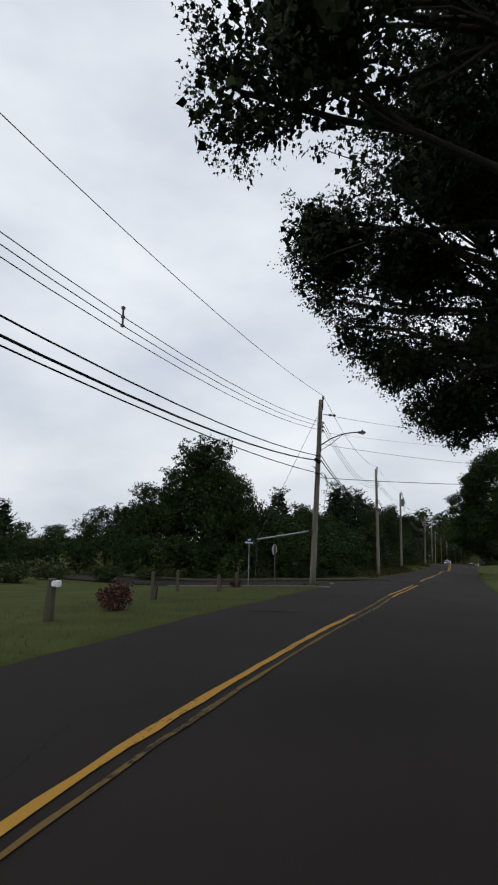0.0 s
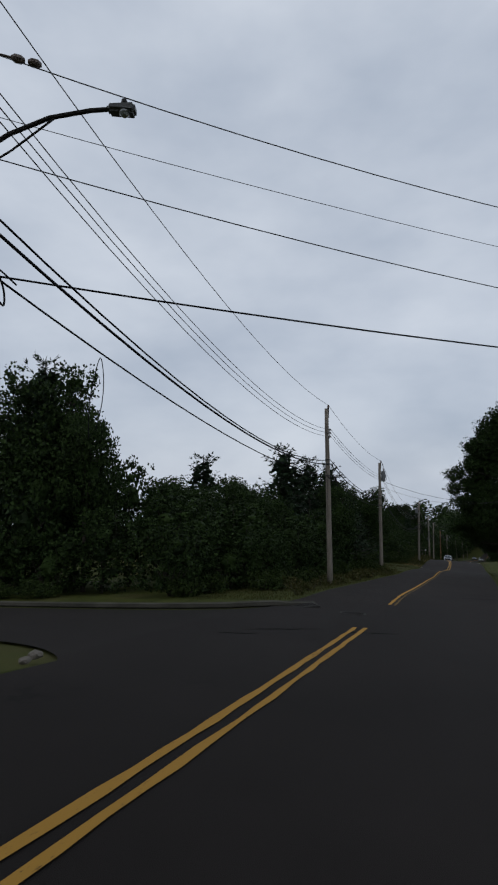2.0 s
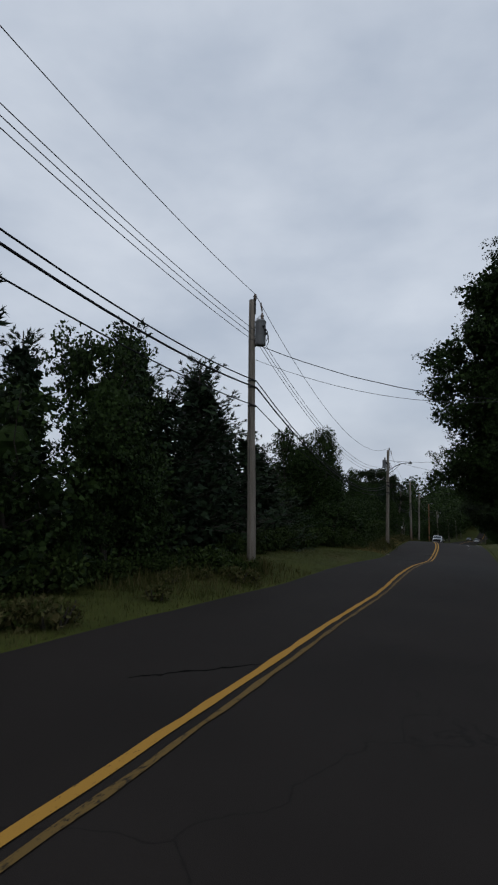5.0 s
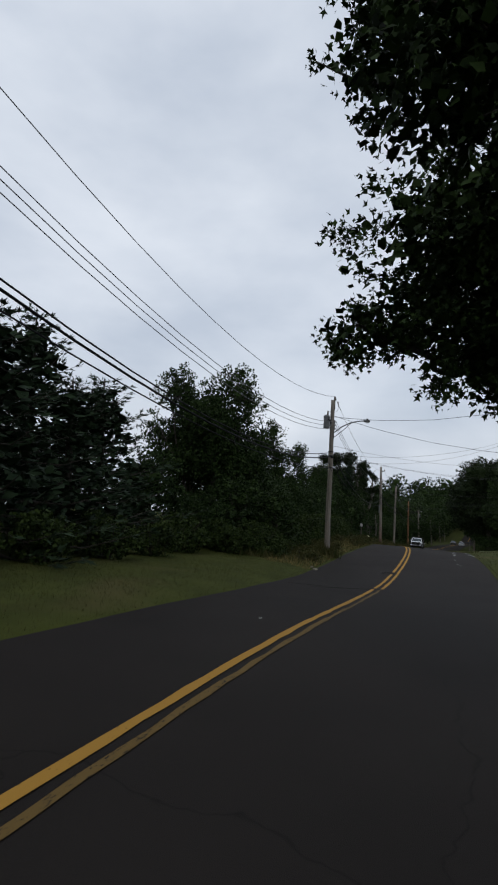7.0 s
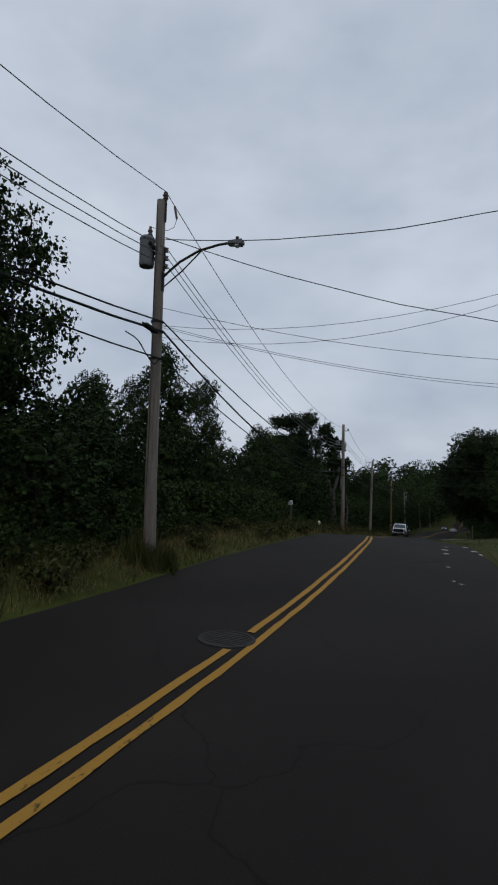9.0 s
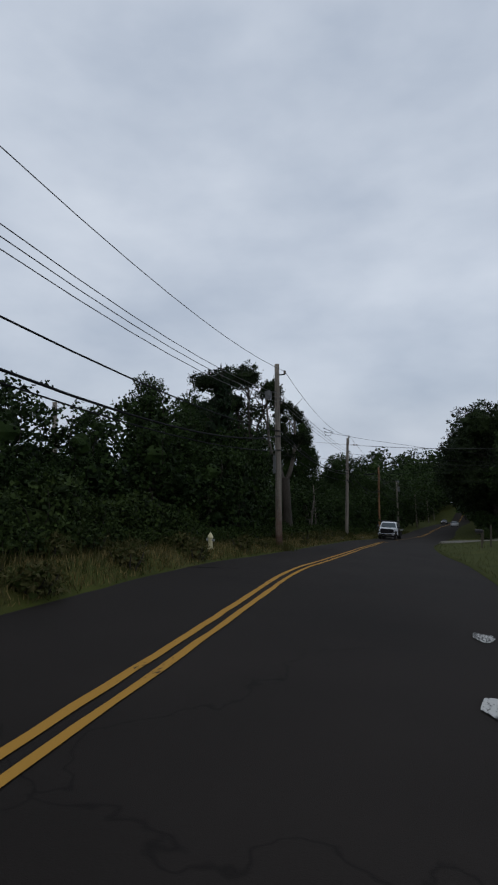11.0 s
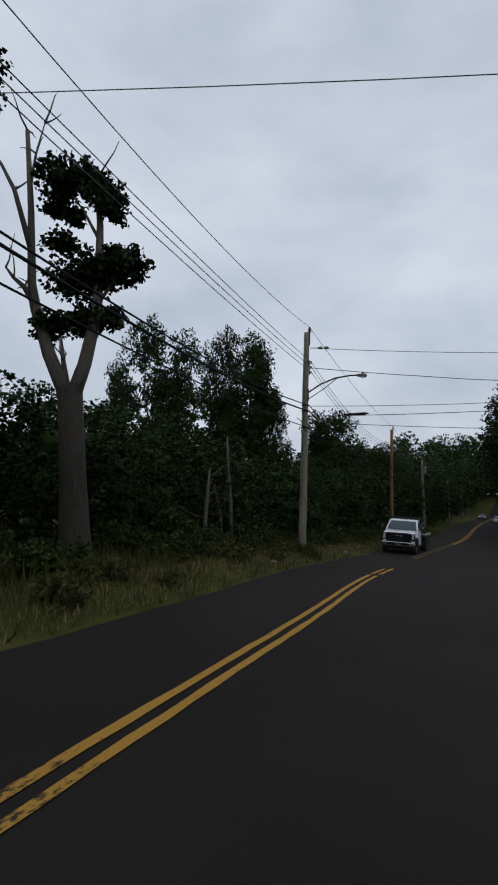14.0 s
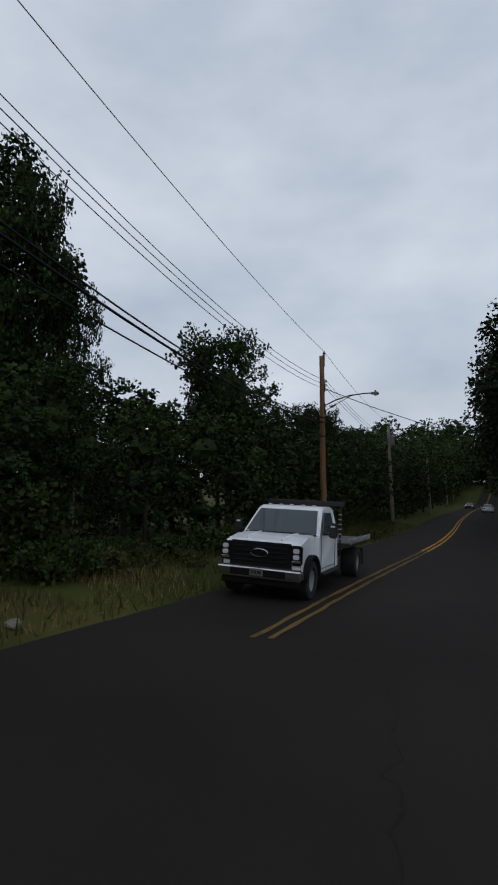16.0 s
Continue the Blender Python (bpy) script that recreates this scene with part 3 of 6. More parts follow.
# ---- utility poles ----
POLES = [
    # name, base x, base y, base z, top x, top y, pin z, brown, pin on top
    ("Z", -6.0, -12.0, 9.7, -6.0, -12.0, 20.2),
    ("A", -6.06, 27.71, 5.55, -5.69, 27.76, 15.91),
    ("B", -6.40, 52.48, 3.19, -6.69, 52.53, 13.39),
    ("C", -6.51, 72.58, 1.29, -6.64, 72.61, 11.15),
    ("D", -5.82, 105.18, -2.23, -5.75, 105.02, 6.80),
    ("E", -6.29, 136.54, -5.48, -6.52, 136.78, 3.09),
    ("F", -6.95, 161.04, -8.95, -6.89, 161.20, 0.39),
    ("G", -6.30, 185.18, -12.05, -6.42, 185.18, -3.00),
    ("H", -5.01, 206.00, -15.47, -5.43, 206.00, -6.12),
    ("I", -2.71, 232.00, -18.20, -3.26, 232.00, -9.71),
    ("J", -0.72, 284.00, -24.13, -1.33, 284.00, -15.49),
    ("K", 0.97, 330.00, -29.72, 0.35, 330.00, -20.92),
]
POLE = {p[0]: p for p in POLES}


def on_pole(key, down, out=(0, 0)):
    """World point on a pole, that far below its pin."""
    _, bx, by, bz, tx, ty, tz = POLE[key]
    z = tz - down
    u = (z - bz) / (tz - bz)
    return Vector((bx + (tx - bx) * u + out[0], by + (ty - by) * u + out[1], z))


def utility_pole(key, label, wood=M_POLE, pin=True, rack=True, lamp=None, lamp_drop=2.7, tank=None, side_pin=False, box=False):
    _, bx, by, bz, tx, ty, tz = POLE[key]
    gz = ground_z(bx, by)
    t = thing("utility_pole", bx, by, gz - 0.3, label, "utility pole", "roadside utility poles")
    o = Vector((bx, by, gz - 0.3))

    def at(down, out=(0, 0)):
        return on_pole(key, down, out) - o

    n = 9
    head = 0.24 if pin else 0.0
    pts, rad = [], []
    rng = random.Random(ord(key))
    for i in range(n):
        u = i / (n - 1)
        p = Vector((0, 0, 0)).lerp(at(head), u)
        pts.append(p + Vector((rng.uniform(-0.012, 0.012), rng.uniform(-0.012, 0.012), 0)))
        rad.append(0.17 - 0.055 * u)
    Buf().tube(pts, rad, 14).put("shaft", wood, t, smooth=True)
    if pin:
        b = Buf()
        p = at(0.55, (0.12, 0))
        b.box(p.x, p.y, p.z + 0.05, 0.05, 0.07, 0.6)
        b.put("ridge_pin", M_IRON, t)
        p = at(0.14, (0.12, 0))
        Buf().lathe([(0.03, -0.12), (0.075, -0.06), (0.05, -0.03), (0.085, 0.02), (0.05, 0.05), (0.06, 0.09), (0.03, 0.12)], 10, p).put("pin_insulator", M_PORCELAIN, t)
    if side_pin:
        p = at(0.55)
        b = Buf().tube([p + Vector((0.05, 0, 0)), p + Vector((0.42, 0, 0.02))], [0.03, 0.03], 6)
        b.put("side_bracket", M_IRON, t)
        p = p + Vector((0.4, 0, 0.02))
        Buf().lathe([(0.03, 0), (0.07, 0.05), (0.045, 0.09), (0.08, 0.13), (0.04, 0.19)], 10, p).put("pin_insulator", M_PORCELAIN, t)
    if rack:
        p = at(1.75, (0.15, 0))
        Buf().box(p.x, p.y, p.z, 0.03, 0.05, 0.62).put("rack", M_IRON, t)
        for d in (1.53, 1.74, 1.95):
            p = at(d, (0.21, 0))
            Buf().lathe([(0.05, -0.05), (0.03, -0.02), (0.03, 0.02), (0.05, 0.05)], 10, p).put("spool_insulator", M_PORCELAIN, t)
    if lamp:
        p = at(lamp_drop, (0.13, 0))
        b = Buf()
        lx, ly = lamp[0] - 0.33, lamp[1]
        hx, hy = lx * 1.09, ly * 1.09
        up = lamp[2]
        b.tube([p, p + Vector((lx * 0.25, ly * 0.25, up * 0.47)), p + Vector((lx * 0.55, ly * 0.55, up * 0.82)), p + Vector((lx * 0.85, ly * 0.85, up * 0.97)), p + Vector((lx, ly, up))], [0.033] * 5, 8)
        b.put("arm", M_IRON, t)
        Buf().tube([p + Vector((0, 0, -0.28)), p + Vector((lx * 0.28, ly * 0.28, 0.1)), p + Vector((lx * 0.6, ly * 0.6, up * 0.84))], [0.018] * 3, 6).put("brace", M_IRON, t)
        Buf().box(p.x - 0.02, p.y, p.z - 0.12, 0.05, 0.12, 0.5).put("bracket", M_IRON, t)
        lum = bevel_box(0.42, 0.2, 0.12, (0, 0, 0), 0.04, 3)
        for v in lum.verts:
            if v.co.x > 0 and v.co.z < 0:
                v.co.z -= 0.05
        bmesh.ops.transform(lum, matrix=Matrix.Translation(p + Vector((hx, hy, up))) @ pose(0, 0, 0, 0, -3, math.degrees(math.atan2(ly, lx))), verts=lum.verts)
        head_ = part("lamp_head", lum, M_TANK, t, "grey cobra-head street lamp")
        c = p + Vector((hx + 0.04, hy, up + 0.055))
        Buf().lathe([(0.045, 0), (0.045, 0.07), (0.03, 0.09)], 10, c).put("photocell", M_BLACK, head_)
        c = p + Vector((hx + 0.05, hy, up - 0.095))
        Buf().lathe([(0.045, -0.03), (0.08, 0.0), (0.08, 0.03)], 12, c).put("lens", M_LENS, head_)
    if tank:
        dx, dy, d, r, h = tank
        p = at(d, (dx, dy))
        Buf().lathe([(r * 0.93, 0), (r, 0.04), (r, h - 0.1), (r * 1.05, h - 0.08), (r * 1.05, h - 0.03), (r * 0.8, h + 0.03), (r * 0.3, h + 0.07)], 20, p).put("transformer_tank", M_TANK, t, "grey cylindrical transformer tank", smooth=False)
        for hh in (0.2, h - 0.25):
            Buf().box(p.x - dx * 0.5, p.y - dy * 0.5, p.z + hh, max(0.08, abs(dx) * 0.7), max(0.08, abs(dy) * 0.7), 0.07).put("hanger", M_IRON, t)
        Buf().lathe([(0.05, 0), (0.07, 0.05), (0.045, 0.1), (0.07, 0.15), (0.04, 0.2), (0.03, 0.27)], 10, p + Vector((r * 0.2, r * 0.3, h + 0.05))).put("bushing", M_PORCELAIN, t)
        b = Buf()
        for k, a in enumerate((-0.7, -0.2, 0.4)):
            s = p + Vector((r * math.cos(a), r * math.sin(a), h * (0.72 - 0.12 * k)))
            b.tube([s, s + Vector((0.09, 0.02, -0.05)), s + Vector((0.1, 0.05, -0.3)), s + Vector((0.02, 0.1, -0.4))], [0.016] * 4, 5)
            b.box(s.x + 0.02, s.y, s.z, 0.07, 0.06, 0.08)
        b.put("lead_wires", M_RUBBER, t)
        s = at(0.3, (0.25, 0.25))
        Buf().tube([s, s + Vector((0.05, 0.04, -0.32))], [0.035, 0.03], 8).put("fuse_cutout", M_PORCELAIN, t)
        Buf().tube([s + Vector((0.05, 0.04, -0.32)), s + Vector((0.0, 0.0, -0.55)), s + Vector((-0.14, -0.1, -0.66)), p + Vector((r * 0.2, r * 0.3, h + 0.3))], [0.008] * 4, 5).put("jumper_wire", M_WIRE, t)
    if box:
        p = at(1.55, (-0.42, -0.15))
        part("control_box", bevel_box(0.3, 0.24, 0.4, p, 0.02), M_TANK, t, "small grey equipment box")
        Buf().box(p.x + 0.22, p.y + 0.06, p.z + 0.15, 0.3, 0.05, 0.05).put("bracket", M_IRON, t)
        p = at(5.0, (-0.16, -0.05))
        part("terminal_box", bevel_box(0.14, 0.16, 0.9, p, 0.02), M_TANK, t)
    # metal bands and a ground wire down the shaft
    for d in (3.35, 3.6, 4.3):
        Buf().lathe([(0.155, -0.03), (0.158, 0.03)], 14, at(d)).put("cable_band", M_IRON, t)
    pts = [at(0.4 + i * 0.9, (-0.02 + 0.01 * math.sin(i * 2.1), -0.145 - 0.0045 * i)) for i in range(9)]
    Buf().tube(pts, [0.009] * 9, 4).put("ground_wire", M_WIRE, t)
    return t


utility_pole("Z", "tall grey weathered wooden utility pole")
pa = utility_pole("A", "grey wooden utility pole with street lamp at corner", lamp=(2.2, 0.75, 0.75), lamp_drop=2.75)
utility_pole("B", "plain grey weathered wooden utility pole beside woods")
utility_pole("C", "grey wooden utility pole carrying a transformer tank", tank=(0.3, 0.1, 2.0, 0.2, 0.95))
utility_pole("D", "wooden utility pole with street lamp and transformer", lamp=(2.05, 0.2, 0.75), lamp_drop=2.2, tank=(-0.3, -0.12, 1.95, 0.19, 0.75))
utility_pole("E", "wooden utility pole, brown at foot, with boxes", wood=M_POLE_WORN, pin=False, side_pin=True, box=True)
utility_pole("F", "grey wooden utility pole with street lamp arm", lamp=(2.25, 0.75, 0.75), lamp_drop=2.8)
utility_pole("G", "brown new wooden utility pole with street lamp", wood=M_POLE_NEW, lamp=(2.5, 0.6, 0.6), lamp_drop=2.75, pin=True)
utility_pole("H", "grey wooden utility pole with small transformer", tank=(0.28, 0.1, 1.9, 0.2, 0.8))
utility_pole("I", "grey wooden utility pole near distant woods")
utility_pole("J", "grey wooden utility pole near distant woods")
utility_pole("K", "grey wooden utility pole near distant woods")
# poles across the road that take the crossing lines
SERVICE = {"a": (14.7, 46.0, 16.0), "d": (13.0, 108.2, 10.8), "e": (13.0, 114.3, 4.8), "f": (14.0, 167.4, -0.1), "g": (14.0, 171.6, -0.9), "m": (15.0, 148.4, 0.3), "n": (15.0, 146.5, -1.4), "p": (-16.0, 131.9, 1.0), "q": (-12.0, 141.3, -0.8)}
for k, (x, y, top) in SERVICE.items():
    gz = ground_z(x, y) - 0.3
    h = top - gz
    t = thing("service_pole", x, y, gz, "slim grey wooden service pole off the road", "utility pole", "service poles")
    Buf().tube([(0, 0, 0), (0.02, 0.01, h / 2), (0, 0, h)], [0.14, 0.12, 0.1], 10).put("shaft", M_POLE, t, smooth=True)
    Buf().lathe([(0.13, -0.04), (0.13, 0.04)], 10, (0, 0, h - 0.6)).put("band", M_IRON, t)


# ---- overhead lines ----
def cable(name, a, b, sag, r, material, label, group, n=16, wave=0.0):
    a, b = Vector(a), Vector(b)
    pts = []
    for i in range(n + 1):
        u = i / n
        p = a.lerp(b, u)
        p.z -= 4 * sag * u * (1 - u)
        if wave:
            p.z += wave * math.sin(u * 37) * math.sin(math.pi * u)
        pts.append(p - a)
    ob = Buf().tube(pts, [r] * (n + 1), 5).put(name, material, smooth=True)
    ob.location = a
    return tagged(ob, label, "cable", group)


SAG = {"ZA": (1.26, 1.86, 1.4, 1.49, 0.95), "AB": (0.89, 1.19, 1.17, 1.02, 0.75), "BC": (0.5, 0.45, 0.7, 0.7, 0.55), "CD": (2.2, 2.0, 1.9, 1.8, 1.33), "DE": (1.36, 1.28, 0.95, 1.59, 1.1), "EF": (0.78, 0.25, 0.68, 0.6, 0.4), "FG": (0.37, 0.9, 0.9, 0.8, 0.4)}


def top_point(k):
    return on_pole(k, 0.38, (0.4, 0)) if k == "E" else on_pole(k, 0.02, (0.12, 0))


order = "ZABCDEFGHIJK"
for p, q in zip(order, order[1:]):
    k = abs(POLE[q][2] - POLE[p][2]) / 60
    s0, s1, s2, s3, s4 = SAG.get(p + q, (k, k, k, k, k))
    cable("power_line", top_point(p), top_point(q), s0, 0.011, M_WIRE, "bare top power line between utility poles", "overhead power lines")
    for d in (1.53, 1.74, 1.95):
        cable("power_line", on_pole(p, d, (0.24, 0)), on_pole(q, d, (0.24, 0)), s1, 0.011, M_WIRE, "thin power line strung below the top line", "overhead power lines")
    cable("telephone_cable", on_pole(p, 3.35, (0.17, 0)), on_pole(q, 3.35, (0.17, 0)), s2, 0.021, M_RUBBER, "black telephone cable between utility poles", "telephone cables")
    cable("telephone_cable", on_pole(p, 3.6, (0.18, 0)), on_pole(q, 3.6, (0.18, 0)), s3, 0.03, M_RUBBER, "thick black telephone cable between utility poles", "telephone cables")
    cable("telephone_cable", on_pole(p, 4.3, (0.17, 0)), on_pole(q, 4.3, (0.17, 0)), s4, 0.019, M_RUBBER, "low black telephone cable between utility poles", "telephone cables")


def cross(p, down, to, sag, r, material=M_WIRE, wave=0.0, out=(0.15, 0)):
    return cable("service_line", on_pole(p, down, out), to, sag, r, material, "service line crossing over the road", "service lines", 20, wave)


cross("A", 1.06, (14.7, 46.0, 15.86), 0.94, 0.01)
cross("A", 2.05, (14.7, 46.0, 13.88), 0.43, 0.006)
cross("A", 2.7, (14.7, 46.0, 12.99), 0.61, 0.01)
cross("A", 4.53, (14.7, 46.0, 12.05), 0.36, 0.017, M_RUBBER)
cross("C", 1.95, (4.6, 77.5, 7.36), 0.72, 0.015, M_RUBBER, 0.01)
cross("C", 2.55, (4.6, 77.2, 7.54), 0.89, 0.009)
cross("D", 1.25, (13.0, 108.2, 9.5), 1.42, 0.012, M_RUBBER, 0.02)
cross("D", 1.2, (13.0, 114.3, 4.57), 1.17, 0.012, M_RUBBER, 0.02)
cross("D", 3.45, (13.0, 108.2, 9.44), 2.03, 0.006)
cross("D", 3.75, (13.0, 108.2, 10.6), 2.6, 0.006)
cross("D", 3.0, (13.0, 114.3, 4.27), 1.05, 0.007)
cross("D", 3.45, (13.0, 114.3, 3.53), 1.15, 0.006)
cross("D", 3.5, (13.0, 114.3, 3.17), 1.05, 0.006)
mid = Vector((-5.46, 143.2, -0.04))
cable("service_line", (-16.0, 131.9, 0.98), (15.0, 148.3, -0.05), 1.52, 0.0055, M_RUBBER, "black service line crossing over the road", "service lines", 20, 0.01)
cable("service_line", mid, (15.0, 146.5, -1.68), 0.6, 0.009, M_RUBBER, "twisted service line tapped off at mid span", "service lines", 24, 0.02)
cable("service_line", (-12.0, 141.3, -1.1), (15.0, 148.7, -1.8), 0.54, 0.0045, M_WIRE, "thin service line crossing over the road", "service lines", 20)
tp = Buf()
for k in range(3):
    c = Vector((0.02, 0.22 * k, 0.22 - 0.2 * k))
    tp.box(c.x, c.y, c.z, 0.05, 0.12, 0.07)
    tp.tube([c, c + Vector((0.25, 0.15, -0.12 + 0.05 * k)), Vector((0.5, 0.3, 0.0))], [0.012] * 3, 5)
ob = tp.put("tap_connector", M_RUBBER)
ob.location = mid
tagged(ob, "black wire tap connectors on the power lines", "connector")
cross("F", 0.91, (14.0, 167.0, -0.43), 0.35, 0.012)
cross("F", 1.75, (14.0, 168.0, -1.96), 0.35, 0.015, M_RUBBER, 0.01)
cross("F", 3.39, (14.0, 172.0, -1.23), 0.35, 0.012, M_RUBBER)
fa, fb = on_pole("F", 3.81, (0.15, 0)), Vector((14.0, 171.0, -1.52))
cross("F", 3.81, fb, 0.35, 0.015, M_RUBBER)
cross("F", 4.05, (14.0, 167.0, -3.41), 0.35, 0.012, M_RUBBER)
cross("G", 1.9, (8.5, 210.0, -8.2), 0.8, 0.02, M_RUBBER, 0.02)


def closure(p, direction, length, r, label):
    d = Vector(direction).normalized()
    b = Buf()
    L = length / 2
    b.tube([-d * (L + 0.12), -d * L, -d * (L - 0.04), d * (L - 0.04), d * L, d * (L + 0.12)], [0.02, r * 0.6, r, r, r * 0.6, 0.02], 10)
    ob = b.put("cable_closure", M_RUBBER, smooth=False)
    ob.location = p
    tagged(ob, label, "cable closure", "cable closures")


da = (on_pole("A", 3.6) - on_pole("Z", 3.6))
closure(on_pole("A", 3.66, (0.18, -0.75)), da, 0.75, 0.11, "fat black splice closure on telephone cable")
closure(on_pole("D", 3.66, (0.18, -0.6)), on_pole("D", 3.6) - on_pole("C", 3.6), 0.45, 0.07, "small black splice closure on telephone cable")
closure(fa.lerp(fb, 0.09) - Vector((0, 0, 0.06)), fb - fa, 0.85, 0.06, "long black splice closure on service cable")
# dead-end insulators at corner poles
for key, down, goal in (("A", 1.06, (14.7, 46.0, 15.0)), ("F", 0.91, (14.0, 167.0, -0.43))):
    a, b_ = on_pole(key, down, (0.15, 0)), Vector(goal)
    d = (b_ - a).normalized()
    bf = Buf()
    for k in range(2):
        s = d * (0.35 + k * 0.24)
        bf.tube([s, s + d * 0.05, s + d * 0.14, s + d * 0.2], [0.03, 0.065, 0.065, 0.03], 9)
    bf.tube([Vector((0, 0, 0)), d * 0.36], [0.018, 0.018], 5)
    ob = bf.put("strain_insulator", M_PORCELAIN)
    ob.location = a
    tagged(ob, "brown strain insulator holding a service line", "insulator", "strain insulators")
# loops of slack wire on the poles
def soft_curve(knots, n=5):
    """Points of a smooth curve through the knots."""
    k = [Vector(q) for q in (knots[0], *knots, knots[-1])]
    out = []
    for a, b, c, d in zip(k, k[1:], k[2:], k[3:]):
        for i in range(n):
            u = i / n
            out.append(0.5 * (2 * b + (c - a) * u + (2 * a - 5 * b + 4 * c - d) * u * u + (3 * b - a - 3 * c + d) * u**3))
    return out + [k[-1]]


for key in "ABDF":
    p = on_pole(key, 4.3, (0.16, -0.1))
    knots = [(0, -1.5, 0.32), (0, -1.0, 0.24), (0, -0.6, -0.02), (0.02, -0.28, -0.2), (0, -0.05, -0.06), (0.1, 0.14, 0.04), (0.22, 0.3, -0.1), (0.25, 0.36, -0.42), (0.34, 0.5, -0.66), (0.28, 0.55, -0.4), (0.2, 0.5, -0.12), (0.1, 0.6, -0.02), (0.02, 1.0, -0.1)]
    pts = soft_curve(knots)
    ob = Buf().tube(pts, [0.016] * len(pts), 5).put("slack_cable_loop", M_RUBBER, smooth=True)
    ob.location = p
    tagged(ob, "loop of slack black cable tied to pole", "cable", "slack cable loops")
# loose drop wire hanging from the low cable
ob = Buf().tube(soft_curve([(-0.22, 0, -1.75), (-0.24, 0, -1.1), (-0.18, 0, -0.6), (0, 0, 0), (0.1, 0.02, -0.45), (0.08, 0.02, -1.0), (-0.05, 0.02, -1.55)]), [0.01] * 31, 5).put("hanging_wire", M_RUBBER, smooth=True)
ob.location = (-6.13, 31.3, 11.0)
tagged(ob, "loose black drop wire looped over the low cable", "cable")
# three-wire spacer before the corner pole
sp = Buf().box(0, 0, 0, 0.03, 0.04, 0.5)
for k in (-0.21, 0.0, 0.21):
    sp.box(0, 0, k, 0.06, 0.08, 0.06)
ob = sp.put("wire_spacer", M_PORCELAIN)
ob.location = on_pole("Z", 1.74, (0.24, 0)).lerp(on_pole("A", 1.74, (0.24, 0)), 0.557) - Vector((0, 0, 1.63))
tagged(ob, "brown spacer holding the thin power lines apart", "spacer")

# sidewalk guy of the corner pole: strut, guy wire, anchor rod
ga, gb = on_pole("A", 7.4), Vector((-8.3, 25.3, 8.1))
t = thing("guy_strut", ga.x, ga.y, ga.z, "galvanised guy strut fixed to the corner pole", "guy strut")
Buf().tube([Vector((-0.15, 0, 0)), gb - ga], [0.045, 0.045], 10).put("pipe", M_STEEL, t, smooth=True)
Buf().box(-0.2, -0.05, 0, 0.12, 0.3, 0.2).put("flange", M_IRON, t)
top_ = on_pole("A", 1.15, (-0.13, -0.08)) - ga
Buf().tube([top_, gb - ga], [0.011] * 2, 5).put("guy_wire", M_WIRE, t)
foot = Vector((gb.x - 0.05, gb.y - 0.1, ground_z(gb.x, gb.y)))
Buf().tube([gb - ga, foot - ga], [0.012] * 2, 5).put("anchor_rod", M_WIRE, t)


# ---- plants ----
LEAF = {
    "quad": ([(0, 0, 0), (0.5, 0.34, 0.08), (0, 1, 0), (-0.5, 0.34, 0.08)], [(0, 1, 2, 3)]),
    "oak": ([(0, 0, 0), (0.4, 0.42, 0.05), (0.15, 0.5, 0), (0, 1.05, -0.06), (-0.15, 0.5, 0), (-0.4, 0.42, 0.05)], [(0, 1, 2), (0, 2, 3, 4), (0, 4, 5)]),
    "maple": ([(0, 0, 0), (0.62, 0.5, 0.06), (0.2, 0.5, 0), (0, 1.1, -0.08), (-0.2, 0.5, 0), (-0.62, 0.5, 0.06)], [(0, 1, 2), (0, 2, 3, 4), (0, 4, 5)]),
    "needle": ([(-0.06, 0, 0), (0.06, 0, 0), (0.0, 1, 0)], [(0, 1, 2)]),
    "tuft": ([(0, 0, 0), (0.28, 0.8, 0.06), (0.1, 0.55, 0), (0, 1.1, -0.05), (-0.1, 0.55, 0), (-0.28, 0.8, 0.06)], [(0, 1, 2), (0, 2, 3, 4), (0, 4, 5)]),
}


def unit(v):
    return v / np.maximum(np.linalg.norm(v, axis=1, keepdims=True), 1e-6)


def leaf_mesh(name, kind, at, size, ahead, rng, material, parent, droop=0.3):
    """One mesh of leaves: places, sizes and rough directions."""
    tv, tf = LEAF[kind]
    tv = np.array(tv)
    n = len(at)
    y = unit(ahead + rng.normal(0, 0.55, (n, 3)) + np.array([0, 0, -droop]))
    z = unit(np.cross(y, rng.normal(0, 1, (n, 3))) + np.array([0, 0, 0.5]))
    x = unit(np.cross(y, z))
    z = np.cross(x, y)
    s = size[:, None, None]
    v = at[:, None, :] + s * (tv[None, :, 0, None] * x[:, None] + tv[None, :, 1, None] * y[:, None] + tv[None, :, 2, None] * z[:, None])
    k = len(tv)
    loops, starts, totals, c = [], [], [], 0
    base = (np.arange(n) * k)[:, None]
    blocks = []
    for f in tf:
        blocks.append(base + np.array(f)[None])
    total_faces = n * len(tf)
    me = bpy.data.meshes.new(name)
    me.vertices.add(n * k)
    me.vertices.foreach_set("co", v.reshape(-1).astype(np.float32))
    idx = np.concatenate([b.reshape(-1) for b in blocks])
    tot = np.concatenate([np.full(n, b.shape[1]) for b in blocks])
    st = np.concatenate([[0], np.cumsum(tot)[:-1]])
    me.loops.add(len(idx))
    me.loops.foreach_set("vertex_index", idx.astype(np.int32))
    me.polygons.add(total_faces)
    me.polygons.foreach_set("loop_start", st.astype(np.int32))
    me.materials.append(material)
    me.update(calc_edges=True)
    ob = new(name, me)
    ob.parent = parent
    return ob


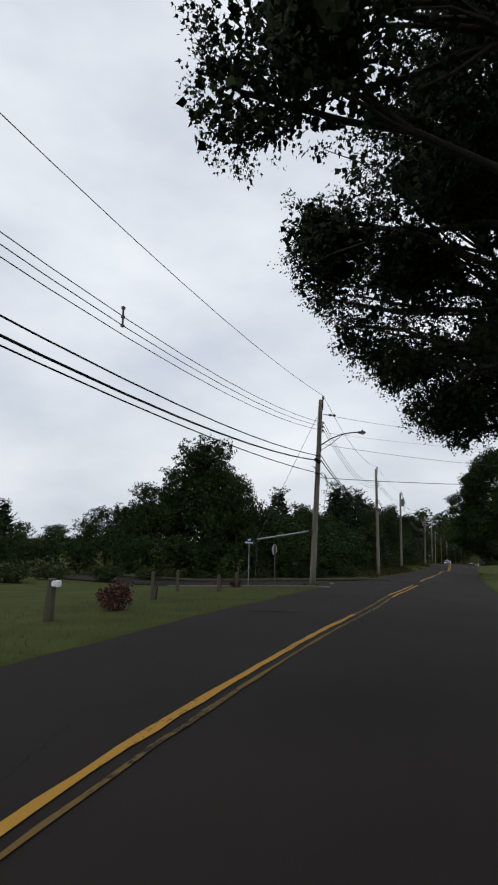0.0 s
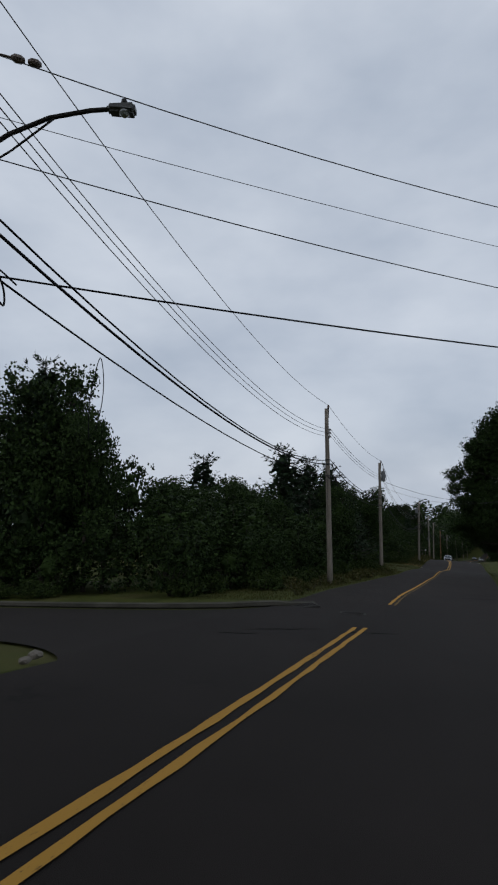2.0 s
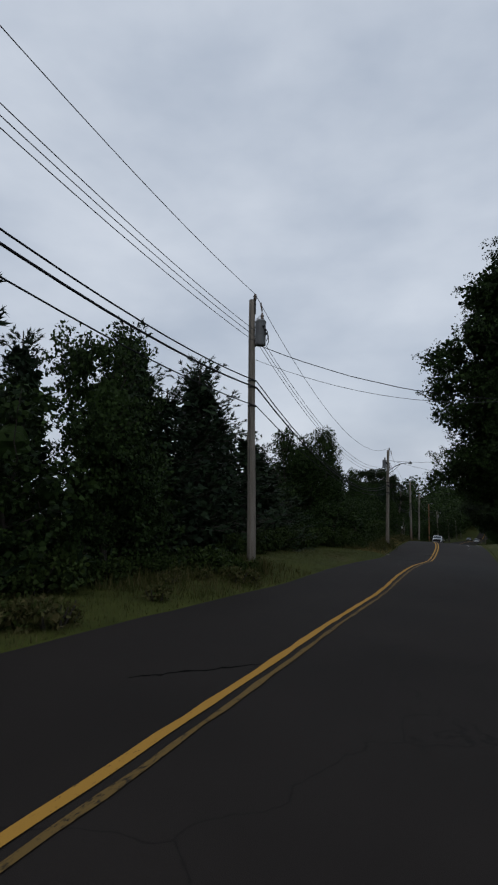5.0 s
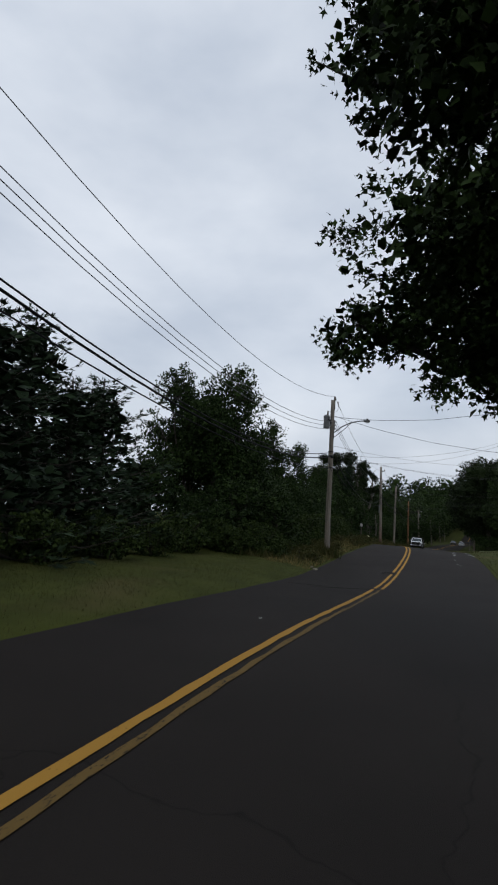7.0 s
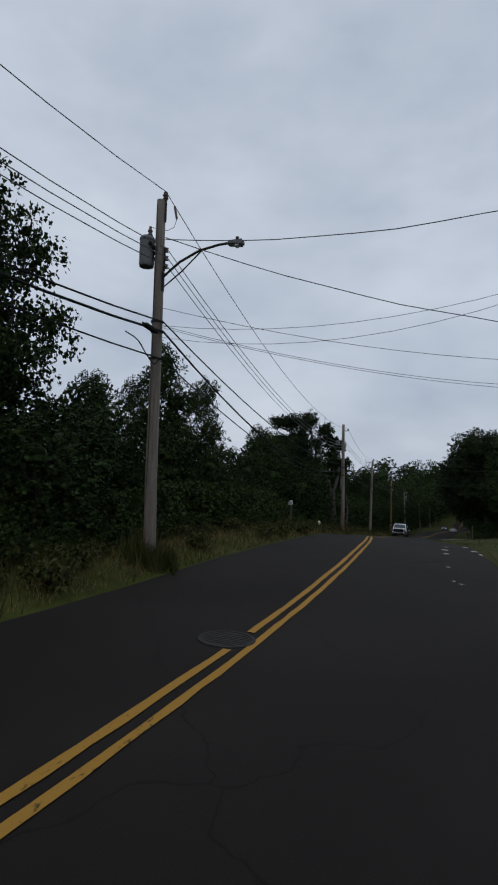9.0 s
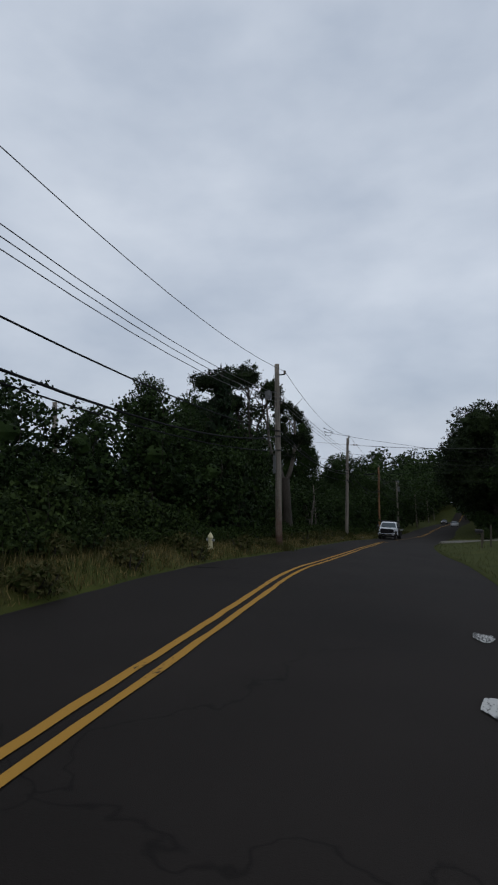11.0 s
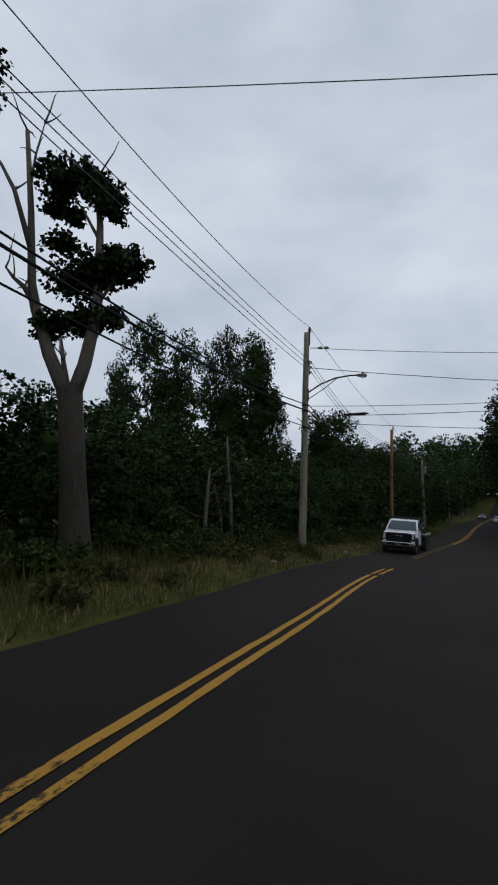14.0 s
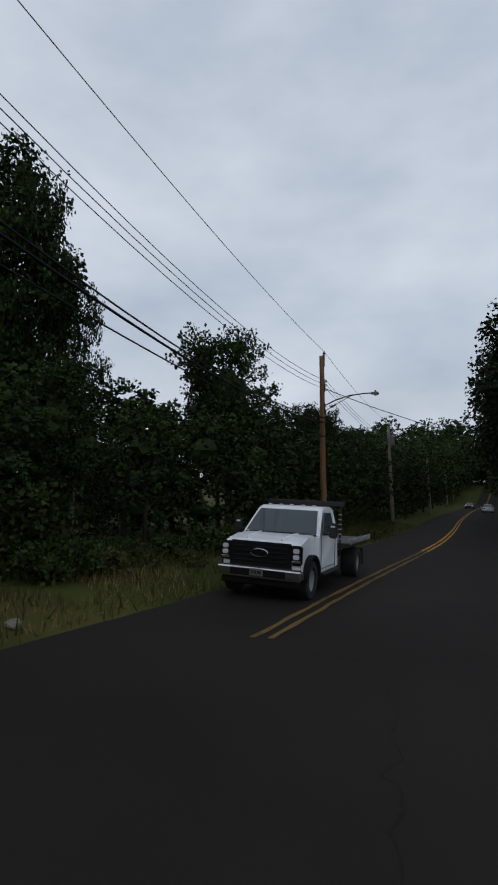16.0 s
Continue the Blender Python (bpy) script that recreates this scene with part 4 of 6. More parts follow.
def blob_points(blobs, n_clumps, rng, hollow=0.55):
    """Clump centres in ellipsoids (x, y, z, rx, ry, rz), denser to the outside, with noisy outline; and their outward ways."""
    vol = np.array([b[3] * b[4] * b[5] for b in blobs]) ** 0.667
    pick = rng.choice(len(blobs), n_clumps, p=vol / vol.sum())
    d = unit(rng.normal(0, 1, (n_clumps, 3)))
    r = (hollow + (1 - hollow) * rng.random(n_clumps) ** 0.6) * (1 + 0.13 * np.sin(d[:, 0] * 5 + pick) + 0.11 * np.sin(d[:, 2] * 7 + d[:, 1] * 6 + 2 * pick))
    B = np.array(blobs)[pick]
    return B[:, :3] + d * r[:, None] * B[:, 3:], d


def clumped(centres, ways, per, radius, rng, flat=0.7):
    n = len(centres)
    ball = unit(rng.normal(0, 1, (n * per, 3))) * (rng.random(n * per) ** 0.5)[:, None]
    at = np.repeat(centres, per, axis=0) + ball * np.array([1, 1, flat]) * np.repeat(radius * (0.55 + 0.75 * rng.random(n)), per)[:, None]
    return at, np.repeat(ways, per, axis=0) * 0.5


def heart(name, blobs, k, rng, material, parent, fine=2):
    """The closed, shaded mass of leaves inside a crown: lumpy lobes."""
    bm = bmesh.new()
    bmesh.ops.create_icosphere(bm, subdivisions=fine, radius=1)
    base = np.array([v.co[:] for v in bm.verts])
    tri = [[v.index for v in f.verts] for f in bm.faces]
    bm.free()
    vs, fs = [], []
    for q, b in enumerate(blobs):
        r = k * (1 + rng.normal(0, 0.17 / max(1.0, b[3] / 1.4), len(base))) * (1 + 0.16 * np.sin(base[:, 0] * 5 + q) * np.sin(base[:, 1] * 6 + 2 * q) + 0.12 * np.sin(base[:, 2] * 7 + q))
        o = len(vs)
        vs += [tuple(p) for p in np.array(b[:3]) + base * r[:, None] * np.array(b[3:])]
        fs += [(a + o, c + o, d + o) for a, c, d in tri]
    return link_mesh(name, vs, fs, material, parent)


def limb(buf, a, b, r0, r1, rng, bend=0.12, n=6, sides=6):
    a, b = Vector(a), Vector(b)
    L = (b - a).length
    pts, rad = [], []
    off = Vector((rng.normal(), rng.normal(), rng.normal() + 0.4)) * bend * L
    for i in range(n + 1):
        u = i / n
        j = Vector((rng.normal(), rng.normal(), rng.normal())) * 0.018 * L if 0 < i < n else Vector((0, 0, 0))
        pts.append(a.lerp(b, u) + off * math.sin(math.pi * u) * 0.6 + j)
        rad.append(r0 + (r1 - r0) * u)
    buf.tube(pts, rad, sides)
    return pts


def broadleaf(name, label, seed, height, trunk_r, blobs, clumps, per, leaf, kind, material, clump_r=0.55, hollow=0.5, bark=M_BARK, group="roadside trees", twigs=40, fork=0.45, inner=0.7, fill=1.1):
    rng = np.random.default_rng(seed)
    t = thing(name, 0, 0, 0, label, "tree", group)
    wood = Buf()
    fk = Vector((rng.normal() * 0.2, rng.normal() * 0.2, height * fork))
    wood.tube([(0, 0, -0.3), (0.02, 0, 0.25), (0.05, 0.02, height * fork * 0.5), fk], [trunk_r * 1.45, trunk_r * 1.08, trunk_r * 0.9, trunk_r * 0.72], 10)
    wood.put("trunk", bark, t, smooth=True)
    br = Buf()
    ends = []
    for b in blobs:
        c = Vector(b[:3])
        pts = limb(br, fk + Vector((0, 0, -0.3)), c + Vector((0, 0, b[5] * 0.3)), trunk_r * (0.3 if clumps > 2000 else 0.45), trunk_r * 0.1, rng)
        ends.append((pts, b))
    centres, ways = blob_points(blobs, clumps, rng, hollow)
    for i in rng.choice(len(centres), min(twigs, len(centres)), replace=False):
        c = Vector(centres[i])
        pts, b = min(ends, key=lambda e: (Vector(e[1][:3]) - c).length)
        limb(br, pts[4 if len(pts) > 4 else -1], c, trunk_r * 0.16, 0.012, rng, 0.08, 4, 4)
    br.put("branchwork", bark, t, smooth=True)
    at, ways = clumped(centres, ways, per, clump_r, rng)
    if inner:
        heart("inner_crown", [b for b in blobs if min(b[3:]) > (1.3 if clumps > 2000 else 0.7)], inner - (0.28 if clumps > 2000 else 0.32), rng, material, t, 3 if clumps > 500 else 2)
        n = int(clumps * fill * (2.0 if clumps > 2000 else 1.5))
        c2, d2 = blob_points(blobs, n, rng, 0.3)
        near = np.array(blobs)
        own = np.argmin(((c2[:, None] - near[None, :, :3]) ** 2).sum(-1), axis=1)
        c2 = 0.86 * c2 + 0.14 * near[own, :3]
        size = (np.minimum(leaf * (1.1 + 0.6 * near[own, 3]), 0.25) if clumps > 2000 else leaf * 1.35) * (0.6 + 0.6 * rng.random(n))
        leaf_mesh("inner_leaves", "quad", c2, size, rng.normal(0, 1, (n, 3)), rng, material, t)
    leaf_mesh("crown", kind, at, leaf * (0.7 + 0.6 * rng.random(len(at))), ways, rng, material, t)
    return t


def pine(name, label, seed, height, spread, group="pines", needles=26, material=M_NEEDLE, low=0.035):
    """White pine: whorls of long upswept boughs with tufts of needles."""
    rng = np.random.default_rng(seed)
    t = thing(name, 0, 0, 0, label, "tree", group)
    Buf().tube([(0, 0, -0.3), (0.03, 0.02, height * 0.5), (0, 0, height * 0.98)], [height * 0.022, height * 0.014, 0.02], 8).put("trunk", M_BARK, t, smooth=True)
    br, cent, ways = Buf(), [], []
    z = height * low
    while z < height * 0.97:
        u = z / height
        reach = spread * min(1.0, (1 - u) ** 0.75 * 1.15) * (0.8 + 0.3 * rng.random()) + 0.2
        for k in range(int(7 + 2 * rng.random())):
            a = rng.random() * 2 * math.pi
            L = reach * (0.55 + 0.5 * rng.random())
            d = Vector((math.cos(a), math.sin(a), 0))
            e = Vector((-math.sin(a), math.cos(a), 0))
            rise = 0.02 + 0.45 * u * u
            root = Vector((0, 0, z + rng.normal() * 0.1))
            m = root + d * L * 0.6 + Vector((0, 0, L * rise * 0.4 - 0.08 * L))
            end = root + d * L + Vector((0, 0, L * (rise + 0.08)))
            br.tube([root, m, end], [0.012 + 0.012 * L, 0.01 + 0.006 * L, 0.006], 4, False)
            steps = max(3, int(L / 0.26))
            for i in range(steps):
                w = (i + 1) / steps
                if w < 0.22 and L > 1.2:
                    continue
                p = root.lerp(m, w / 0.6) if w < 0.6 else m.lerp(end, (w - 0.6) / 0.4)
                half = 0.34 * L * (1.12 - w) + 0.08
                for _ in range(3):
                    s = rng.uniform(-1, 1)
                    cent.append(p + e * half * s + d * (-0.25 * abs(s) * half) + Vector((0, 0, rng.normal() * 0.05)))
                    ways.append(d * 0.9 + e * s * 0.7 + Vector((0, 0, 0.4)))
        z += height * (0.05 + 0.025 * rng.random())
    br.put("branchwork", M_BARK, t)
    cent, ways = np.array([tuple(c) for c in cent]), np.array([tuple(w) for w in ways])
    leaf_mesh("crown", "tuft", cent, 0.31 * (0.7 + 0.6 * rng.random(len(cent))), ways, rng, material, t, droop=0.0)
    n = 1100
    zz = height * (low + (0.9 - low) * rng.random(n))
    rr = spread * (1 - zz / height) ** 0.8 * 0.66 * np.sqrt(rng.random(n))
    aa = rng.random(n) * 2 * math.pi
    leaf_mesh("inner_crown", "quad", np.stack([rr * np.cos(aa), rr * np.sin(aa), zz], 1), 0.46 * (0.6 + 0.5 * rng.random(n)), rng.normal(0, 1, (n, 3)) * np.array([1, 1, 0.4]), rng, material, t)
    return t


def shrub(name, label, seed, w, h, clumps, per, leaf, material, group="roadside shrubs", kind="quad", clump_r=0.3, stems=9, category="shrub"):
    rng = np.random.default_rng(seed)
    t = thing(name, 0, 0, 0, label, category, group)
    st = Buf()
    for k in range(stems):
        a = 2 * math.pi * k / stems
        limb(st, (0.1 * math.cos(a), 0.1 * math.sin(a), -0.1), (w * 0.38 * math.cos(a), w * 0.38 * math.sin(a), h * (0.55 + 0.35 * rng.random())), 0.035, 0.01, rng, 0.1, 4, 5)
    st.put("stem", M_BARK, t)
    blobs = [(0, 0, h * 0.42, w * 0.5, w * 0.5, h * 0.45)]
    for k in range(5):
        a = rng.random() * 6.28
        r = w * 0.3
        hh = h * (0.45 + 0.35 * rng.random())
        blobs.append((r * math.cos(a), r * math.sin(a), hh, w * 0.24, w * 0.24, h * 0.24))
    c, d = blob_points(blobs, clumps, rng, 0.6)
    c[:, 2] = np.abs(c[:, 2]) * 0.98 + 0.03
    at, ways = clumped(c, d, per, clump_r, rng)
    heart("inner_foliage", blobs, 0.32, rng, material, t)
    n = int(clumps * 1.3)
    c2, d2 = blob_points(blobs, n, rng, 0.3)
    c2[:, :2] *= 0.85
    c2[:, 2] = np.abs(c2[:, 2]) * 0.88
    leaf_mesh("inner_leaves", "quad", c2, leaf * 1.35 * (0.6 + 0.6 * rng.random(n)), rng.normal(0, 1, (n, 3)), rng, material, t)
    leaf_mesh("foliage", kind, at, leaf * (0.7 + 0.7 * rng.random(len(at))), ways, rng, material, t)
    return t


def place(ob, x, y, s=1.0, rz=0.0, sz=None, z=None):
    """Set a thing, or a copy of it if it already stands, on the ground."""
    m = pose(x, y, (ground_z(x, y) if z is None else z) - 0.04, 0, 0, rz) @ Matrix.Diagonal((s, s, sz or s, 1))
    if ob.get("stands"):
        return copy_thing(ob, m @ Matrix.Diagonal((*(1 / k for k in ob.scale), 1)))
    ob.matrix_basis = m
    ob["stands"] = 1
    return ob


def oak_overhang():
    """Big oak whose crown reaches over the road."""
    gx, gy = 9.0, 17.0
    gz = ground_z(gx, gy)
    def b(x, y, z, rx, ry, rz_):
        return (x - gx, y - gy, z - gz, rx, ry, rz_)
    # the lobe at y 6.5 is out of view, added to shade the road
    blobs = [b(8.0, 18.0, 24.0, 7.5, 6.5, 7.5), b(3.6, 20.0, 15.8, 3.6, 4.0, 2.9), b(1.9, 21.6, 13.7, 2.0, 2.2, 1.5), b(0.0, 19.2, 18.3, 2.1, 2.4, 1.9), b(-2.6, 18.9, 19.9, 1.6, 1.9, 1.5), b(-2.34, 9.80, 18.40, 1.16, 1.26, 1.10), b(-0.86, 10.20, 19.92, 2.47, 2.58, 2.23),
             b(2.2, 18.0, 21.0, 4.2, 4.0, 3.8), b(6.5, 21.5, 15.2, 3.6, 3.6, 3.0), b(-0.3, 20.2, 15.3, 1.3, 1.5, 1.0), b(4.0, 12.5, 24.5, 5.0, 4.5, 5.0), b(1.2, 23.0, 16.2, 1.5, 1.4, 1.1), b(-1.2, 19.8, 16.0, 0.85, 1.0, 0.65), b(-2.75, 19.3, 17.6, 0.75, 0.8, 0.7), b(-0.4, 19.4, 14.9, 1.2, 1.3, 0.9), b(0.8, 20.0, 13.5, 1.2, 1.2, 1.0), b(-1.7, 19.5, 16.4, 1.2, 1.3, 1.1), b(-3.5, 20.0, 21.0, 1.6, 1.7, 1.5), b(4.8, 6.5, 21.0, 4.2, 4.2, 2.4), b(0.0, 22.0, 23.6, 1.6, 1.6, 1.4), b(1.0, 22.0, 27.4, 2.4, 2.2, 2.2), b(2.8, 21.0, 29.0, 2.6, 2.4, 2.2), b(2.6, 22.5, 25.0, 2.2, 2.0, 1.8), b(-0.7, 22.0, 26.2, 1.3, 1.3, 1.1), b(-2.8, 19.6, 19.2, 1.6, 1.6, 1.5), b(1.7, 22.8, 13.6, 1.4, 1.3, 1.0)]
    t = broadleaf("oak_tree", "large dark oak overhanging the road", 11, 19, 0.55, blobs, 3400, 28, 0.122, "oak", M_LEAF_OAK, 0.5, 0.55, twigs=330, fork=0.4, inner=0.68, fill=5.0)
    rng = np.random.default_rng(15)
    low = [q for q in blobs if q[2] + gz < 19.5 and q[0] + gx < 4.5]
    c, d = blob_points(low, 1000, rng, 0.5)
    at, ways = clumped(c, d, 26, 0.42, rng)
    leaf_mesh("low_sprays", "oak", at, 0.1 * (0.7 + 0.6 * rng.random(len(at))), ways, rng, M_LEAF_OAK, t)
    t.matrix_basis = pose(gx - 0.3, gy, gz + 0.1)
    return t


def maple_overhang():
    gx, gy = 8.0, 83.0
    gz = ground_z(gx, gy)
    def b(x, y, z, rx, ry, rz_):
        return (x - gx, y - gy, z - gz, rx, ry, rz_)
    blobs = [b(7.0, 83.0, 11.0, 4.6, 4.6, 6.0), b(4.8, 82.8, 16.0, 2.8, 2.6, 2.4), b(2.3, 82.6, 13.5, 2.3, 2.4, 1.5), b(1.7, 82.8, 11.4, 2.2, 2.3, 1.4), b(0.5, 82.9, 9.4, 1.8, 1.8, 1.1), b(0.4, 82.6, 7.8, 1.5, 1.6, 0.8), b(1.6, 83.0, 7.0, 1.8, 2.0, 1.3),
             b(0.6, 82.4, 5.6, 1.4, 1.6, 0.8), b(1.2, 82.7, 4.9, 1.6, 1.8, 0.9), b(-0.85, 83.0, 4.72, 0.6, 0.5, 0.42), b(-0.1, 82.9, 4.9, 0.7, 0.7, 0.5), b(0.8, 82.6, 4.35, 0.8, 0.8, 0.75), b(1.7, 82.8, 4.3, 1.1, 1.1, 1.0), b(-0.6, 83.2, 9.0, 0.9, 1.0, 0.7), b(-0.4, 82.9, 10.6, 1.3, 1.3, 0.9), b(3.2, 82.0, 4.9, 1.4, 1.4, 1.2), b(2.6, 84.8, 6.5, 2.4, 2.2, 2.3), b(3.6, 80.6, 7.2, 2.4, 2.2, 2.4), b(7.5, 86.0, 9.0, 3.6, 3.4, 4.0), b(6.5, 79.8, 9.5, 3.2, 2.6, 4.0), b(2.4, 80.9, 5.6, 1.5, 1.4, 1.4), b(2.6, 84.2, 12.8, 2.2, 2.2, 2.4), b(2.2, 84.2, 9.6, 2.0, 2.0, 2.0), b(3.4, 83.8, 15.0, 2.0, 1.8, 1.8), b(2.4, 81.6, 8.6, 1.6, 1.5, 1.5)]
    t = broadleaf("maple_tree", "dense green maple overhanging the road", 12, 13, 0.34, blobs, 2800, 28, 0.088, "maple", M_LEAF_MAPLE, 0.34, 0.5, twigs=260, fork=0.3, inner=0.76, fill=12.0)
    rng = np.random.default_rng(16)
    low = [q for q in blobs if q[2] - q[5] + gz < 5.2 and q[0] + gx < 4.0]
    c, d = blob_points(low, 1300, rng, 0.4)
    at, ways = clumped(c, d, 32, 0.27, rng)
    leaf_mesh("low_sprays", "maple", at, 0.066 * (0.7 + 0.6 * rng.random(len(at))), ways, rng, M_LEAF_MAPLE, t)
    t.matrix_basis = pose(gx + 0.35, gy - 1.0, gz - 0.5)
    return t


oak_overhang()
maple_overhang()

# model trees, placed and repeated
T_ROUND = broadleaf("ash_tree", "leafy deciduous tree at the wood's edge", 21, 10, 0.2, [(0, 0, 7, 2.6, 2.6, 2.6), (1.6, 0.6, 5.6, 2.0, 2.0, 1.7), (-1.7, -0.5, 5.3, 2.0, 2.0, 1.7), (0.3, -1.2, 4.2, 2.0, 1.8, 1.5), (-0.4, 1.3, 8.6, 1.6, 1.6, 1.5), (0.9, -0.5, 9.2, 1.1, 1.1, 0.9)], 760, 17, 0.15, "quad", M_LEAF_MIX, 0.46, 0.6, inner=0.68, fill=1.6)
T_AIRY = broadleaf("cherry_tree", "open-crowned deciduous tree with visible limbs", 22, 10, 0.16, [(-0.9, 0, 8.6, 1.5, 1.5, 1.5), (1.5, 0.3, 8.2, 1.4, 1.4, 1.3), (0.2, 0.6, 6.4, 1.9, 1.9, 1.2), (-2.2, 0.2, 6.2, 1.2, 1.2, 1.1), (2.3, -0.4, 6.0, 1.1, 1.1, 0.9), (0.0, -0.5, 4.4, 1.8, 1.8, 1.1), (-1.4, 0.3, 3.2, 1.3, 1.3, 0.9)], 640, 17, 0.13, "quad", M_LEAF_MIX, 0.4, 0.3, twigs=110, inner=0.5, fill=0.8)
T_TALL = broadleaf("poplar_tree", "tall narrow deciduous tree above the shrubs", 23, 12, 0.17, [(0, 0, 11, 1.1, 1.1, 1.3), (0.5, 0.2, 9.4, 1.6, 1.5, 1.3), (-0.7, 0, 8.0, 1.7, 1.6, 1.3), (0.6, -0.3, 6.4, 1.8, 1.7, 1.4), (-0.3, 0.4, 4.8, 1.7, 1.7, 1.3), (0.2, 0, 3.2, 1.5, 1.5, 1.1)], 600, 17, 0.14, "quad", M_LEAF_MIX, 0.42, 0.6, twigs=70, inner=0.7)
T_DENSE = broadleaf("thicket_tree", "low dense young tree in the thicket", 24, 6.5, 0.1, [(0, 0, 4.6, 1.9, 1.9, 1.9), (1.1, 0.4, 3.2, 1.6, 1.6, 1.5), (-1.2, -0.3, 3.0, 1.6, 1.6, 1.5), (0, 0.6, 1.6, 2.0, 2.0, 1.4), (0.2, -0.9, 5.5, 1.0, 1.0, 0.9), (-0.6, 0.5, 6.0, 0.8, 0.8, 0.7)], 215, 12, 0.175, "quad", M_LEAF_MIX, 0.42, 0.6, twigs=8, inner=0.6, fill=1.2)
T_FAR = broadleaf("woodland_tree", "dark leafy tree in the far woods", 25, 10, 0.2, [(0, 0, 6.6, 3.0, 3.0, 3.2), (1.7, 0.6, 4.6, 2.3, 2.3, 2.2), (-1.8, -0.5, 4.2, 2.4, 2.4, 2.2), (0.2, 0.8, 2.6, 2.6, 2.6, 1.8), (-0.4, 0.6, 8.6, 1.7, 1.7, 1.4)], 220, 6, 0.34, "quad", M_LEAF_MIX, 0.6, 0.7, twigs=4, group="far woods")
T_PINE = pine("pine_tree", "dark green white pine with upswept boughs", 31, 11, 4.0)
T_PINE_B = pine("pine_tree", "slim dark white pine behind the shrubs", 32, 9, 2.9)
S_BUSH = shrub("bush", "rounded green roadside bush", 41, 2.6, 1.9, 220, 13, 0.11, M_LEAF_SHRUB)
S_LOW = shrub("undergrowth_bush", "low tangled undergrowth at the wood's edge", 42, 2.2, 1.1, 130, 11, 0.11, M_LEAF_SHRUB)
S_HIGH = shrub("tall_shrub", "tall dense shrub at the wood's edge", 43, 4.2, 4.4, 330, 14, 0.125, M_LEAF_MIX)

rng = random.Random(7)

MODEL = {"R": T_ROUND, "A": T_AIRY, "T": T_TALL, "D": T_DENSE, "P": T_PINE, "B": T_PINE_B, "F": T_FAR}


def stand(rows):
    """Places model trees: kind, x, y, width and height scale; the turn follows the order."""
    for i, (k, x, y, w, h) in enumerate(rows):
        place(MODEL[k], x, y, w, 67 * i + 20, h)


def off_road(y, d):
    """x of a point that far beyond the road's left edge."""
    return line_x(y) - edge_l(y) - d


# left, first stretch: conifer group behind the lawn
stand((("P", -22.7, 46.0, 1.1, 1.29), ("R", -22.4, 46.6, 1.12, 1.36), ("R", -20.8, 47.2, 0.8, 1.12), ("R", -25.5, 46.5, 0.95, 1.08), ("R", -29.4, 47.0, 1.0, 0.93), ("A", -36.8, 49.0, 1.1, 0.7), ("R", -33.0, 48.5, 0.8, 0.74), ("A", -46.1, 51.0, 1.1, 0.5), ("R", -18.6, 45.5, 0.66, 0.98), ("D", -20.5, 44.0, 1.1, 1.2),
       ("P", -20.7, 63.0, 1.2, 0.95), ("P", -13.4, 64.0, 1.2, 1.0), ("R", -9.6, 68.0, 0.6, 0.78), ("R", -16.8, 62.0, 0.8, 0.8), ("B", -52.0, 48.0, 0.9, 0.9), ("A", -57.0, 50.0, 1.0, 0.6)))
for x, y, s, r in ((-27, 40, 0.9, 0), (-31, 38, 0.8, 40), (-24, 41.5, 1.0, 80), (-35, 36, 0.75, 120), (-21, 42.5, 0.9, 10), (-39, 35, 0.8, 60), (-44, 33, 0.9, 30), (-50, 30, 0.9, 70), (-18.5, 43.0, 0.85, 200), (-29, 43.5, 1.0, 150), (-34, 42.5, 0.95, 230)):
    place(S_HIGH, x, y, s, r, s * 0.95)
for i in range(12):
    place(T_FAR, -34 - 4.5 * i + rng.uniform(-1.5, 1.5), 62 + rng.uniform(-4, 6) - i, rng.uniform(0.42, 0.56), rng.uniform(0, 360))
for i in range(9):
    place(T_DENSE, -28 - 3.6 * i, 45.5 - 0.9 * i, 0.62 + 0.1 * (i % 3), 50 * i)
# woods between the side street and the second pole's lawn
stand((("D", -18.9, 50.0, 0.95, 1.25), ("R", -15.4, 52.5, 0.75, 0.64), ("R", -18.0, 54.0, 0.8, 0.74), ("R", -14.3, 57.0, 0.9, 0.7), ("R", -11.9, 54.8, 0.62, 0.56), ("D", -13.3, 62.0, 0.8, 1.05), ("B", -15.4, 70.0, 0.9, 1.02), ("P", -14.6, 76.0, 1.0, 1.04), ("D", -10.3, 65.0, 0.85, 0.84), ("D", -10.1, 70.0, 0.74, 0.72),
       ("D", -12.6, 47.5, 0.95, 0.74), ("D", -11.4, 51.2, 1.05, 0.75), ("D", -11.0, 58.6, 1.0, 0.73), ("D", -10.8, 61.6, 0.95, 0.64), ("D", -15.2, 48.5, 1.1, 0.85), ("D", -14.6, 60.0, 1.15, 0.93), ("D", -14.0, 66.0, 1.2, 0.81), ("R", -17.8, 66.0, 0.8, 0.62), ("R", -21.0, 58.0, 0.85, 0.63), ("R", -20.5, 71.0, 0.8, 0.63), ("D", -16.5, 44.5, 0.8, 0.67), ("R", -22.5, 52.0, 0.8, 0.63), ("D", -12.2, 73.0, 1.0, 0.74)))
for y in np.arange(43.5, 72, 2.1):
    place(S_HIGH, off_road(y, 4.9 + (1.6 if y < 47 else 0)) + rng.uniform(-0.5, 0.4), y + rng.uniform(-0.4, 0.4), rng.uniform(0.5, 0.85), rng.uniform(0, 360))
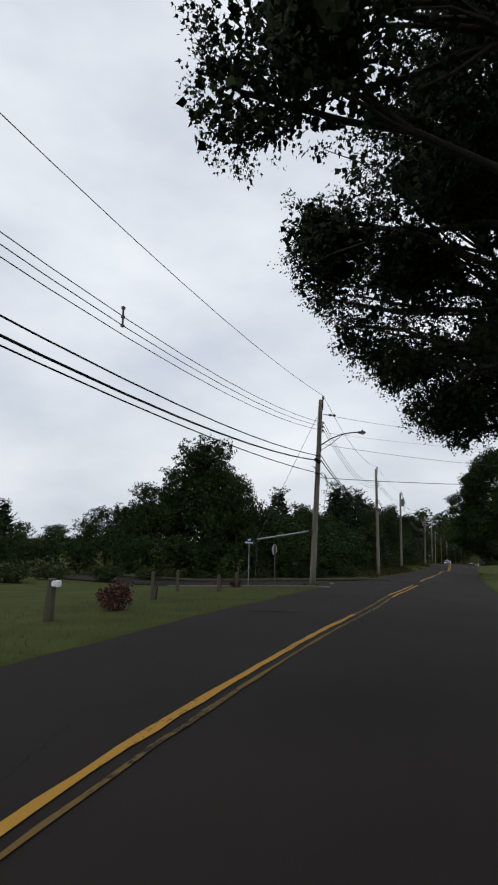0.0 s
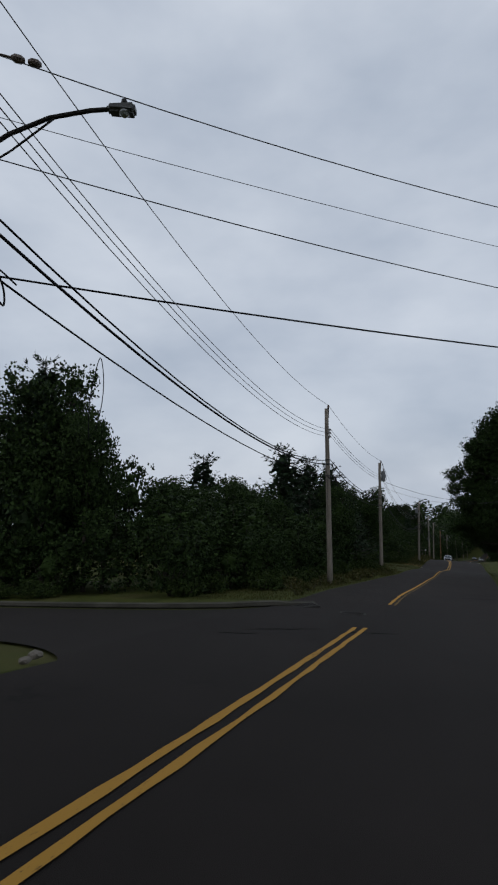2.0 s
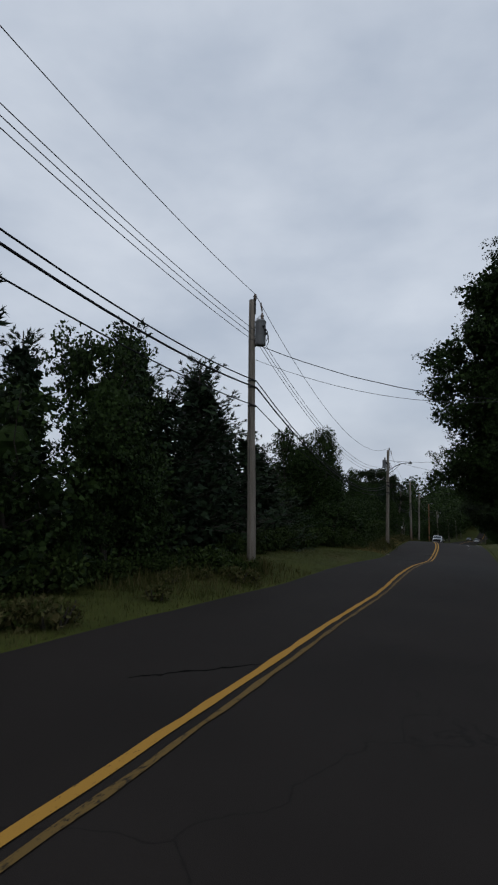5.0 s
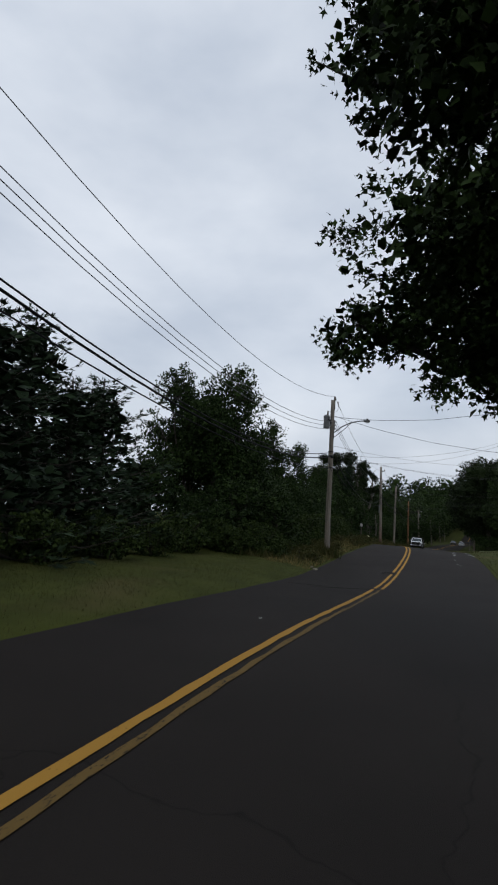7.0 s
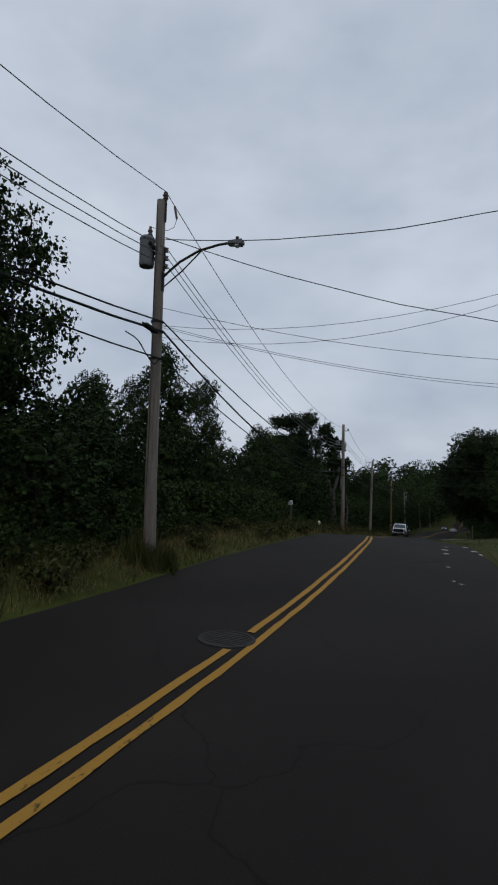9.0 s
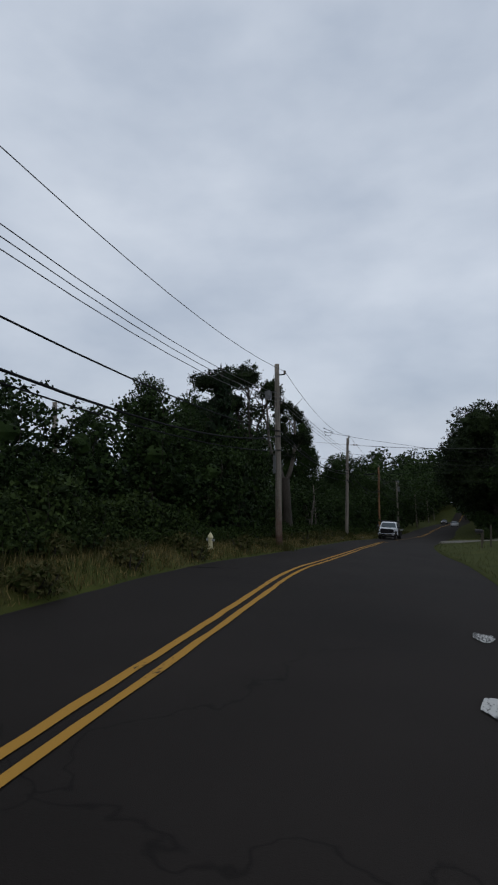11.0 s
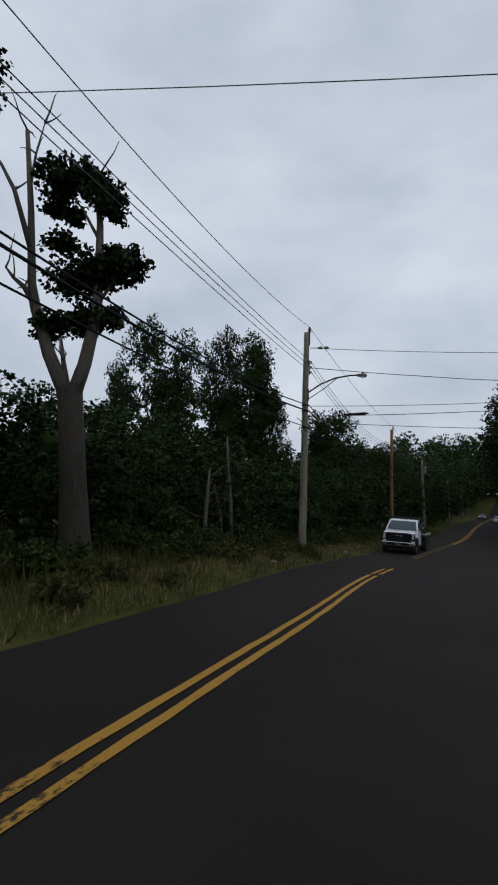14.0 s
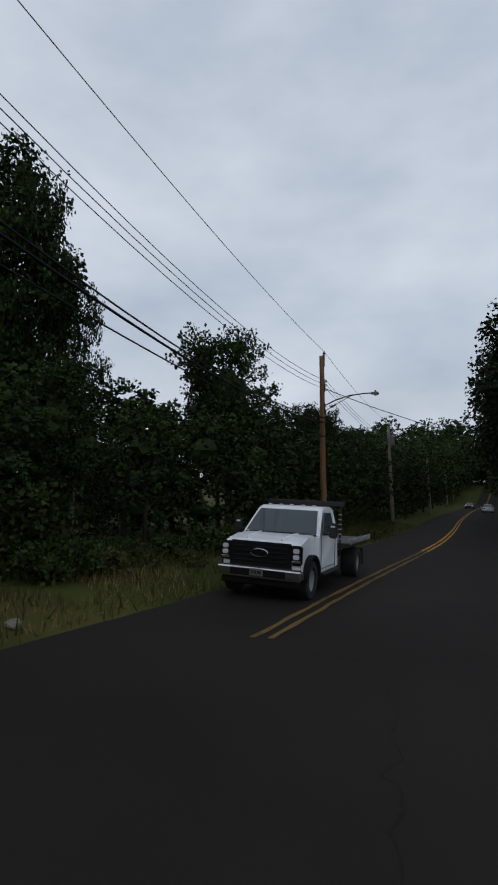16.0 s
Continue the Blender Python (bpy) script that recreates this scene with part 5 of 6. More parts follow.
for y in np.arange(43, 72, 2.2):
    place(S_LOW, off_road(y, 3.5 + (1.8 if y < 46 else 0)) + rng.uniform(-0.4, 0.3), y, rng.uniform(0.7, 1.0), rng.uniform(0, 360))
# pines and shrubs behind the second lawn
for x, y, s, r, h in ((-14.4, 83.0, 1.0, 0, 1.0), (-12.5, 79.4, 0.88, 120, 0.84), (-18.3, 94.0, 1.0, 60, 0.95), (-15.8, 96.3, 1.0, 20, 0.72), (-12.6, 86.5, 0.92, 200, 0.66), (-13.2, 91.0, 0.85, 70, 0.58), (-16.4, 79.0, 1.0, 190, 0.9), (-17.0, 87.5, 0.85, 250, 0.76), (-12.4, 76.0, 0.8, 300, 0.68)):
    place(T_PINE, x, y, 1.24 * s, r, 1.08 * h)
place(T_PINE_B, -16.5, 100.5, 0.6, 0, 0.5)
for x, y, s, r in ((-9.6, 80.5, 0.7, 0), (-9.9, 83.5, 0.75, 80), (-10.0, 86.5, 0.8, 160), (-10.4, 90.0, 0.85, 40), (-10.6, 93.5, 0.8, 200), (-11.2, 97, 0.95, 20), (-10.2, 100, 0.9, 100), (-9.4, 77.8, 0.6, 140)):
    place(S_BUSH, x, y, s, r)
place(S_LOW, -6.6, 72.3, 0.55, 30)
place(S_LOW, -7.4, 71.4, 0.75, 80)
place(S_LOW, -6.9, 73.2, 0.45, 200)
for x, y, s, r in ((-11.6, 100.5, 0.75, 10), (-11.2, 104.5, 0.8, 70), (-11.8, 108.5, 0.85, 150), (-13.6, 102.5, 0.9, 200), (-11.0, 112.5, 0.75, 30), (-11.4, 116.8, 0.8, 240), (-11.6, 121.5, 0.8, 100), (-11.2, 126.0, 0.75, 300), (-11.8, 147.0, 0.8, 30), (-13.0, 151.8, 0.8, 80), (-11.6, 155.0, 0.7, 130)):
    place(S_HIGH, x, y, 0.9 * s, r)
# open tree group and shrubs before and after the fourth pole
stand((("A", -15.2, 104.5, 0.95, 1.12), ("A", -11.9, 105.5, 0.9, 1.13), ("R", -13.2, 104.9, 0.85, 0.9), ("R", -15.8, 106.5, 0.8, 1.0), ("D", -13.0, 112.0, 0.75, 0.91), ("D", -8.9, 104.4, 0.7, 0.54), ("D", -10.4, 102.4, 0.8, 0.62), ("D", -10.6, 107.5, 0.85, 0.66),
       ("T", -15.2, 122.0, 0.92, 0.88), ("A", -12.6, 122.0, 0.55, 0.86), ("A", -16.9, 121.0, 0.5, 0.84), ("R", -14.6, 121.4, 0.6, 0.62), ("A", -18.2, 119.0, 0.7, 0.82), ("D", -10.4, 118.6, 0.6, 0.62), ("D", -12.9, 126.0, 0.75, 0.78), ("A", -14.1, 137.0, 0.7, 0.88), ("D", -13.9, 132.5, 0.95, 0.84),
       ("D", -11.8, 116.5, 0.8, 0.72), ("D", -12.2, 129.0, 0.85, 0.8), ("D", -14.5, 99.5, 0.8, 0.8), ("D", -14.5, 115.5, 0.9, 0.85), ("D", -15.0, 128.0, 1.0, 0.95), ("D", -17.0, 110.0, 1.0, 1.0), ("D", -11.6, 109.6, 0.8, 0.7), ("D", -17.5, 124.5, 1.0, 0.95), ("D", -18.0, 116.0, 1.0, 0.95)))
for y in np.arange(99.5, 134, 2.0):
    place(S_BUSH, off_road(y, 3.9) + rng.uniform(-0.5, 0.4), y, rng.uniform(0.7, 1.05), rng.uniform(0, 360))
    if rng.random() < 0.5:
        place(S_HIGH, off_road(y + 1, 6.4) + rng.uniform(-0.9, 0.6), y + 1, rng.uniform(0.4, 0.8), rng.uniform(0, 360))
for y in np.arange(100.5, 134, 1.9):
    place(S_LOW, off_road(y, 2.7) + rng.uniform(-0.3, 0.3), y, rng.uniform(0.55, 0.85), rng.uniform(0, 360))
# big trees round the fifth pole
def big_maple():
    """Tall tree of layered leaf masses with bare limbs between."""
    gx, gy = -12.6, 148.0
    gz = ground_z(gx, gy)
    blobs = [(x - gx, dy, z - gz, rx, rx, rz_) for x, dy, z, rx, rz_ in ((-13.0, 0, 5.1, 1.5, 1.0), (-11.0, 0.2, 4.1, 1.05, 0.9), (-14.9, 0.3, 4.9, 1.4, 1.0), (-13.7, -0.4, 3.3, 1.3, 0.8), (-16.3, 0.2, 5.0, 1.1, 0.8), (-15.6, 0.3, 2.7, 1.5, 1.1), (-12.3, 0.2, 2.6, 0.9, 0.6), (-12.7, 0.3, -0.1, 1.5, 1.1), (-11.4, 0, -1.3, 0.75, 0.8), (-14.6, -0.3, 0.6, 1.8, 1.3), (-13.6, 0.4, -2.6, 2.1, 1.4), (-11.9, -0.2, 0.8, 0.6, 0.45))]
    t = broadleaf("large_maple", "tall maple with layered leaf masses and bare limbs", 27, 13, 0.3, blobs, 1300, 18, 0.12, "quad", M_LEAF_OAK, 0.36, 0.4, twigs=90, fork=0.42, inner=0.85, fill=2.0)
    t.matrix_basis = pose(gx + 0.75, gy - 0.8, gz - 0.95)


big_maple()
stand((("R", -12.0, 136.6, 0.5, 0.57), ("B", -10.9, 140.0, 0.82, 1.13), ("R", -12.4, 139.5, 0.6, 0.72), ("D", -9.6, 135.8, 0.75, 0.74), ("D", -9.4, 139.0, 0.8, 0.95), ("R", -13.0, 144.6, 0.55, 0.92), ("T", -14.2, 142.0, 0.8, 0.74), ("D", -10.4, 142.6, 0.85, 0.95), ("D", -11.4, 133.4, 0.9, 0.85), ("D", -13.0, 135.2, 1.1, 1.1), ("D", -14.8, 140.0, 1.2, 1.2),
       ("A", -16.6, 149.0, 1.0, 1.02), ("D", -12.0, 146.0, 0.9, 0.85), ("D", -15.0, 147.4, 1.1, 1.05), ("D", -13.6, 153.6, 0.95, 0.75), ("D", -16.4, 153.0, 1.1, 0.9), ("D", -18.5, 150.0, 1.2, 1.1), ("D", -12.0, 155.8, 0.85, 0.62), ("D", -15.2, 157.2, 1.1, 0.85), ("D", -18.0, 145.0, 1.2, 1.1)))
# woods from the snag to the sixth pole and beyond
stand((("A", -20.0, 170.0, 1.05, 1.42), ("R", -19.6, 171.0, 0.6, 1.1), ("A", -17.6, 175.0, 0.8, 1.5), ("T", -14.6, 174.0, 0.95, 1.16), ("A", -14.4, 174.6, 0.62, 1.34), ("R", -16.6, 173.6, 0.5, 1.05), ("A", -13.3, 175.0, 0.42, 1.0), ("A", -18.8, 164.0, 0.5, 0.95), ("D", -16.9, 160.0, 1.1, 0.95), ("D", -15.4, 163.0, 1.1, 0.85), ("D", -13.7, 168.0, 1.15, 0.9), ("D", -12.6, 177.0, 1.1, 0.95),
       ("R", -11.1, 184.0, 0.9, 1.06), ("R", -12.6, 186.0, 0.7, 0.9), ("R", -8.9, 194.0, 0.56, 0.84), ("D", -11.8, 179.5, 0.85, 0.9), ("R", -9.6, 170.0, 0.46, 0.5), ("D", -9.6, 174.0, 0.8, 0.72), ("R", -8.4, 212.0, 0.55, 0.86), ("F", -6.4, 235.0, 0.95, 0.95), ("F", -3.4, 262.0, 0.9, 1.2),
       ("D", -10.8, 160.0, 0.9, 0.7), ("D", -9.8, 163.6, 0.8, 0.62), ("D", -9.6, 167.4, 0.8, 0.65), ("D", -9.4, 178.0, 0.95, 0.8), ("D", -8.8, 182.0, 1.0, 0.85), ("D", -8.6, 186.5, 1.05, 0.9), ("D", -8.2, 190.5, 1.05, 0.9), ("D", -7.6, 197.0, 1.1, 1.0), ("D", -7.2, 203.0, 1.1, 1.0), ("D", -7.0, 208.5, 1.2, 1.05), ("D", -6.4, 217.0, 1.3, 1.15), ("D", -5.6, 223.0, 1.3, 1.2), ("D", -4.8, 229.0, 1.3, 1.25), ("D", -4.0, 240.0, 1.4, 1.3),
       ("D", -17.5, 166.0, 1.2, 1.1), ("D", -16.5, 171.5, 1.2, 1.1), ("D", -14.6, 181.0, 1.2, 1.0), ("D", -20.5, 160.0, 1.2, 1.1), ("D", -20.0, 176.0, 1.3, 1.2), ("R", -14.0, 191.0, 0.9, 0.9), ("R", -13.0, 200.0, 0.9, 0.95), ("R", -11.5, 219.0, 0.9, 1.0)))
for y in np.arange(134, 214, 2.4):
    if 148.5 < y < 152.5:
        continue
    place(S_LOW, off_road(y, 2.4 if y < 180 else 3.2) + rng.uniform(-0.4, 0.3), y, rng.uniform(0.6, 0.9), rng.uniform(0, 360))
for y in np.arange(135, 206, 3.0):
    if 148 < y < 153:
        continue
    if rng.random() < 0.45:
        place(S_BUSH, off_road(y, 3.9) + rng.uniform(-0.8, 0.4), y, rng.uniform(0.55, 1.0), rng.uniform(0, 360))
    if rng.random() < 0.4:
        place(S_HIGH, off_road(y + 1.5, 6.0) + rng.uniform(-0.9, 0.5), y + 1.5, rng.uniform(0.4, 0.7), rng.uniform(0, 360))
for i in range(10):
    place(S_HIGH, -19.0 - 1.5 * (i % 2), 138 + 5.6 * i, 1.0, 70 * i)
# far woods on the left, taller with the distance
for i, y in enumerate(np.arange(208, 400, 9.0)):
    x = line_x(y) - 11.5 - rng.uniform(0, 2.5)
    s = 1.0 + max(0, y - 225) / 130
    place(T_FAR, x, y, s * rng.uniform(0.85, 1.1), rng.uniform(0, 360))
    place(T_FAR, x - 7 - rng.uniform(0, 3), y + 4, s * rng.uniform(1.0, 1.2), rng.uniform(0, 360))
# trees of the right side, arching over the far road
T_ARCH = broadleaf("roadside_oak", "massive dark broadleaf tree arching over the road", 26, 19, 0.42, [(-2.2, 0, 15.6, 3.4, 3.6, 3.0), (1.5, 0.5, 15.4, 4.2, 4.2, 3.2), (-4.4, 0, 12.0, 3.4, 3.4, 2.6), (-5.6, 0.4, 9.0, 2.6, 3.0, 2.2), (-2.6, -0.6, 8.0, 3.6, 3.6, 2.8), (3.0, -0.8, 9.5, 4.2, 4.2, 4.0), (0.4, 0.6, 5.6, 3.6, 3.6, 2.4), (-4.0, 0.5, 6.4, 2.4, 2.6, 1.5)], 1700, 15, 0.2, "quad", M_LEAF_OAK, 0.55, 0.7, twigs=60, fork=0.3, inner=0.9, fill=2.5)
for i, (y, o, s) in enumerate(((196, 10.2, 1.1), (205, 9.6, 1.1), (217, 9.6, 1.05), (231, 9.6, 1.05))):
    place(T_ARCH, line_x(y) + o, y, s, (0, 25, -20, 10)[i])
place(T_ROUND, line_x(188) + 13.5, 188, 1.5, 20)
for i, (y, o, s) in enumerate(((246, 9.2, 2.0), (261, 9.2, 2.0), (278, 9.0, 2.0), (296, 9.2, 2.1), (316, 9.0, 2.2), (338, 9.0, 2.3), (362, 9.0, 2.4), (388, 9.0, 2.4), (201, 17, 1.8), (214, 18, 1.9), (230, 18, 1.9), (250, 18, 1.9), (280, 18, 2.0), (320, 18, 2.2))):
    place(T_FAR, line_x(y) + o, y, s, 37 * i)
for y, o, s in ((203, 10.4, 1.2), (213, 9.8, 1.3), (224, 9.6, 1.3), (238, 9.6, 1.3)):
    place(T_DENSE, line_x(y) + o, y, s, y * 3)
for i in range(12):
    y = 191 + 6 * i
    place(S_HIGH, line_x(y) + 9.5 + 1.2 * (i % 2), y, 0.9, 47 * i)
for i in range(7):
    place(T_FAR, line_x(405) - 12 + 4 * i, 406 + 2 * (i % 2), 1.7, 60 * i)
# far end of the road: closing woods
for i in range(10):
    place(S_HIGH, line_x(400) - 11 + 2.4 * i, 402 + (i % 2), 1.6, 40 * i)
for i in range(18):
    x, y = -50 + 8 * i + rng.uniform(-3, 3), 400 + rng.uniform(-6, 14)
    place(T_FAR, x, y, rng.uniform(2.5, 3.0), rng.uniform(0, 360))
# side background woods, beyond the near trees
for i in range(14):
    x, y = -30 - rng.uniform(0, 14), 70 + i * 10.0 + rng.uniform(-2, 2)
    place(T_FAR, x, y, rng.uniform(0.75, 1.0), rng.uniform(0, 360))
# clumps of weeds scattered over the rough verge
S_WEED = shrub("weed_clump", "rough clump of green and brown verge weeds", 46, 0.95, 0.5, 52, 8, 0.12, M_GRASS, "verge weeds", "tuft", 0.14, 6, "weeds")
for i in range(150):
    y = rng.uniform(44, 73) if i % 4 == 0 else rng.uniform(99, 200)
    place(S_WEED, off_road(y, 0.35 + 2.6 * rng.random()), y, rng.uniform(0.45, 1.1), rng.uniform(0, 360))
# right side shrub by the mailbox and hedge
place(S_BUSH, 8.5, 150.0, 0.9, 20)
place(S_BUSH, 6.2, 172.5, 0.7, 90)


def snag():
    """Half-dead maple: bleached forked trunk, stubs and a few leafy heads."""
    rng = np.random.default_rng(51)
    gx, gy = -9.75, 150.5
    gz = ground_z(gx, gy)
    t = thing("dying_maple", gx, gy, gz - 0.05, "half-dead maple with bleached forked trunk and few leaves", "tree", "roadside trees")

    def at(x, z, dy=0.0):
        return (x - gx, dy, z - gz)

    w = Buf()
    w.tube([at(-9.72, gz - 0.2), at(-9.75, gz + 0.4), at(-9.85, gz + 2.2), at(-9.98, -3.2)], [0.55, 0.4, 0.33, 0.31], 12)
    w.put("trunk", M_BARK, t, "bleached grey trunk", smooth=True)
    arms = [(0.2, (at(-9.95, -3.6), at(-9.6, -2.6, 0.1), at(-9.33, -1.33, 0.2), at(-9.3, -0.2, 0.25), at(-9.33, 1.0, 0.3), at(-9.45, 2.2, 0.3))),
            (0.2, (at(-10.0, -3.6), at(-10.7, -2.3), at(-11.2, -1.0), at(-11.33, -0.39), at(-11.5, 1.66, 0.1), at(-11.67, 3.88, 0.1))),
            (0.08, (at(-11.4, 0.6), at(-11.9, 2.2, -0.1), at(-12.4, 3.0, -0.1), at(-12.86, 3.65, -0.1))),
            (0.1, (at(-11.25, -0.9), at(-11.7, -0.4, 0.1), at(-12.1, -0.1, 0.1), at(-12.41, 0.24, 0.1))),
            (0.1, (at(-10.2, -3.1, 0.1), at(-10.35, -2.5, 0.15), at(-10.44, -1.85, 0.15))),
            (0.05, (at(-11.55, 2.3, 0.1), at(-11.4, 3.2, 0.15), at(-11.15, 4.0, 0.2))),
            (0.05, (at(-9.32, 0.6, 0.25), at(-9.9, 1.5, 0.3), at(-10.5, 2.2, 0.3))),
            (0.06, (at(-9.4, -1.2, 0.2), at(-9.0, -0.7, 0.25), at(-8.6, -0.2, 0.3))),
            (0.06, (at(-9.5, -2.0, 0.2), at(-9.8, -1.4, 0.2), at(-10.1, -0.6, 0.2)))]
    for r, pts in arms:
        b = Buf()
        b.tube(pts, [r * (1 - 0.72 * k / (len(pts) - 1)) for k in range(len(pts))], 8)
        for _ in range(4):
            p = Vector(pts[int(rng.integers(1, len(pts)))])
            limb(b, p, p + Vector((rng.normal() * 0.4, rng.normal() * 0.4, abs(rng.normal()) * 0.5)), 0.03, 0.008, rng, 0.1, 3, 5)
        b.put("limb", M_DEADWOOD, t, smooth=True)
    ats, wys, lobes = [], [], []
    for x, z, rx, rz_ in ((-10.53, 2.35, 0.72, 0.55), (-9.85, 2.45, 0.3, 0.22), (-9.08, 1.5, 0.55, 0.42), (-9.4, 2.05, 0.3, 0.22), (-10.06, -0.36, 0.75, 0.48), (-8.64, -0.09, 0.72, 0.45), (-9.3, -0.25, 0.6, 0.4), (-9.75, -1.43, 0.45, 0.38), (-10.84, -1.51, 0.5, 0.34), (-9.0, -1.41, 0.28, 0.2), (-10.61, 0.69, 0.5, 0.2), (-10.85, 1.7, 0.2, 0.12), (-10.2, 1.35, 0.16, 0.16)):
        bl = at(x, z, 0.3) + (rx, rx, rz_)
        c, d = blob_points([bl], int(18 + 130 * rx * rz_), rng, 0.15)
        pts, ways = clumped(c, d, 20, 0.24, rng)
        ats.append(pts)
        wys.append(ways)
        if rx > 0.5:
            lobes.append(bl)
    leaves, ways = np.concatenate(ats), np.concatenate(wys)
    leaf_mesh("crown", "quad", leaves, 0.12 * (0.7 + 0.6 * rng.random(len(leaves))), ways, rng, M_LEAF_OAK, t)
    heart("inner_crown", lobes, 0.5, rng, M_LEAF_OAK, t)


snag()


def thin_trunk(x, y, h, lean, seed):
    rng = np.random.default_rng(seed)
    b = Buf()
    b.tube([(0, 0, -0.1), (lean * 0.2, 0.03, h * 0.4), (lean * 0.7, 0, h * 0.75), (lean, 0.02, h)], [0.09, 0.075, 0.06, 0.03], 7)
    for k in range(5):
        z = h * (0.4 + 0.12 * k)
        limb(b, (lean * z / h, 0, z), (lean * z / h + rng.normal() * 0.6, rng.normal() * 0.6, z + 0.5), 0.02, 0.006, rng, 0.1, 3, 4)
    ob = b.put("bare_trunk", M_DEADWOOD, smooth=True)
    ob.location = (x, y, ground_z(x, y))
    tagged(ob, "thin pale bare trunk among the undergrowth", "tree", "bare trunks")


for i, c in enumerate(((-9.6, 159.6, 4.6, -0.25), (-10.2, 159.9, 3.2, -0.5), (-9.4, 156.8, 3.0, 0.2), (-11.2, 138.8, 4.0, 0.9), (-9.6, 170.5, 3.5, 0.3), (-14.8, 105.4, 5.0, 0.5), (-14.2, 106.4, 5.2, -0.3), (-15.6, 105.8, 4.6, 0.1))):
    thin_trunk(*c, seed=60 + i)


# ---- grass ----
def grass_patch(name, label, seed, n, pick, h0, h1, material=M_GRASS):
    rng = np.random.default_rng(seed)
    pts = []
    while len(pts) < n:
        p = pick(rng)
        if p:
            pts.append((p[0], p[1], ground_z(p[0], p[1]) - 0.03))
    at = np.array(pts)
    ahead = np.tile(np.array([0, 0, 2.2]), (n, 1))
    size = h0 + (h1 - h0) * rng.random(n) ** 1.6
    tv = LEAF["needle"]
    ob = leaf_mesh(name, "needle", at, size, ahead, rng, material, None, droop=0.0)
    tagged(ob, label, "grass", kind="stuff")


def verge_pick(y0, y1, d0, d1, h_tall=False):
    def pick(rng):
        y = rng.uniform(y0, y1)
        d = d0 + (d1 - d0) * rng.random()
        x = line_x(y) - edge_l(y) - d
        if 27.5 < y < 41.5:
            return None
        if h_tall and 75.5 < y < 99:
            return None
        if noise.noise((x * 0.5, y * 0.5, 9)) < -0.62:
            return None
        return (x, y)
    return pick


def right_pick(rng):
    y = rng.uniform(60, 190)
    return (line_x(y) + edge_r(y) + 4 * rng.random() ** 2, y)


grass_patch("verge_grass", "uncut straw-green verge grass along the road", 71, 34000, verge_pick(66, 206, 0.0, 3.4, True), 0.08, 0.32)
grass_patch("straw_grass", "dry straw-coloured grass along the road", 77, 34000, verge_pick(98, 170, 0.1, 2.4), 0.06, 0.22, M_STRAW)
grass_patch("tall_weeds", "tall green weeds at the wood's edge", 72, 18000, verge_pick(66, 206, 1.8, 4.4, True), 0.15, 0.55)
grass_patch("lawn_grass", "short mown lawn grass with clover", 73, 34000, verge_pick(0, 100, 0.0, 6.0), 0.03, 0.1)
grass_patch("verge_grass", "short rough grass beside the woods", 74, 14000, verge_pick(41, 72, 0.0, 4.5), 0.05, 0.2)
grass_patch("verge_grass", "rough grass along the road's right edge", 75, 9000, right_pick, 0.05, 0.2)


def lawn_pick(rng):
    y = rng.uniform(74, 99)
    return (line_x(y) - edge_l(y) - 5.2 * rng.random(), y)


grass_patch("lawn_grass", "short mown lawn grass by the pines", 76, 26000, lawn_pick, 0.03, 0.09)


def pole_weeds(key, n, h, seed):
    _, bx, by, *_ = POLE[key]
    rng = np.random.default_rng(seed)
    xy = rng.normal(0, 0.28, (n, 2))
    at = np.array([(bx + x, by + y, ground_z(bx + x, by + y) - 0.03) for x, y in xy])
    ob = leaf_mesh("weeds", "needle", at, h * (0.3 + 0.65 * rng.random(n)), np.tile(np.array([0, 0, 2.0]), (n, 1)), rng, M_GRASS, None, 0.0)
    tagged(ob, "brown and green weeds round the pole's foot", "weeds", "pole weeds", kind="stuff")


for i, (k, n, h) in enumerate((("A", 60, 0.25), ("B", 120, 0.4), ("C", 300, 0.7), ("D", 420, 0.75), ("E", 200, 0.5), ("F", 340, 0.6), ("G", 260, 0.8))):
    pole_weeds(k, 3 * n, h, 80 + i)


# ---- small things on the left lawn ----
def lawn_post(x, y, h, r, label, lean=0.0, box=False):
    t = thing("wooden_post", x, y, ground_z(x, y) - 0.05, label, "post", "lawn posts")
    Buf().tube([(0, 0, 0), (lean * 0.5, 0, h * 0.5), (lean, 0.01, h)], [r * 1.05, r, r * 0.95], 9).put("post", M_POST, t)
    if box:
        part("white_box", bevel_box(0.2, 0.16, 0.14, (lean + 0.14, 0, h - 0.1), 0.02), M_WHITE, t, "small white box")


lawn_post(-7.55, 10.4, 1.0, 0.11, "dark wooden post with a small white box", 0.05, True)
lawn_post(-8.75, 16.6, 1.0, 0.09, "dark round wooden post on the lawn")
lawn_post(-10.6, 21.4, 0.95, 0.08, "dark round wooden post beside a stone slab")
lawn_post(-8.45, 21.3, 0.75, 0.09, "dark round post overgrown with vine")
lawn_post(-9.27, 25.0, 0.8, 0.1, "dark round post beside a reddish bush")
red = shrub("red_bush", "reddish-brown barberry bush on the lawn", 44, 1.7, 1.25, 190, 14, 0.09, M_LEAF_RED, "lawn bushes", clump_r=0.2)
place(red, -7.63, 12.9, 0.6, 0)
place(red, -9.35, 25.1, 0.36, 60)
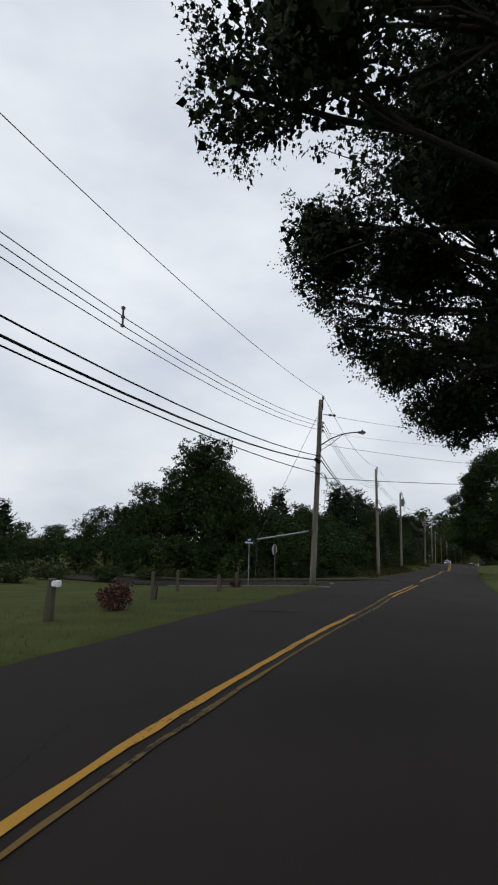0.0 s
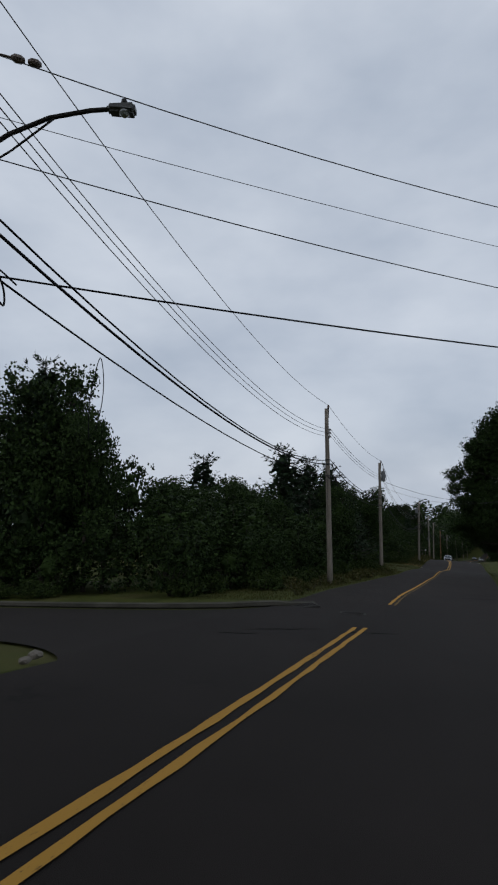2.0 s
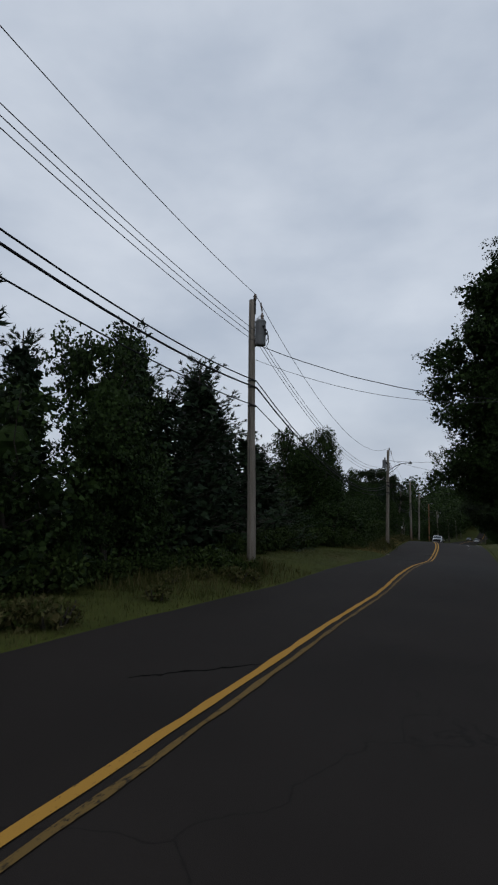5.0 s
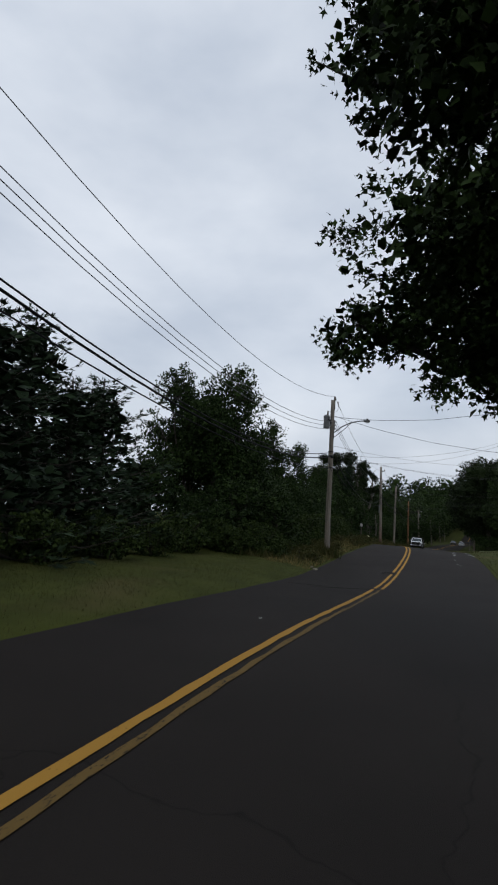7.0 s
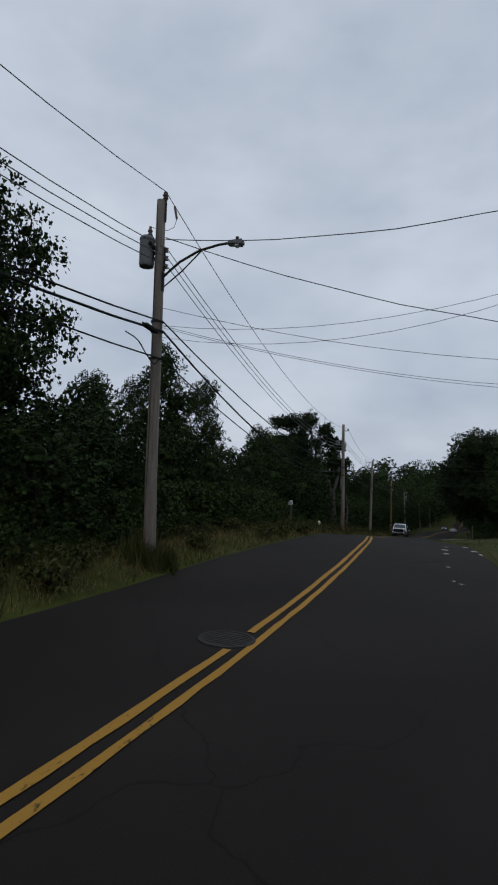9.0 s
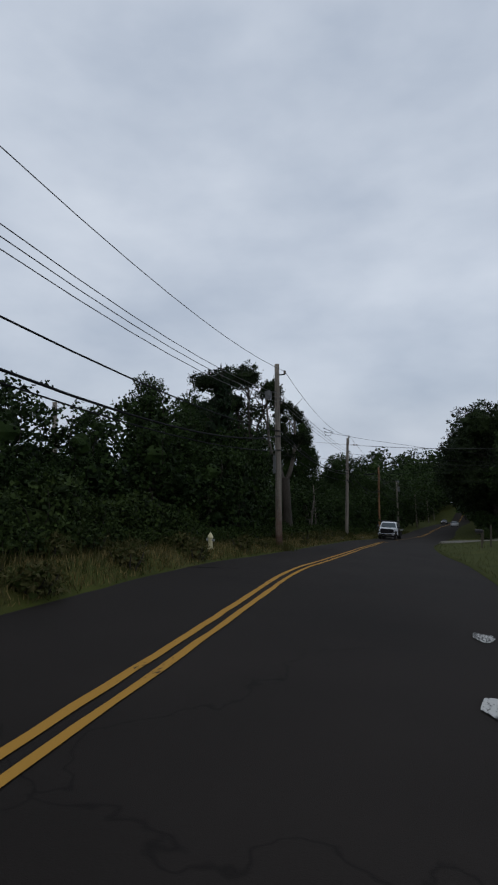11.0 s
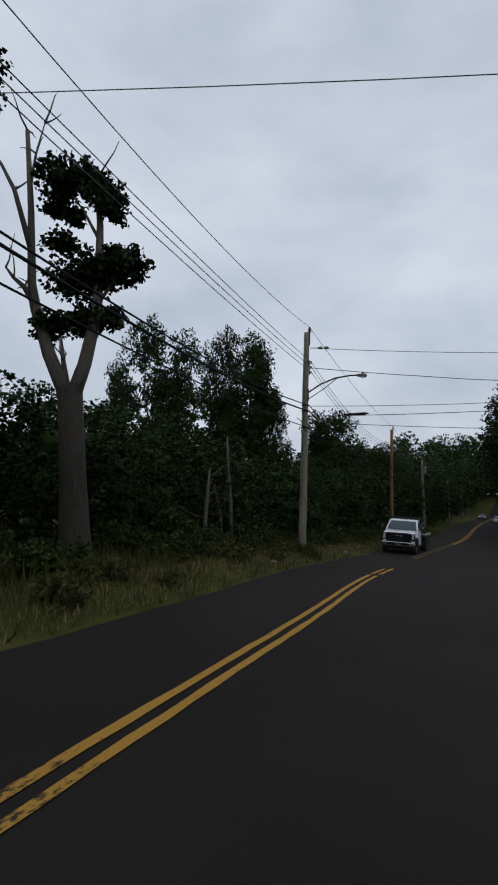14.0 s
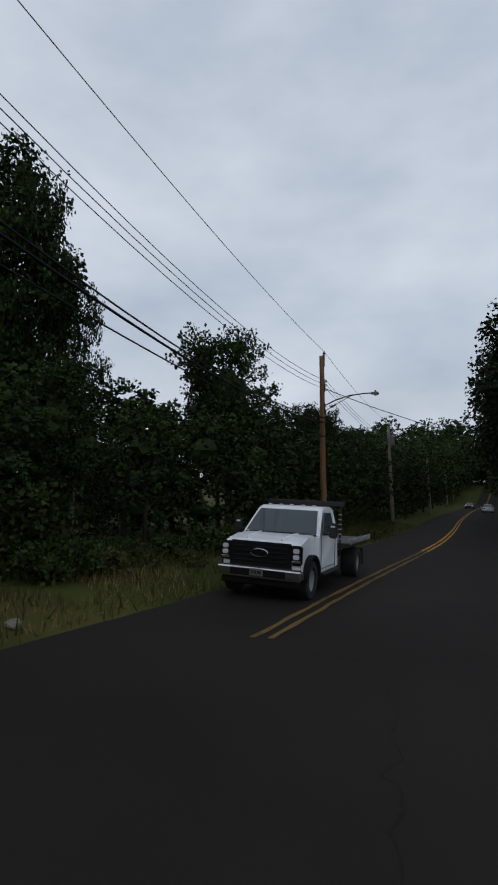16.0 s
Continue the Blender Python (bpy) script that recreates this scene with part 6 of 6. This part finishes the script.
sap = broadleaf("sapling", "small thin sapling on the lawn", 45, 2.4, 0.035, [(0, 0, 1.9, 0.32, 0.3, 0.4), (0.15, 0, 1.4, 0.3, 0.3, 0.3), (-0.1, 0, 2.3, 0.16, 0.16, 0.3)], 46, 12, 0.1, "quad", M_LEAF_SHRUB, 0.16, twigs=12, group="lawn saplings")
place(sap, -8.75, 16.8, 0.8, 0)
place(sap, -8.45, 21.5, 0.5, 80)
for x, y, s, r in ((-24, 24, 0.9, 0), (-24.5, 28, 0.85, 60), (-23, 32, 0.9, 120), (-22, 36, 0.8, 200), (-26, 20, 0.9, 30), (-21.5, 39.5, 0.7, 250), (-28, 16, 0.9, 100), (-19.5, 40.5, 0.65, 20), (-31, 12, 0.9, 10), (-17.5, 41.2, 0.7, 60)):
    place(S_BUSH, x, y, s, r, s * 0.62)


def street_sign():
    x, y = -11.0, 30.6
    t = thing("street_sign", x, y, ground_z(x, y) - 0.05, "blue street name sign on a steel post", "street sign", rz=0)
    h = 7.38 - ground_z(x, y)
    Buf().tube([(0, 0, 0), (0, 0, h)], [0.03, 0.03], 8).put("post", M_STEEL, t)
    s = part("sign_plate", bevel_box(0.62, 0.02, 0.16, (0, 0, h + 0.02), 0.004, 1), M_SIGN_BLUE, t, "blue sign plate")
    for k, (cx, w) in enumerate(((-0.2, 0.1), (-0.06, 0.13), (0.09, 0.1), (0.21, 0.08))):
        Buf().box(cx, -0.014, h + 0.02, w, 0.006, 0.075).put("white_bar", M_WHITE, s)
    s2 = part("sign_plate", bevel_box(0.02, 0.6, 0.16, (0, 0, h + 0.2), 0.004, 1), M_SIGN_BLUE, t, "blue sign plate")
    Buf().box(0.014, 0, h + 0.2, 0.006, 0.4, 0.07).put("white_bar", M_WHITE, s2)


street_sign()


def stop_sign():
    x, y = -9.3, 30.7
    t = thing("stop_sign", x, y, ground_z(x, y) - 0.05, "bare aluminium back of an octagonal stop sign", "road sign", rz=82)
    Buf().box(0, 0.0, 1.2, 0.07, 0.05, 2.4).put("post", M_POST, t, "dark post")
    v, f = [], []
    for yy in (0.03, 0.045):
        for k in range(8):
            a = math.pi / 8 + k * math.pi / 4
            v.append((0.34 * math.cos(a), yy, 2.1 + 0.34 * math.sin(a)))
    f.append(tuple(reversed(range(8))))
    f.append(tuple(range(8, 16)))
    for k in range(8):
        f.append((k, (k + 1) % 8, 8 + (k + 1) % 8, 8 + k))
    link_mesh("sign_plate", v, f, M_SIGN_BACK, t)
    Buf().box(0, -0.03, 2.1, 0.05, 0.012, 0.5).put("bracket", M_IRON, t)


stop_sign()


def mailbox(x, y, h, label, body, rz=0):
    t = thing("mailbox", x, y, ground_z(x, y) - 0.05, label, "mailbox", "roadside mailboxes", rz=rz)
    part("post", bevel_box(0.1, 0.1, h, (0, 0, h / 2), 0.01, 1), M_POST, t)
    part("arm", bevel_box(0.45, 0.09, 0.09, (0.15, 0, h - 0.1), 0.01, 1), M_POST, t)
    b = Buf()
    n = 9
    prof = [(-0.09, 0.0), (0.09, 0.0)] + [(0.09 * math.cos(math.pi * k / n), 0.11 + 0.09 * math.sin(math.pi * k / n)) for k in range(n + 1)]
    k0 = len(prof)
    for xx in (-0.05, 0.43):
        for p in prof:
            b.v.append((xx, p[0], h - 0.04 + p[1]))
    b.f.append(tuple(reversed(range(k0))))
    b.f.append(tuple(range(k0, 2 * k0)))
    for k in range(k0):
        b.f.append((k, (k + 1) % k0, k0 + (k + 1) % k0, k0 + k))
    bx = b.put("box", body, t)
    Buf().box(0.43, 0, h + 0.05, 0.012, 0.16, 0.15).put("door", body, bx)
    Buf().box(0.2, -0.1, h + 0.12, 0.02, 0.012, 0.14).put("flag", M_LEAF_RED, bx)


mailbox(-5.85, 118.6, 1.4, "pale mailbox on a dark wooden post", M_SIGN_BACK, -80)
mailbox(3.9, 150.5, 1.1, "black mailbox on a wooden post", M_BLACK, 180)
lawn_post(4.6, 152.0, 1.5, 0.06, "slim dark post beside the mailbox")
lawn_post(5.0, 163.0, 1.2, 0.05, "slim dark post on the far lawn")


def hydrant():
    x, y = -6.75, 129.4
    t = thing("fire_hydrant", x, y, ground_z(x, y) - 0.03, "pale yellow fire hydrant in the verge grass", "fire hydrant")
    t.matrix_basis = t.matrix_basis @ Matrix.Scale(0.8, 4)
    Buf().lathe([(0.15, 0), (0.15, 0.05), (0.1, 0.07), (0.1, 0.5), (0.13, 0.52), (0.13, 0.56), (0.11, 0.62), (0.06, 0.7), (0.03, 0.72), (0.03, 0.77)], 12).put("barrel", M_HYDRANT, t)
    for a in (-1, 1):
        Buf().tube([(0.08 * a, 0, 0.42), (0.19 * a, 0, 0.42)], [0.055, 0.06], 8).put("cap", M_STEEL, t)


hydrant()


def stone(x, y, r, seed):
    bm = bmesh.new()
    bmesh.ops.create_icosphere(bm, subdivisions=2, radius=r)
    for v in bm.verts:
        v.co *= 1 + 0.25 * noise.noise(v.co * (2.2 / r) + Vector((seed, 0, 0)))
        v.co.z *= 0.6
    ob = part("stone", bm, M_STONE, None)
    ob.location = (x, y, ground_z(x, y) + r * 0.2)
    tagged(ob, "pale grey field stone in the verge grass", "stone", "verge stones")


for i, c in enumerate(((-4.95, 98.8, 0.12), (-5.2, 99.2, 0.1), (-6.8, 134.9, 0.14), (-6.7, 156.9, 0.1), (-6.0, 165.3, 0.12), (-5.4, 29.2, 0.12), (-5.2, 28.8, 0.09), (-6.1, 72.9, 0.1))):
    stone(*c, seed=i)


# ---- vehicles ----
def prism(profile, x0, x1, inset=0.0, cut=None):
    """A body from a side outline of (y, z), from x0 to x1; upper points may lean in."""
    bm = bmesh.new()
    rings = []
    for x, s in ((x0, 1), (x1, -1)):
        ring = []
        for y, z in profile:
            lean = inset * max(0, z - (cut or 1e9))
            ring.append(bm.verts.new((x + s * lean, y, z)))
        rings.append(ring)
    n = len(profile)
    bm.faces.new(rings[0])
    bm.faces.new(list(reversed(rings[1])))
    for k in range(n):
        bm.faces.new((rings[0][k], rings[1][k], rings[1][(k + 1) % n], rings[0][(k + 1) % n]))
    return bm


def wheel(parent, x, y, r, w, name="wheel", hub=M_STEEL):
    t = Buf()
    n = 24
    prof = [(r * 0.62, -w / 2), (r * 0.93, -w / 2), (r, -w / 2 + 0.03), (r, w / 2 - 0.03), (r * 0.93, w / 2), (r * 0.62, w / 2)]
    b = len(t.v)
    for pr, px in prof:
        for k in range(n):
            a = 2 * math.pi * k / n
            t.v.append((x + px, y + pr * math.cos(a), r + pr * math.sin(a)))
    m = len(prof)
    for i in range(m):
        for k in range(n):
            a, c = b + i * n + k, b + i * n + (k + 1) % n
            j = ((i + 1) % m - i) * n
            t.f.append((a, c, c + j, a + j))
    wh = t.put(name, M_TYRE, parent)
    h = Buf()
    sgn = 1 if x > 0 else -1
    for k in range(n):
        a = 2 * math.pi * k / n
        h.v.append((x + sgn * (w / 2 - 0.04), y + r * 0.62 * math.cos(a), r + r * 0.62 * math.sin(a)))
    for k in range(n):
        a = 2 * math.pi * k / n
        h.v.append((x + sgn * (w / 2 - 0.08), y + r * 0.25 * math.cos(a), r + r * 0.25 * math.sin(a)))
    for k in range(n):
        h.f.append((k, (k + 1) % n, n + (k + 1) % n, n + k))
    h.f.append(tuple(n + k for k in range(n)))
    h.put("rim", hub, wh)
    return wh


def flatbed_truck(x, y, rz, size=1.0):
    """White flatbed pickup; its front looks to -y before the turn."""
    slope = math.degrees(math.atan(road_z(y + 1) - road_z(y - 1)) / 2 * 1.0)
    t = thing("flatbed_truck", x, y, road_z(y) + 0.0, "white flatbed work truck with black grille and chrome bumper", "truck", rz=rz)
    t.matrix_basis = t.matrix_basis @ pose(0, 0, 0, math.degrees(math.atan(road_z(y + 0.5) - road_z(y - 0.5)))) @ Matrix.Scale(size, 4)
    # nose and hood
    hood = prism([(-0.02, 0.62), (-0.06, 0.9), (-0.05, 1.16), (0.08, 1.27), (0.6, 1.345), (1.22, 1.385), (1.22, 0.62)], -0.93, 0.93, 0.22, 1.1)
    bmesh.ops.bevel(hood, geom=hood.edges[:], offset=0.035, segments=2, affect="EDGES")
    body = part("hood", hood, M_TRUCK_WHITE, t)
    for s in (-1, 1):
        r = Buf()
        r.tube([(s * 0.42, 0.12, 1.285), (s * 0.45, 0.6, 1.352), (s * 0.47, 1.1, 1.39)], [0.03, 0.035, 0.02], 6)
        r.put("hood_ridge", M_TRUCK_WHITE, body)
    cab = prism([(1.15, 0.5), (1.15, 1.36), (1.78, 1.965), (1.95, 2.03), (2.75, 2.05), (2.92, 1.98), (3.0, 1.4), (3.0, 0.5)], -1.0, 1.0, 0.24, 1.34)
    bmesh.ops.bevel(cab, geom=cab.edges[:], offset=0.03, segments=2, affect="EDGES")
    cb = part("cab", cab, M_TRUCK_WHITE, t)
    # windscreen
    v, f = [], []
    for k in range(7):
        w = k / 6
        for i in range(11):
            u = -1 + i / 5
            v.append((u * (0.9 - 0.14 * w), 1.178 + 0.555 * w - 0.1 * (1 - u * u) * (1 - 0.4 * w), 1.412 + 0.535 * w + 0.02 * math.sin(math.pi * w)))
    for k in range(6):
        for i in range(10):
            f.append((k * 11 + i, k * 11 + i + 1, k * 11 + i + 12, k * 11 + i + 11))
    link_mesh("windscreen", v, f, M_GLASS, cb, "dark tinted glass", smooth=True)
    b = Buf()
    for a in (-0.55, 0.25):
        b.tube([(a, 1.16, 1.4), (a + 0.3, 1.2, 1.45), (a + 0.55, 1.22, 1.47)], [0.012] * 3, 5)
    b.put("wipers", M_BLACK, cb)
    Buf().box(0, 1.17, 1.375, 1.8, 0.1, 0.03).put("cowl", M_BLACK, cb)
    for s in (-1, 1):
        q = [(s * 0.985, 1.42, 1.42), (s * 0.985, 2.55, 1.42), (s * 0.875, 2.5, 1.9), (s * 0.88, 1.86, 1.9)]
        q2 = [(a + s * 0.02, b_, c) for a, b_, c in q]
        link_mesh("side_window", q + q2, [(0, 1, 2, 3), (7, 6, 5, 4), (0, 4, 5, 1), (1, 5, 6, 2), (2, 6, 7, 3), (3, 7, 4, 0)], M_GLASS, cb, "dark side glass")
        dr = Buf()
        dr.box(s * 1.004, 1.3, 1.0, 0.012, 0.014, 0.95)
        dr.box(s * 1.004, 2.62, 1.15, 0.012, 0.014, 1.25)
        dr.box(s * 1.004, 1.96, 0.6, 0.012, 1.32, 0.014)
        dr.put("door_seam", M_BLACK, cb)
        part("door_handle", bevel_box(0.03, 0.18, 0.035, (s * 1.02, 2.45, 1.27), 0.008, 1), M_BLACK, cb)
        mi = part("mirror", bevel_box(0.2, 0.1, 0.36, (s * 1.24, 1.45, 1.5), 0.03, 2), M_BLACK, t)
        Buf().tube([(s * 1.0, 1.45, 1.4), (s * 1.16, 1.44, 1.42)], [0.025, 0.025], 6).put("mirror_arm", M_BLACK, mi)
        Buf().box(s * 1.24, 1.395, 1.6, 0.1, 0.012, 0.04).put("marker", M_LENS, mi)
        # headlight, stacked lenses
        hl = part("headlight", bevel_box(0.25, 0.1, 0.42, (s * 0.84, -0.055, 1.0), 0.03, 2), M_TRIM, t)
        for dz, r_ in ((0.1, 0.075), (-0.03, 0.07)):
            part("lens", bevel_box(0.14, 0.03, 0.1, (s * 0.84, -0.115, 1.0 + dz), 0.02, 2), M_LENS, hl)
        part("chrome_bezel", bevel_box(0.2, 0.02, 0.05, (s * 0.84, -0.11, 0.865), 0.008, 1), M_CHROME, hl)
        fl = Buf()
        n = 12
        for xx in (s * 0.92, s * 1.05):
            for k in range(n + 1):
                a = math.pi * k / n
                for rr in (0.47, 0.54):
                    fl.v.append((xx, 0.62 + rr * math.cos(a), 0.44 + rr * math.sin(a)))
        for k in range(n):
            a = 2 * k
            c = 2 * (n + 1)
            fl.f += [(a, a + 1, a + 3, a + 2), (c + a, c + a + 2, c + a + 3, c + a + 1), (a + 1, c + a + 1, c + a + 3, a + 3), (a, a + 2, c + a + 2, c + a)]
        fl.put("fender_flare", M_TRIM, t)
        part("step", bevel_box(0.2, 1.4, 0.06, (s * 0.98, 2.1, 0.46), 0.015, 1), M_BLACK, t)
    # grille, emblem, bumper, plate
    part("grille", bevel_box(1.46, 0.1, 0.56, (0, -0.07, 0.96), 0.03, 2), M_TRIM, t)
    for k in range(4):
        part("grille_bar", bevel_box(1.26, 0.03, 0.035, (0, -0.12, 0.82 + 0.1 * k), 0.01, 1), M_TRIM, t)
    em = Buf()
    pts = [(0.2 * math.cos(2 * math.pi * k / 20), -0.145, 1.0 + 0.085 * math.sin(2 * math.pi * k / 20)) for k in range(21)]
    em.tube(pts, [0.013] * 21, 6)
    em.put("oval_emblem", M_CHROME, t, "plain chrome oval")
    bp = bevel_box(2.04, 0.2, 0.25, (0, -0.14, 0.59), 0.06, 3)
    bm_ = part("bumper", bp, M_CHROME, t, "chrome front bumper")
    part("bumper_cover", bevel_box(1.3, 0.04, 0.15, (0, -0.235, 0.585), 0.015, 1), M_TRIM, bm_)
    part("number_plate", bevel_box(0.31, 0.02, 0.155, (0, -0.275, 0.6), 0.006, 1), M_CONCRETE, bm_)
    for cx, w_ in ((-0.09, 0.05), (-0.02, 0.05), (0.07, 0.09)):
        Buf().box(cx, -0.288, 0.6, w_, 0.004, 0.07).put("bar", M_BLACK, bm_)
    part("air_dam", bevel_box(1.8, 0.16, 0.2, (0, -0.06, 0.4), 0.03, 1), M_TRIM, t)
    for k in range(5):
        part("roof_marker", bevel_box(0.09, 0.05, 0.035, (-0.6 + 0.3 * k, 1.98, 2.06), 0.01, 1), M_LENS, t)
    # frame and flatbed
    for s in (-1, 1):
        part("chassis_rail", bevel_box(0.09, 5.3, 0.2, (s * 0.42, 3.1, 0.6), 0.01, 1), M_BLACK, t)
    bed = part("flatbed", bevel_box(2.4, 3.1, 0.14, (0, 4.75, 1.02), 0.02, 1), M_BLACK, t, "black steel deck")
    part("headboard", bevel_box(2.2, 0.07, 0.14, (0, 3.17, 2.13), 0.015, 1), M_BLACK, bed)
    for k in range(9):
        part("headboard_bar", bevel_box(0.05, 0.05, 1.05, (-1.0 + 0.25 * k, 3.17, 1.6), 0.01, 1), M_BLACK, bed)
    for k in range(6):
        part("headboard_slat", bevel_box(0.1, 0.02, 0.035, (1.0, 3.13, 1.2 + 0.13 * k), 0.004, 1), M_STEEL, bed)
    for s in (-1, 1):
        part("rub_rail", bevel_box(0.04, 3.1, 0.09, (s * 1.22, 4.75, 1.14), 0.01, 1), M_STEEL, bed)
        for k in range(8):
            part("stake_pocket", bevel_box(0.06, 0.08, 0.16, (s * 1.24, 3.4 + 0.4 * k, 1.13), 0.01, 1), M_STEEL, bed)
    part("tool_box", bevel_box(0.5, 0.5, 0.5, (-0.9, 3.3, 0.72), 0.03, 1), M_BLACK, t)
    for s in (-1, 1):
        wheel(t, s * 0.88, 0.62, 0.43, 0.26, "front_wheel")
        wheel(t, s * 0.93, 4.95, 0.43, 0.46, "rear_wheel")
        part("mud_flap", bevel_box(0.5, 0.02, 0.5, (s * 0.93, 5.6, 0.55), 0.005, 1), M_BLACK, t)
    return t


def sedan(x, y, rz, paint, label):
    t = thing("car", x, y, road_z(y) + 0.01 - 0.012 * abs(x - line_x(y)), label, "car", "cars on the road", rz=rz)
    t.matrix_basis = t.matrix_basis @ pose(0, 0, 0, math.degrees(math.atan(road_z(y + 0.5) - road_z(y - 0.5))) * math.cos(radians(rz)))
    b = prism([(0.0, 0.32), (0.0, 0.62), (0.25, 0.74), (1.2, 0.9), (3.9, 0.95), (4.55, 0.9), (4.6, 0.5), (4.5, 0.3)], -0.9, 0.9, 0.2, 0.7)
    bmesh.ops.bevel(b, geom=b.edges[:], offset=0.05, segments=2, affect="EDGES")
    body = part("body", b, paint, t)
    c = prism([(1.15, 0.88), (1.95, 1.4), (3.2, 1.43), (4.1, 0.93)], -0.82, 0.82, 0.4, 0.9)
    bmesh.ops.bevel(c, geom=c.edges[:], offset=0.04, segments=2, affect="EDGES")
    part("glasshouse", c, M_GLASS, t, "dark glass cabin")
    part("roof", bevel_box(1.2, 1.3, 0.05, (0, 2.58, 1.44), 0.02, 2), paint, t)
    for s in (-1, 1):
        part("headlight", bevel_box(0.35, 0.08, 0.12, (s * 0.65, 0.03, 0.64), 0.03, 1), M_LENS, t)
        part("tail_light", bevel_box(0.3, 0.06, 0.14, (s * 0.68, 4.58, 0.74), 0.02, 1), M_LEAF_RED, t)
        part("mirror", bevel_box(0.16, 0.1, 0.11, (s * 0.98, 1.5, 0.95), 0.03, 1), paint, t)
        wheel(t, s * 0.8, 0.85, 0.32, 0.2)
        wheel(t, s * 0.8, 3.65, 0.32, 0.2)
    part("bumper", bevel_box(1.6, 0.12, 0.2, (0, 0.0, 0.42), 0.05, 2), M_BLACK, t)
    part("grille", bevel_box(0.8, 0.03, 0.14, (0, -0.02, 0.6), 0.01, 1), M_BLACK, t)
    return t


flatbed_truck(-3.98, 169.6, -2, 0.92)
sedan(line_x(262) + 2.4, 262.0, 180, M_TRUCK_WHITE, "white car driving away down the road")
sedan(line_x(282) - 1.6, 282.0, -6, M_CAR_DARK, "dark car coming up the road")
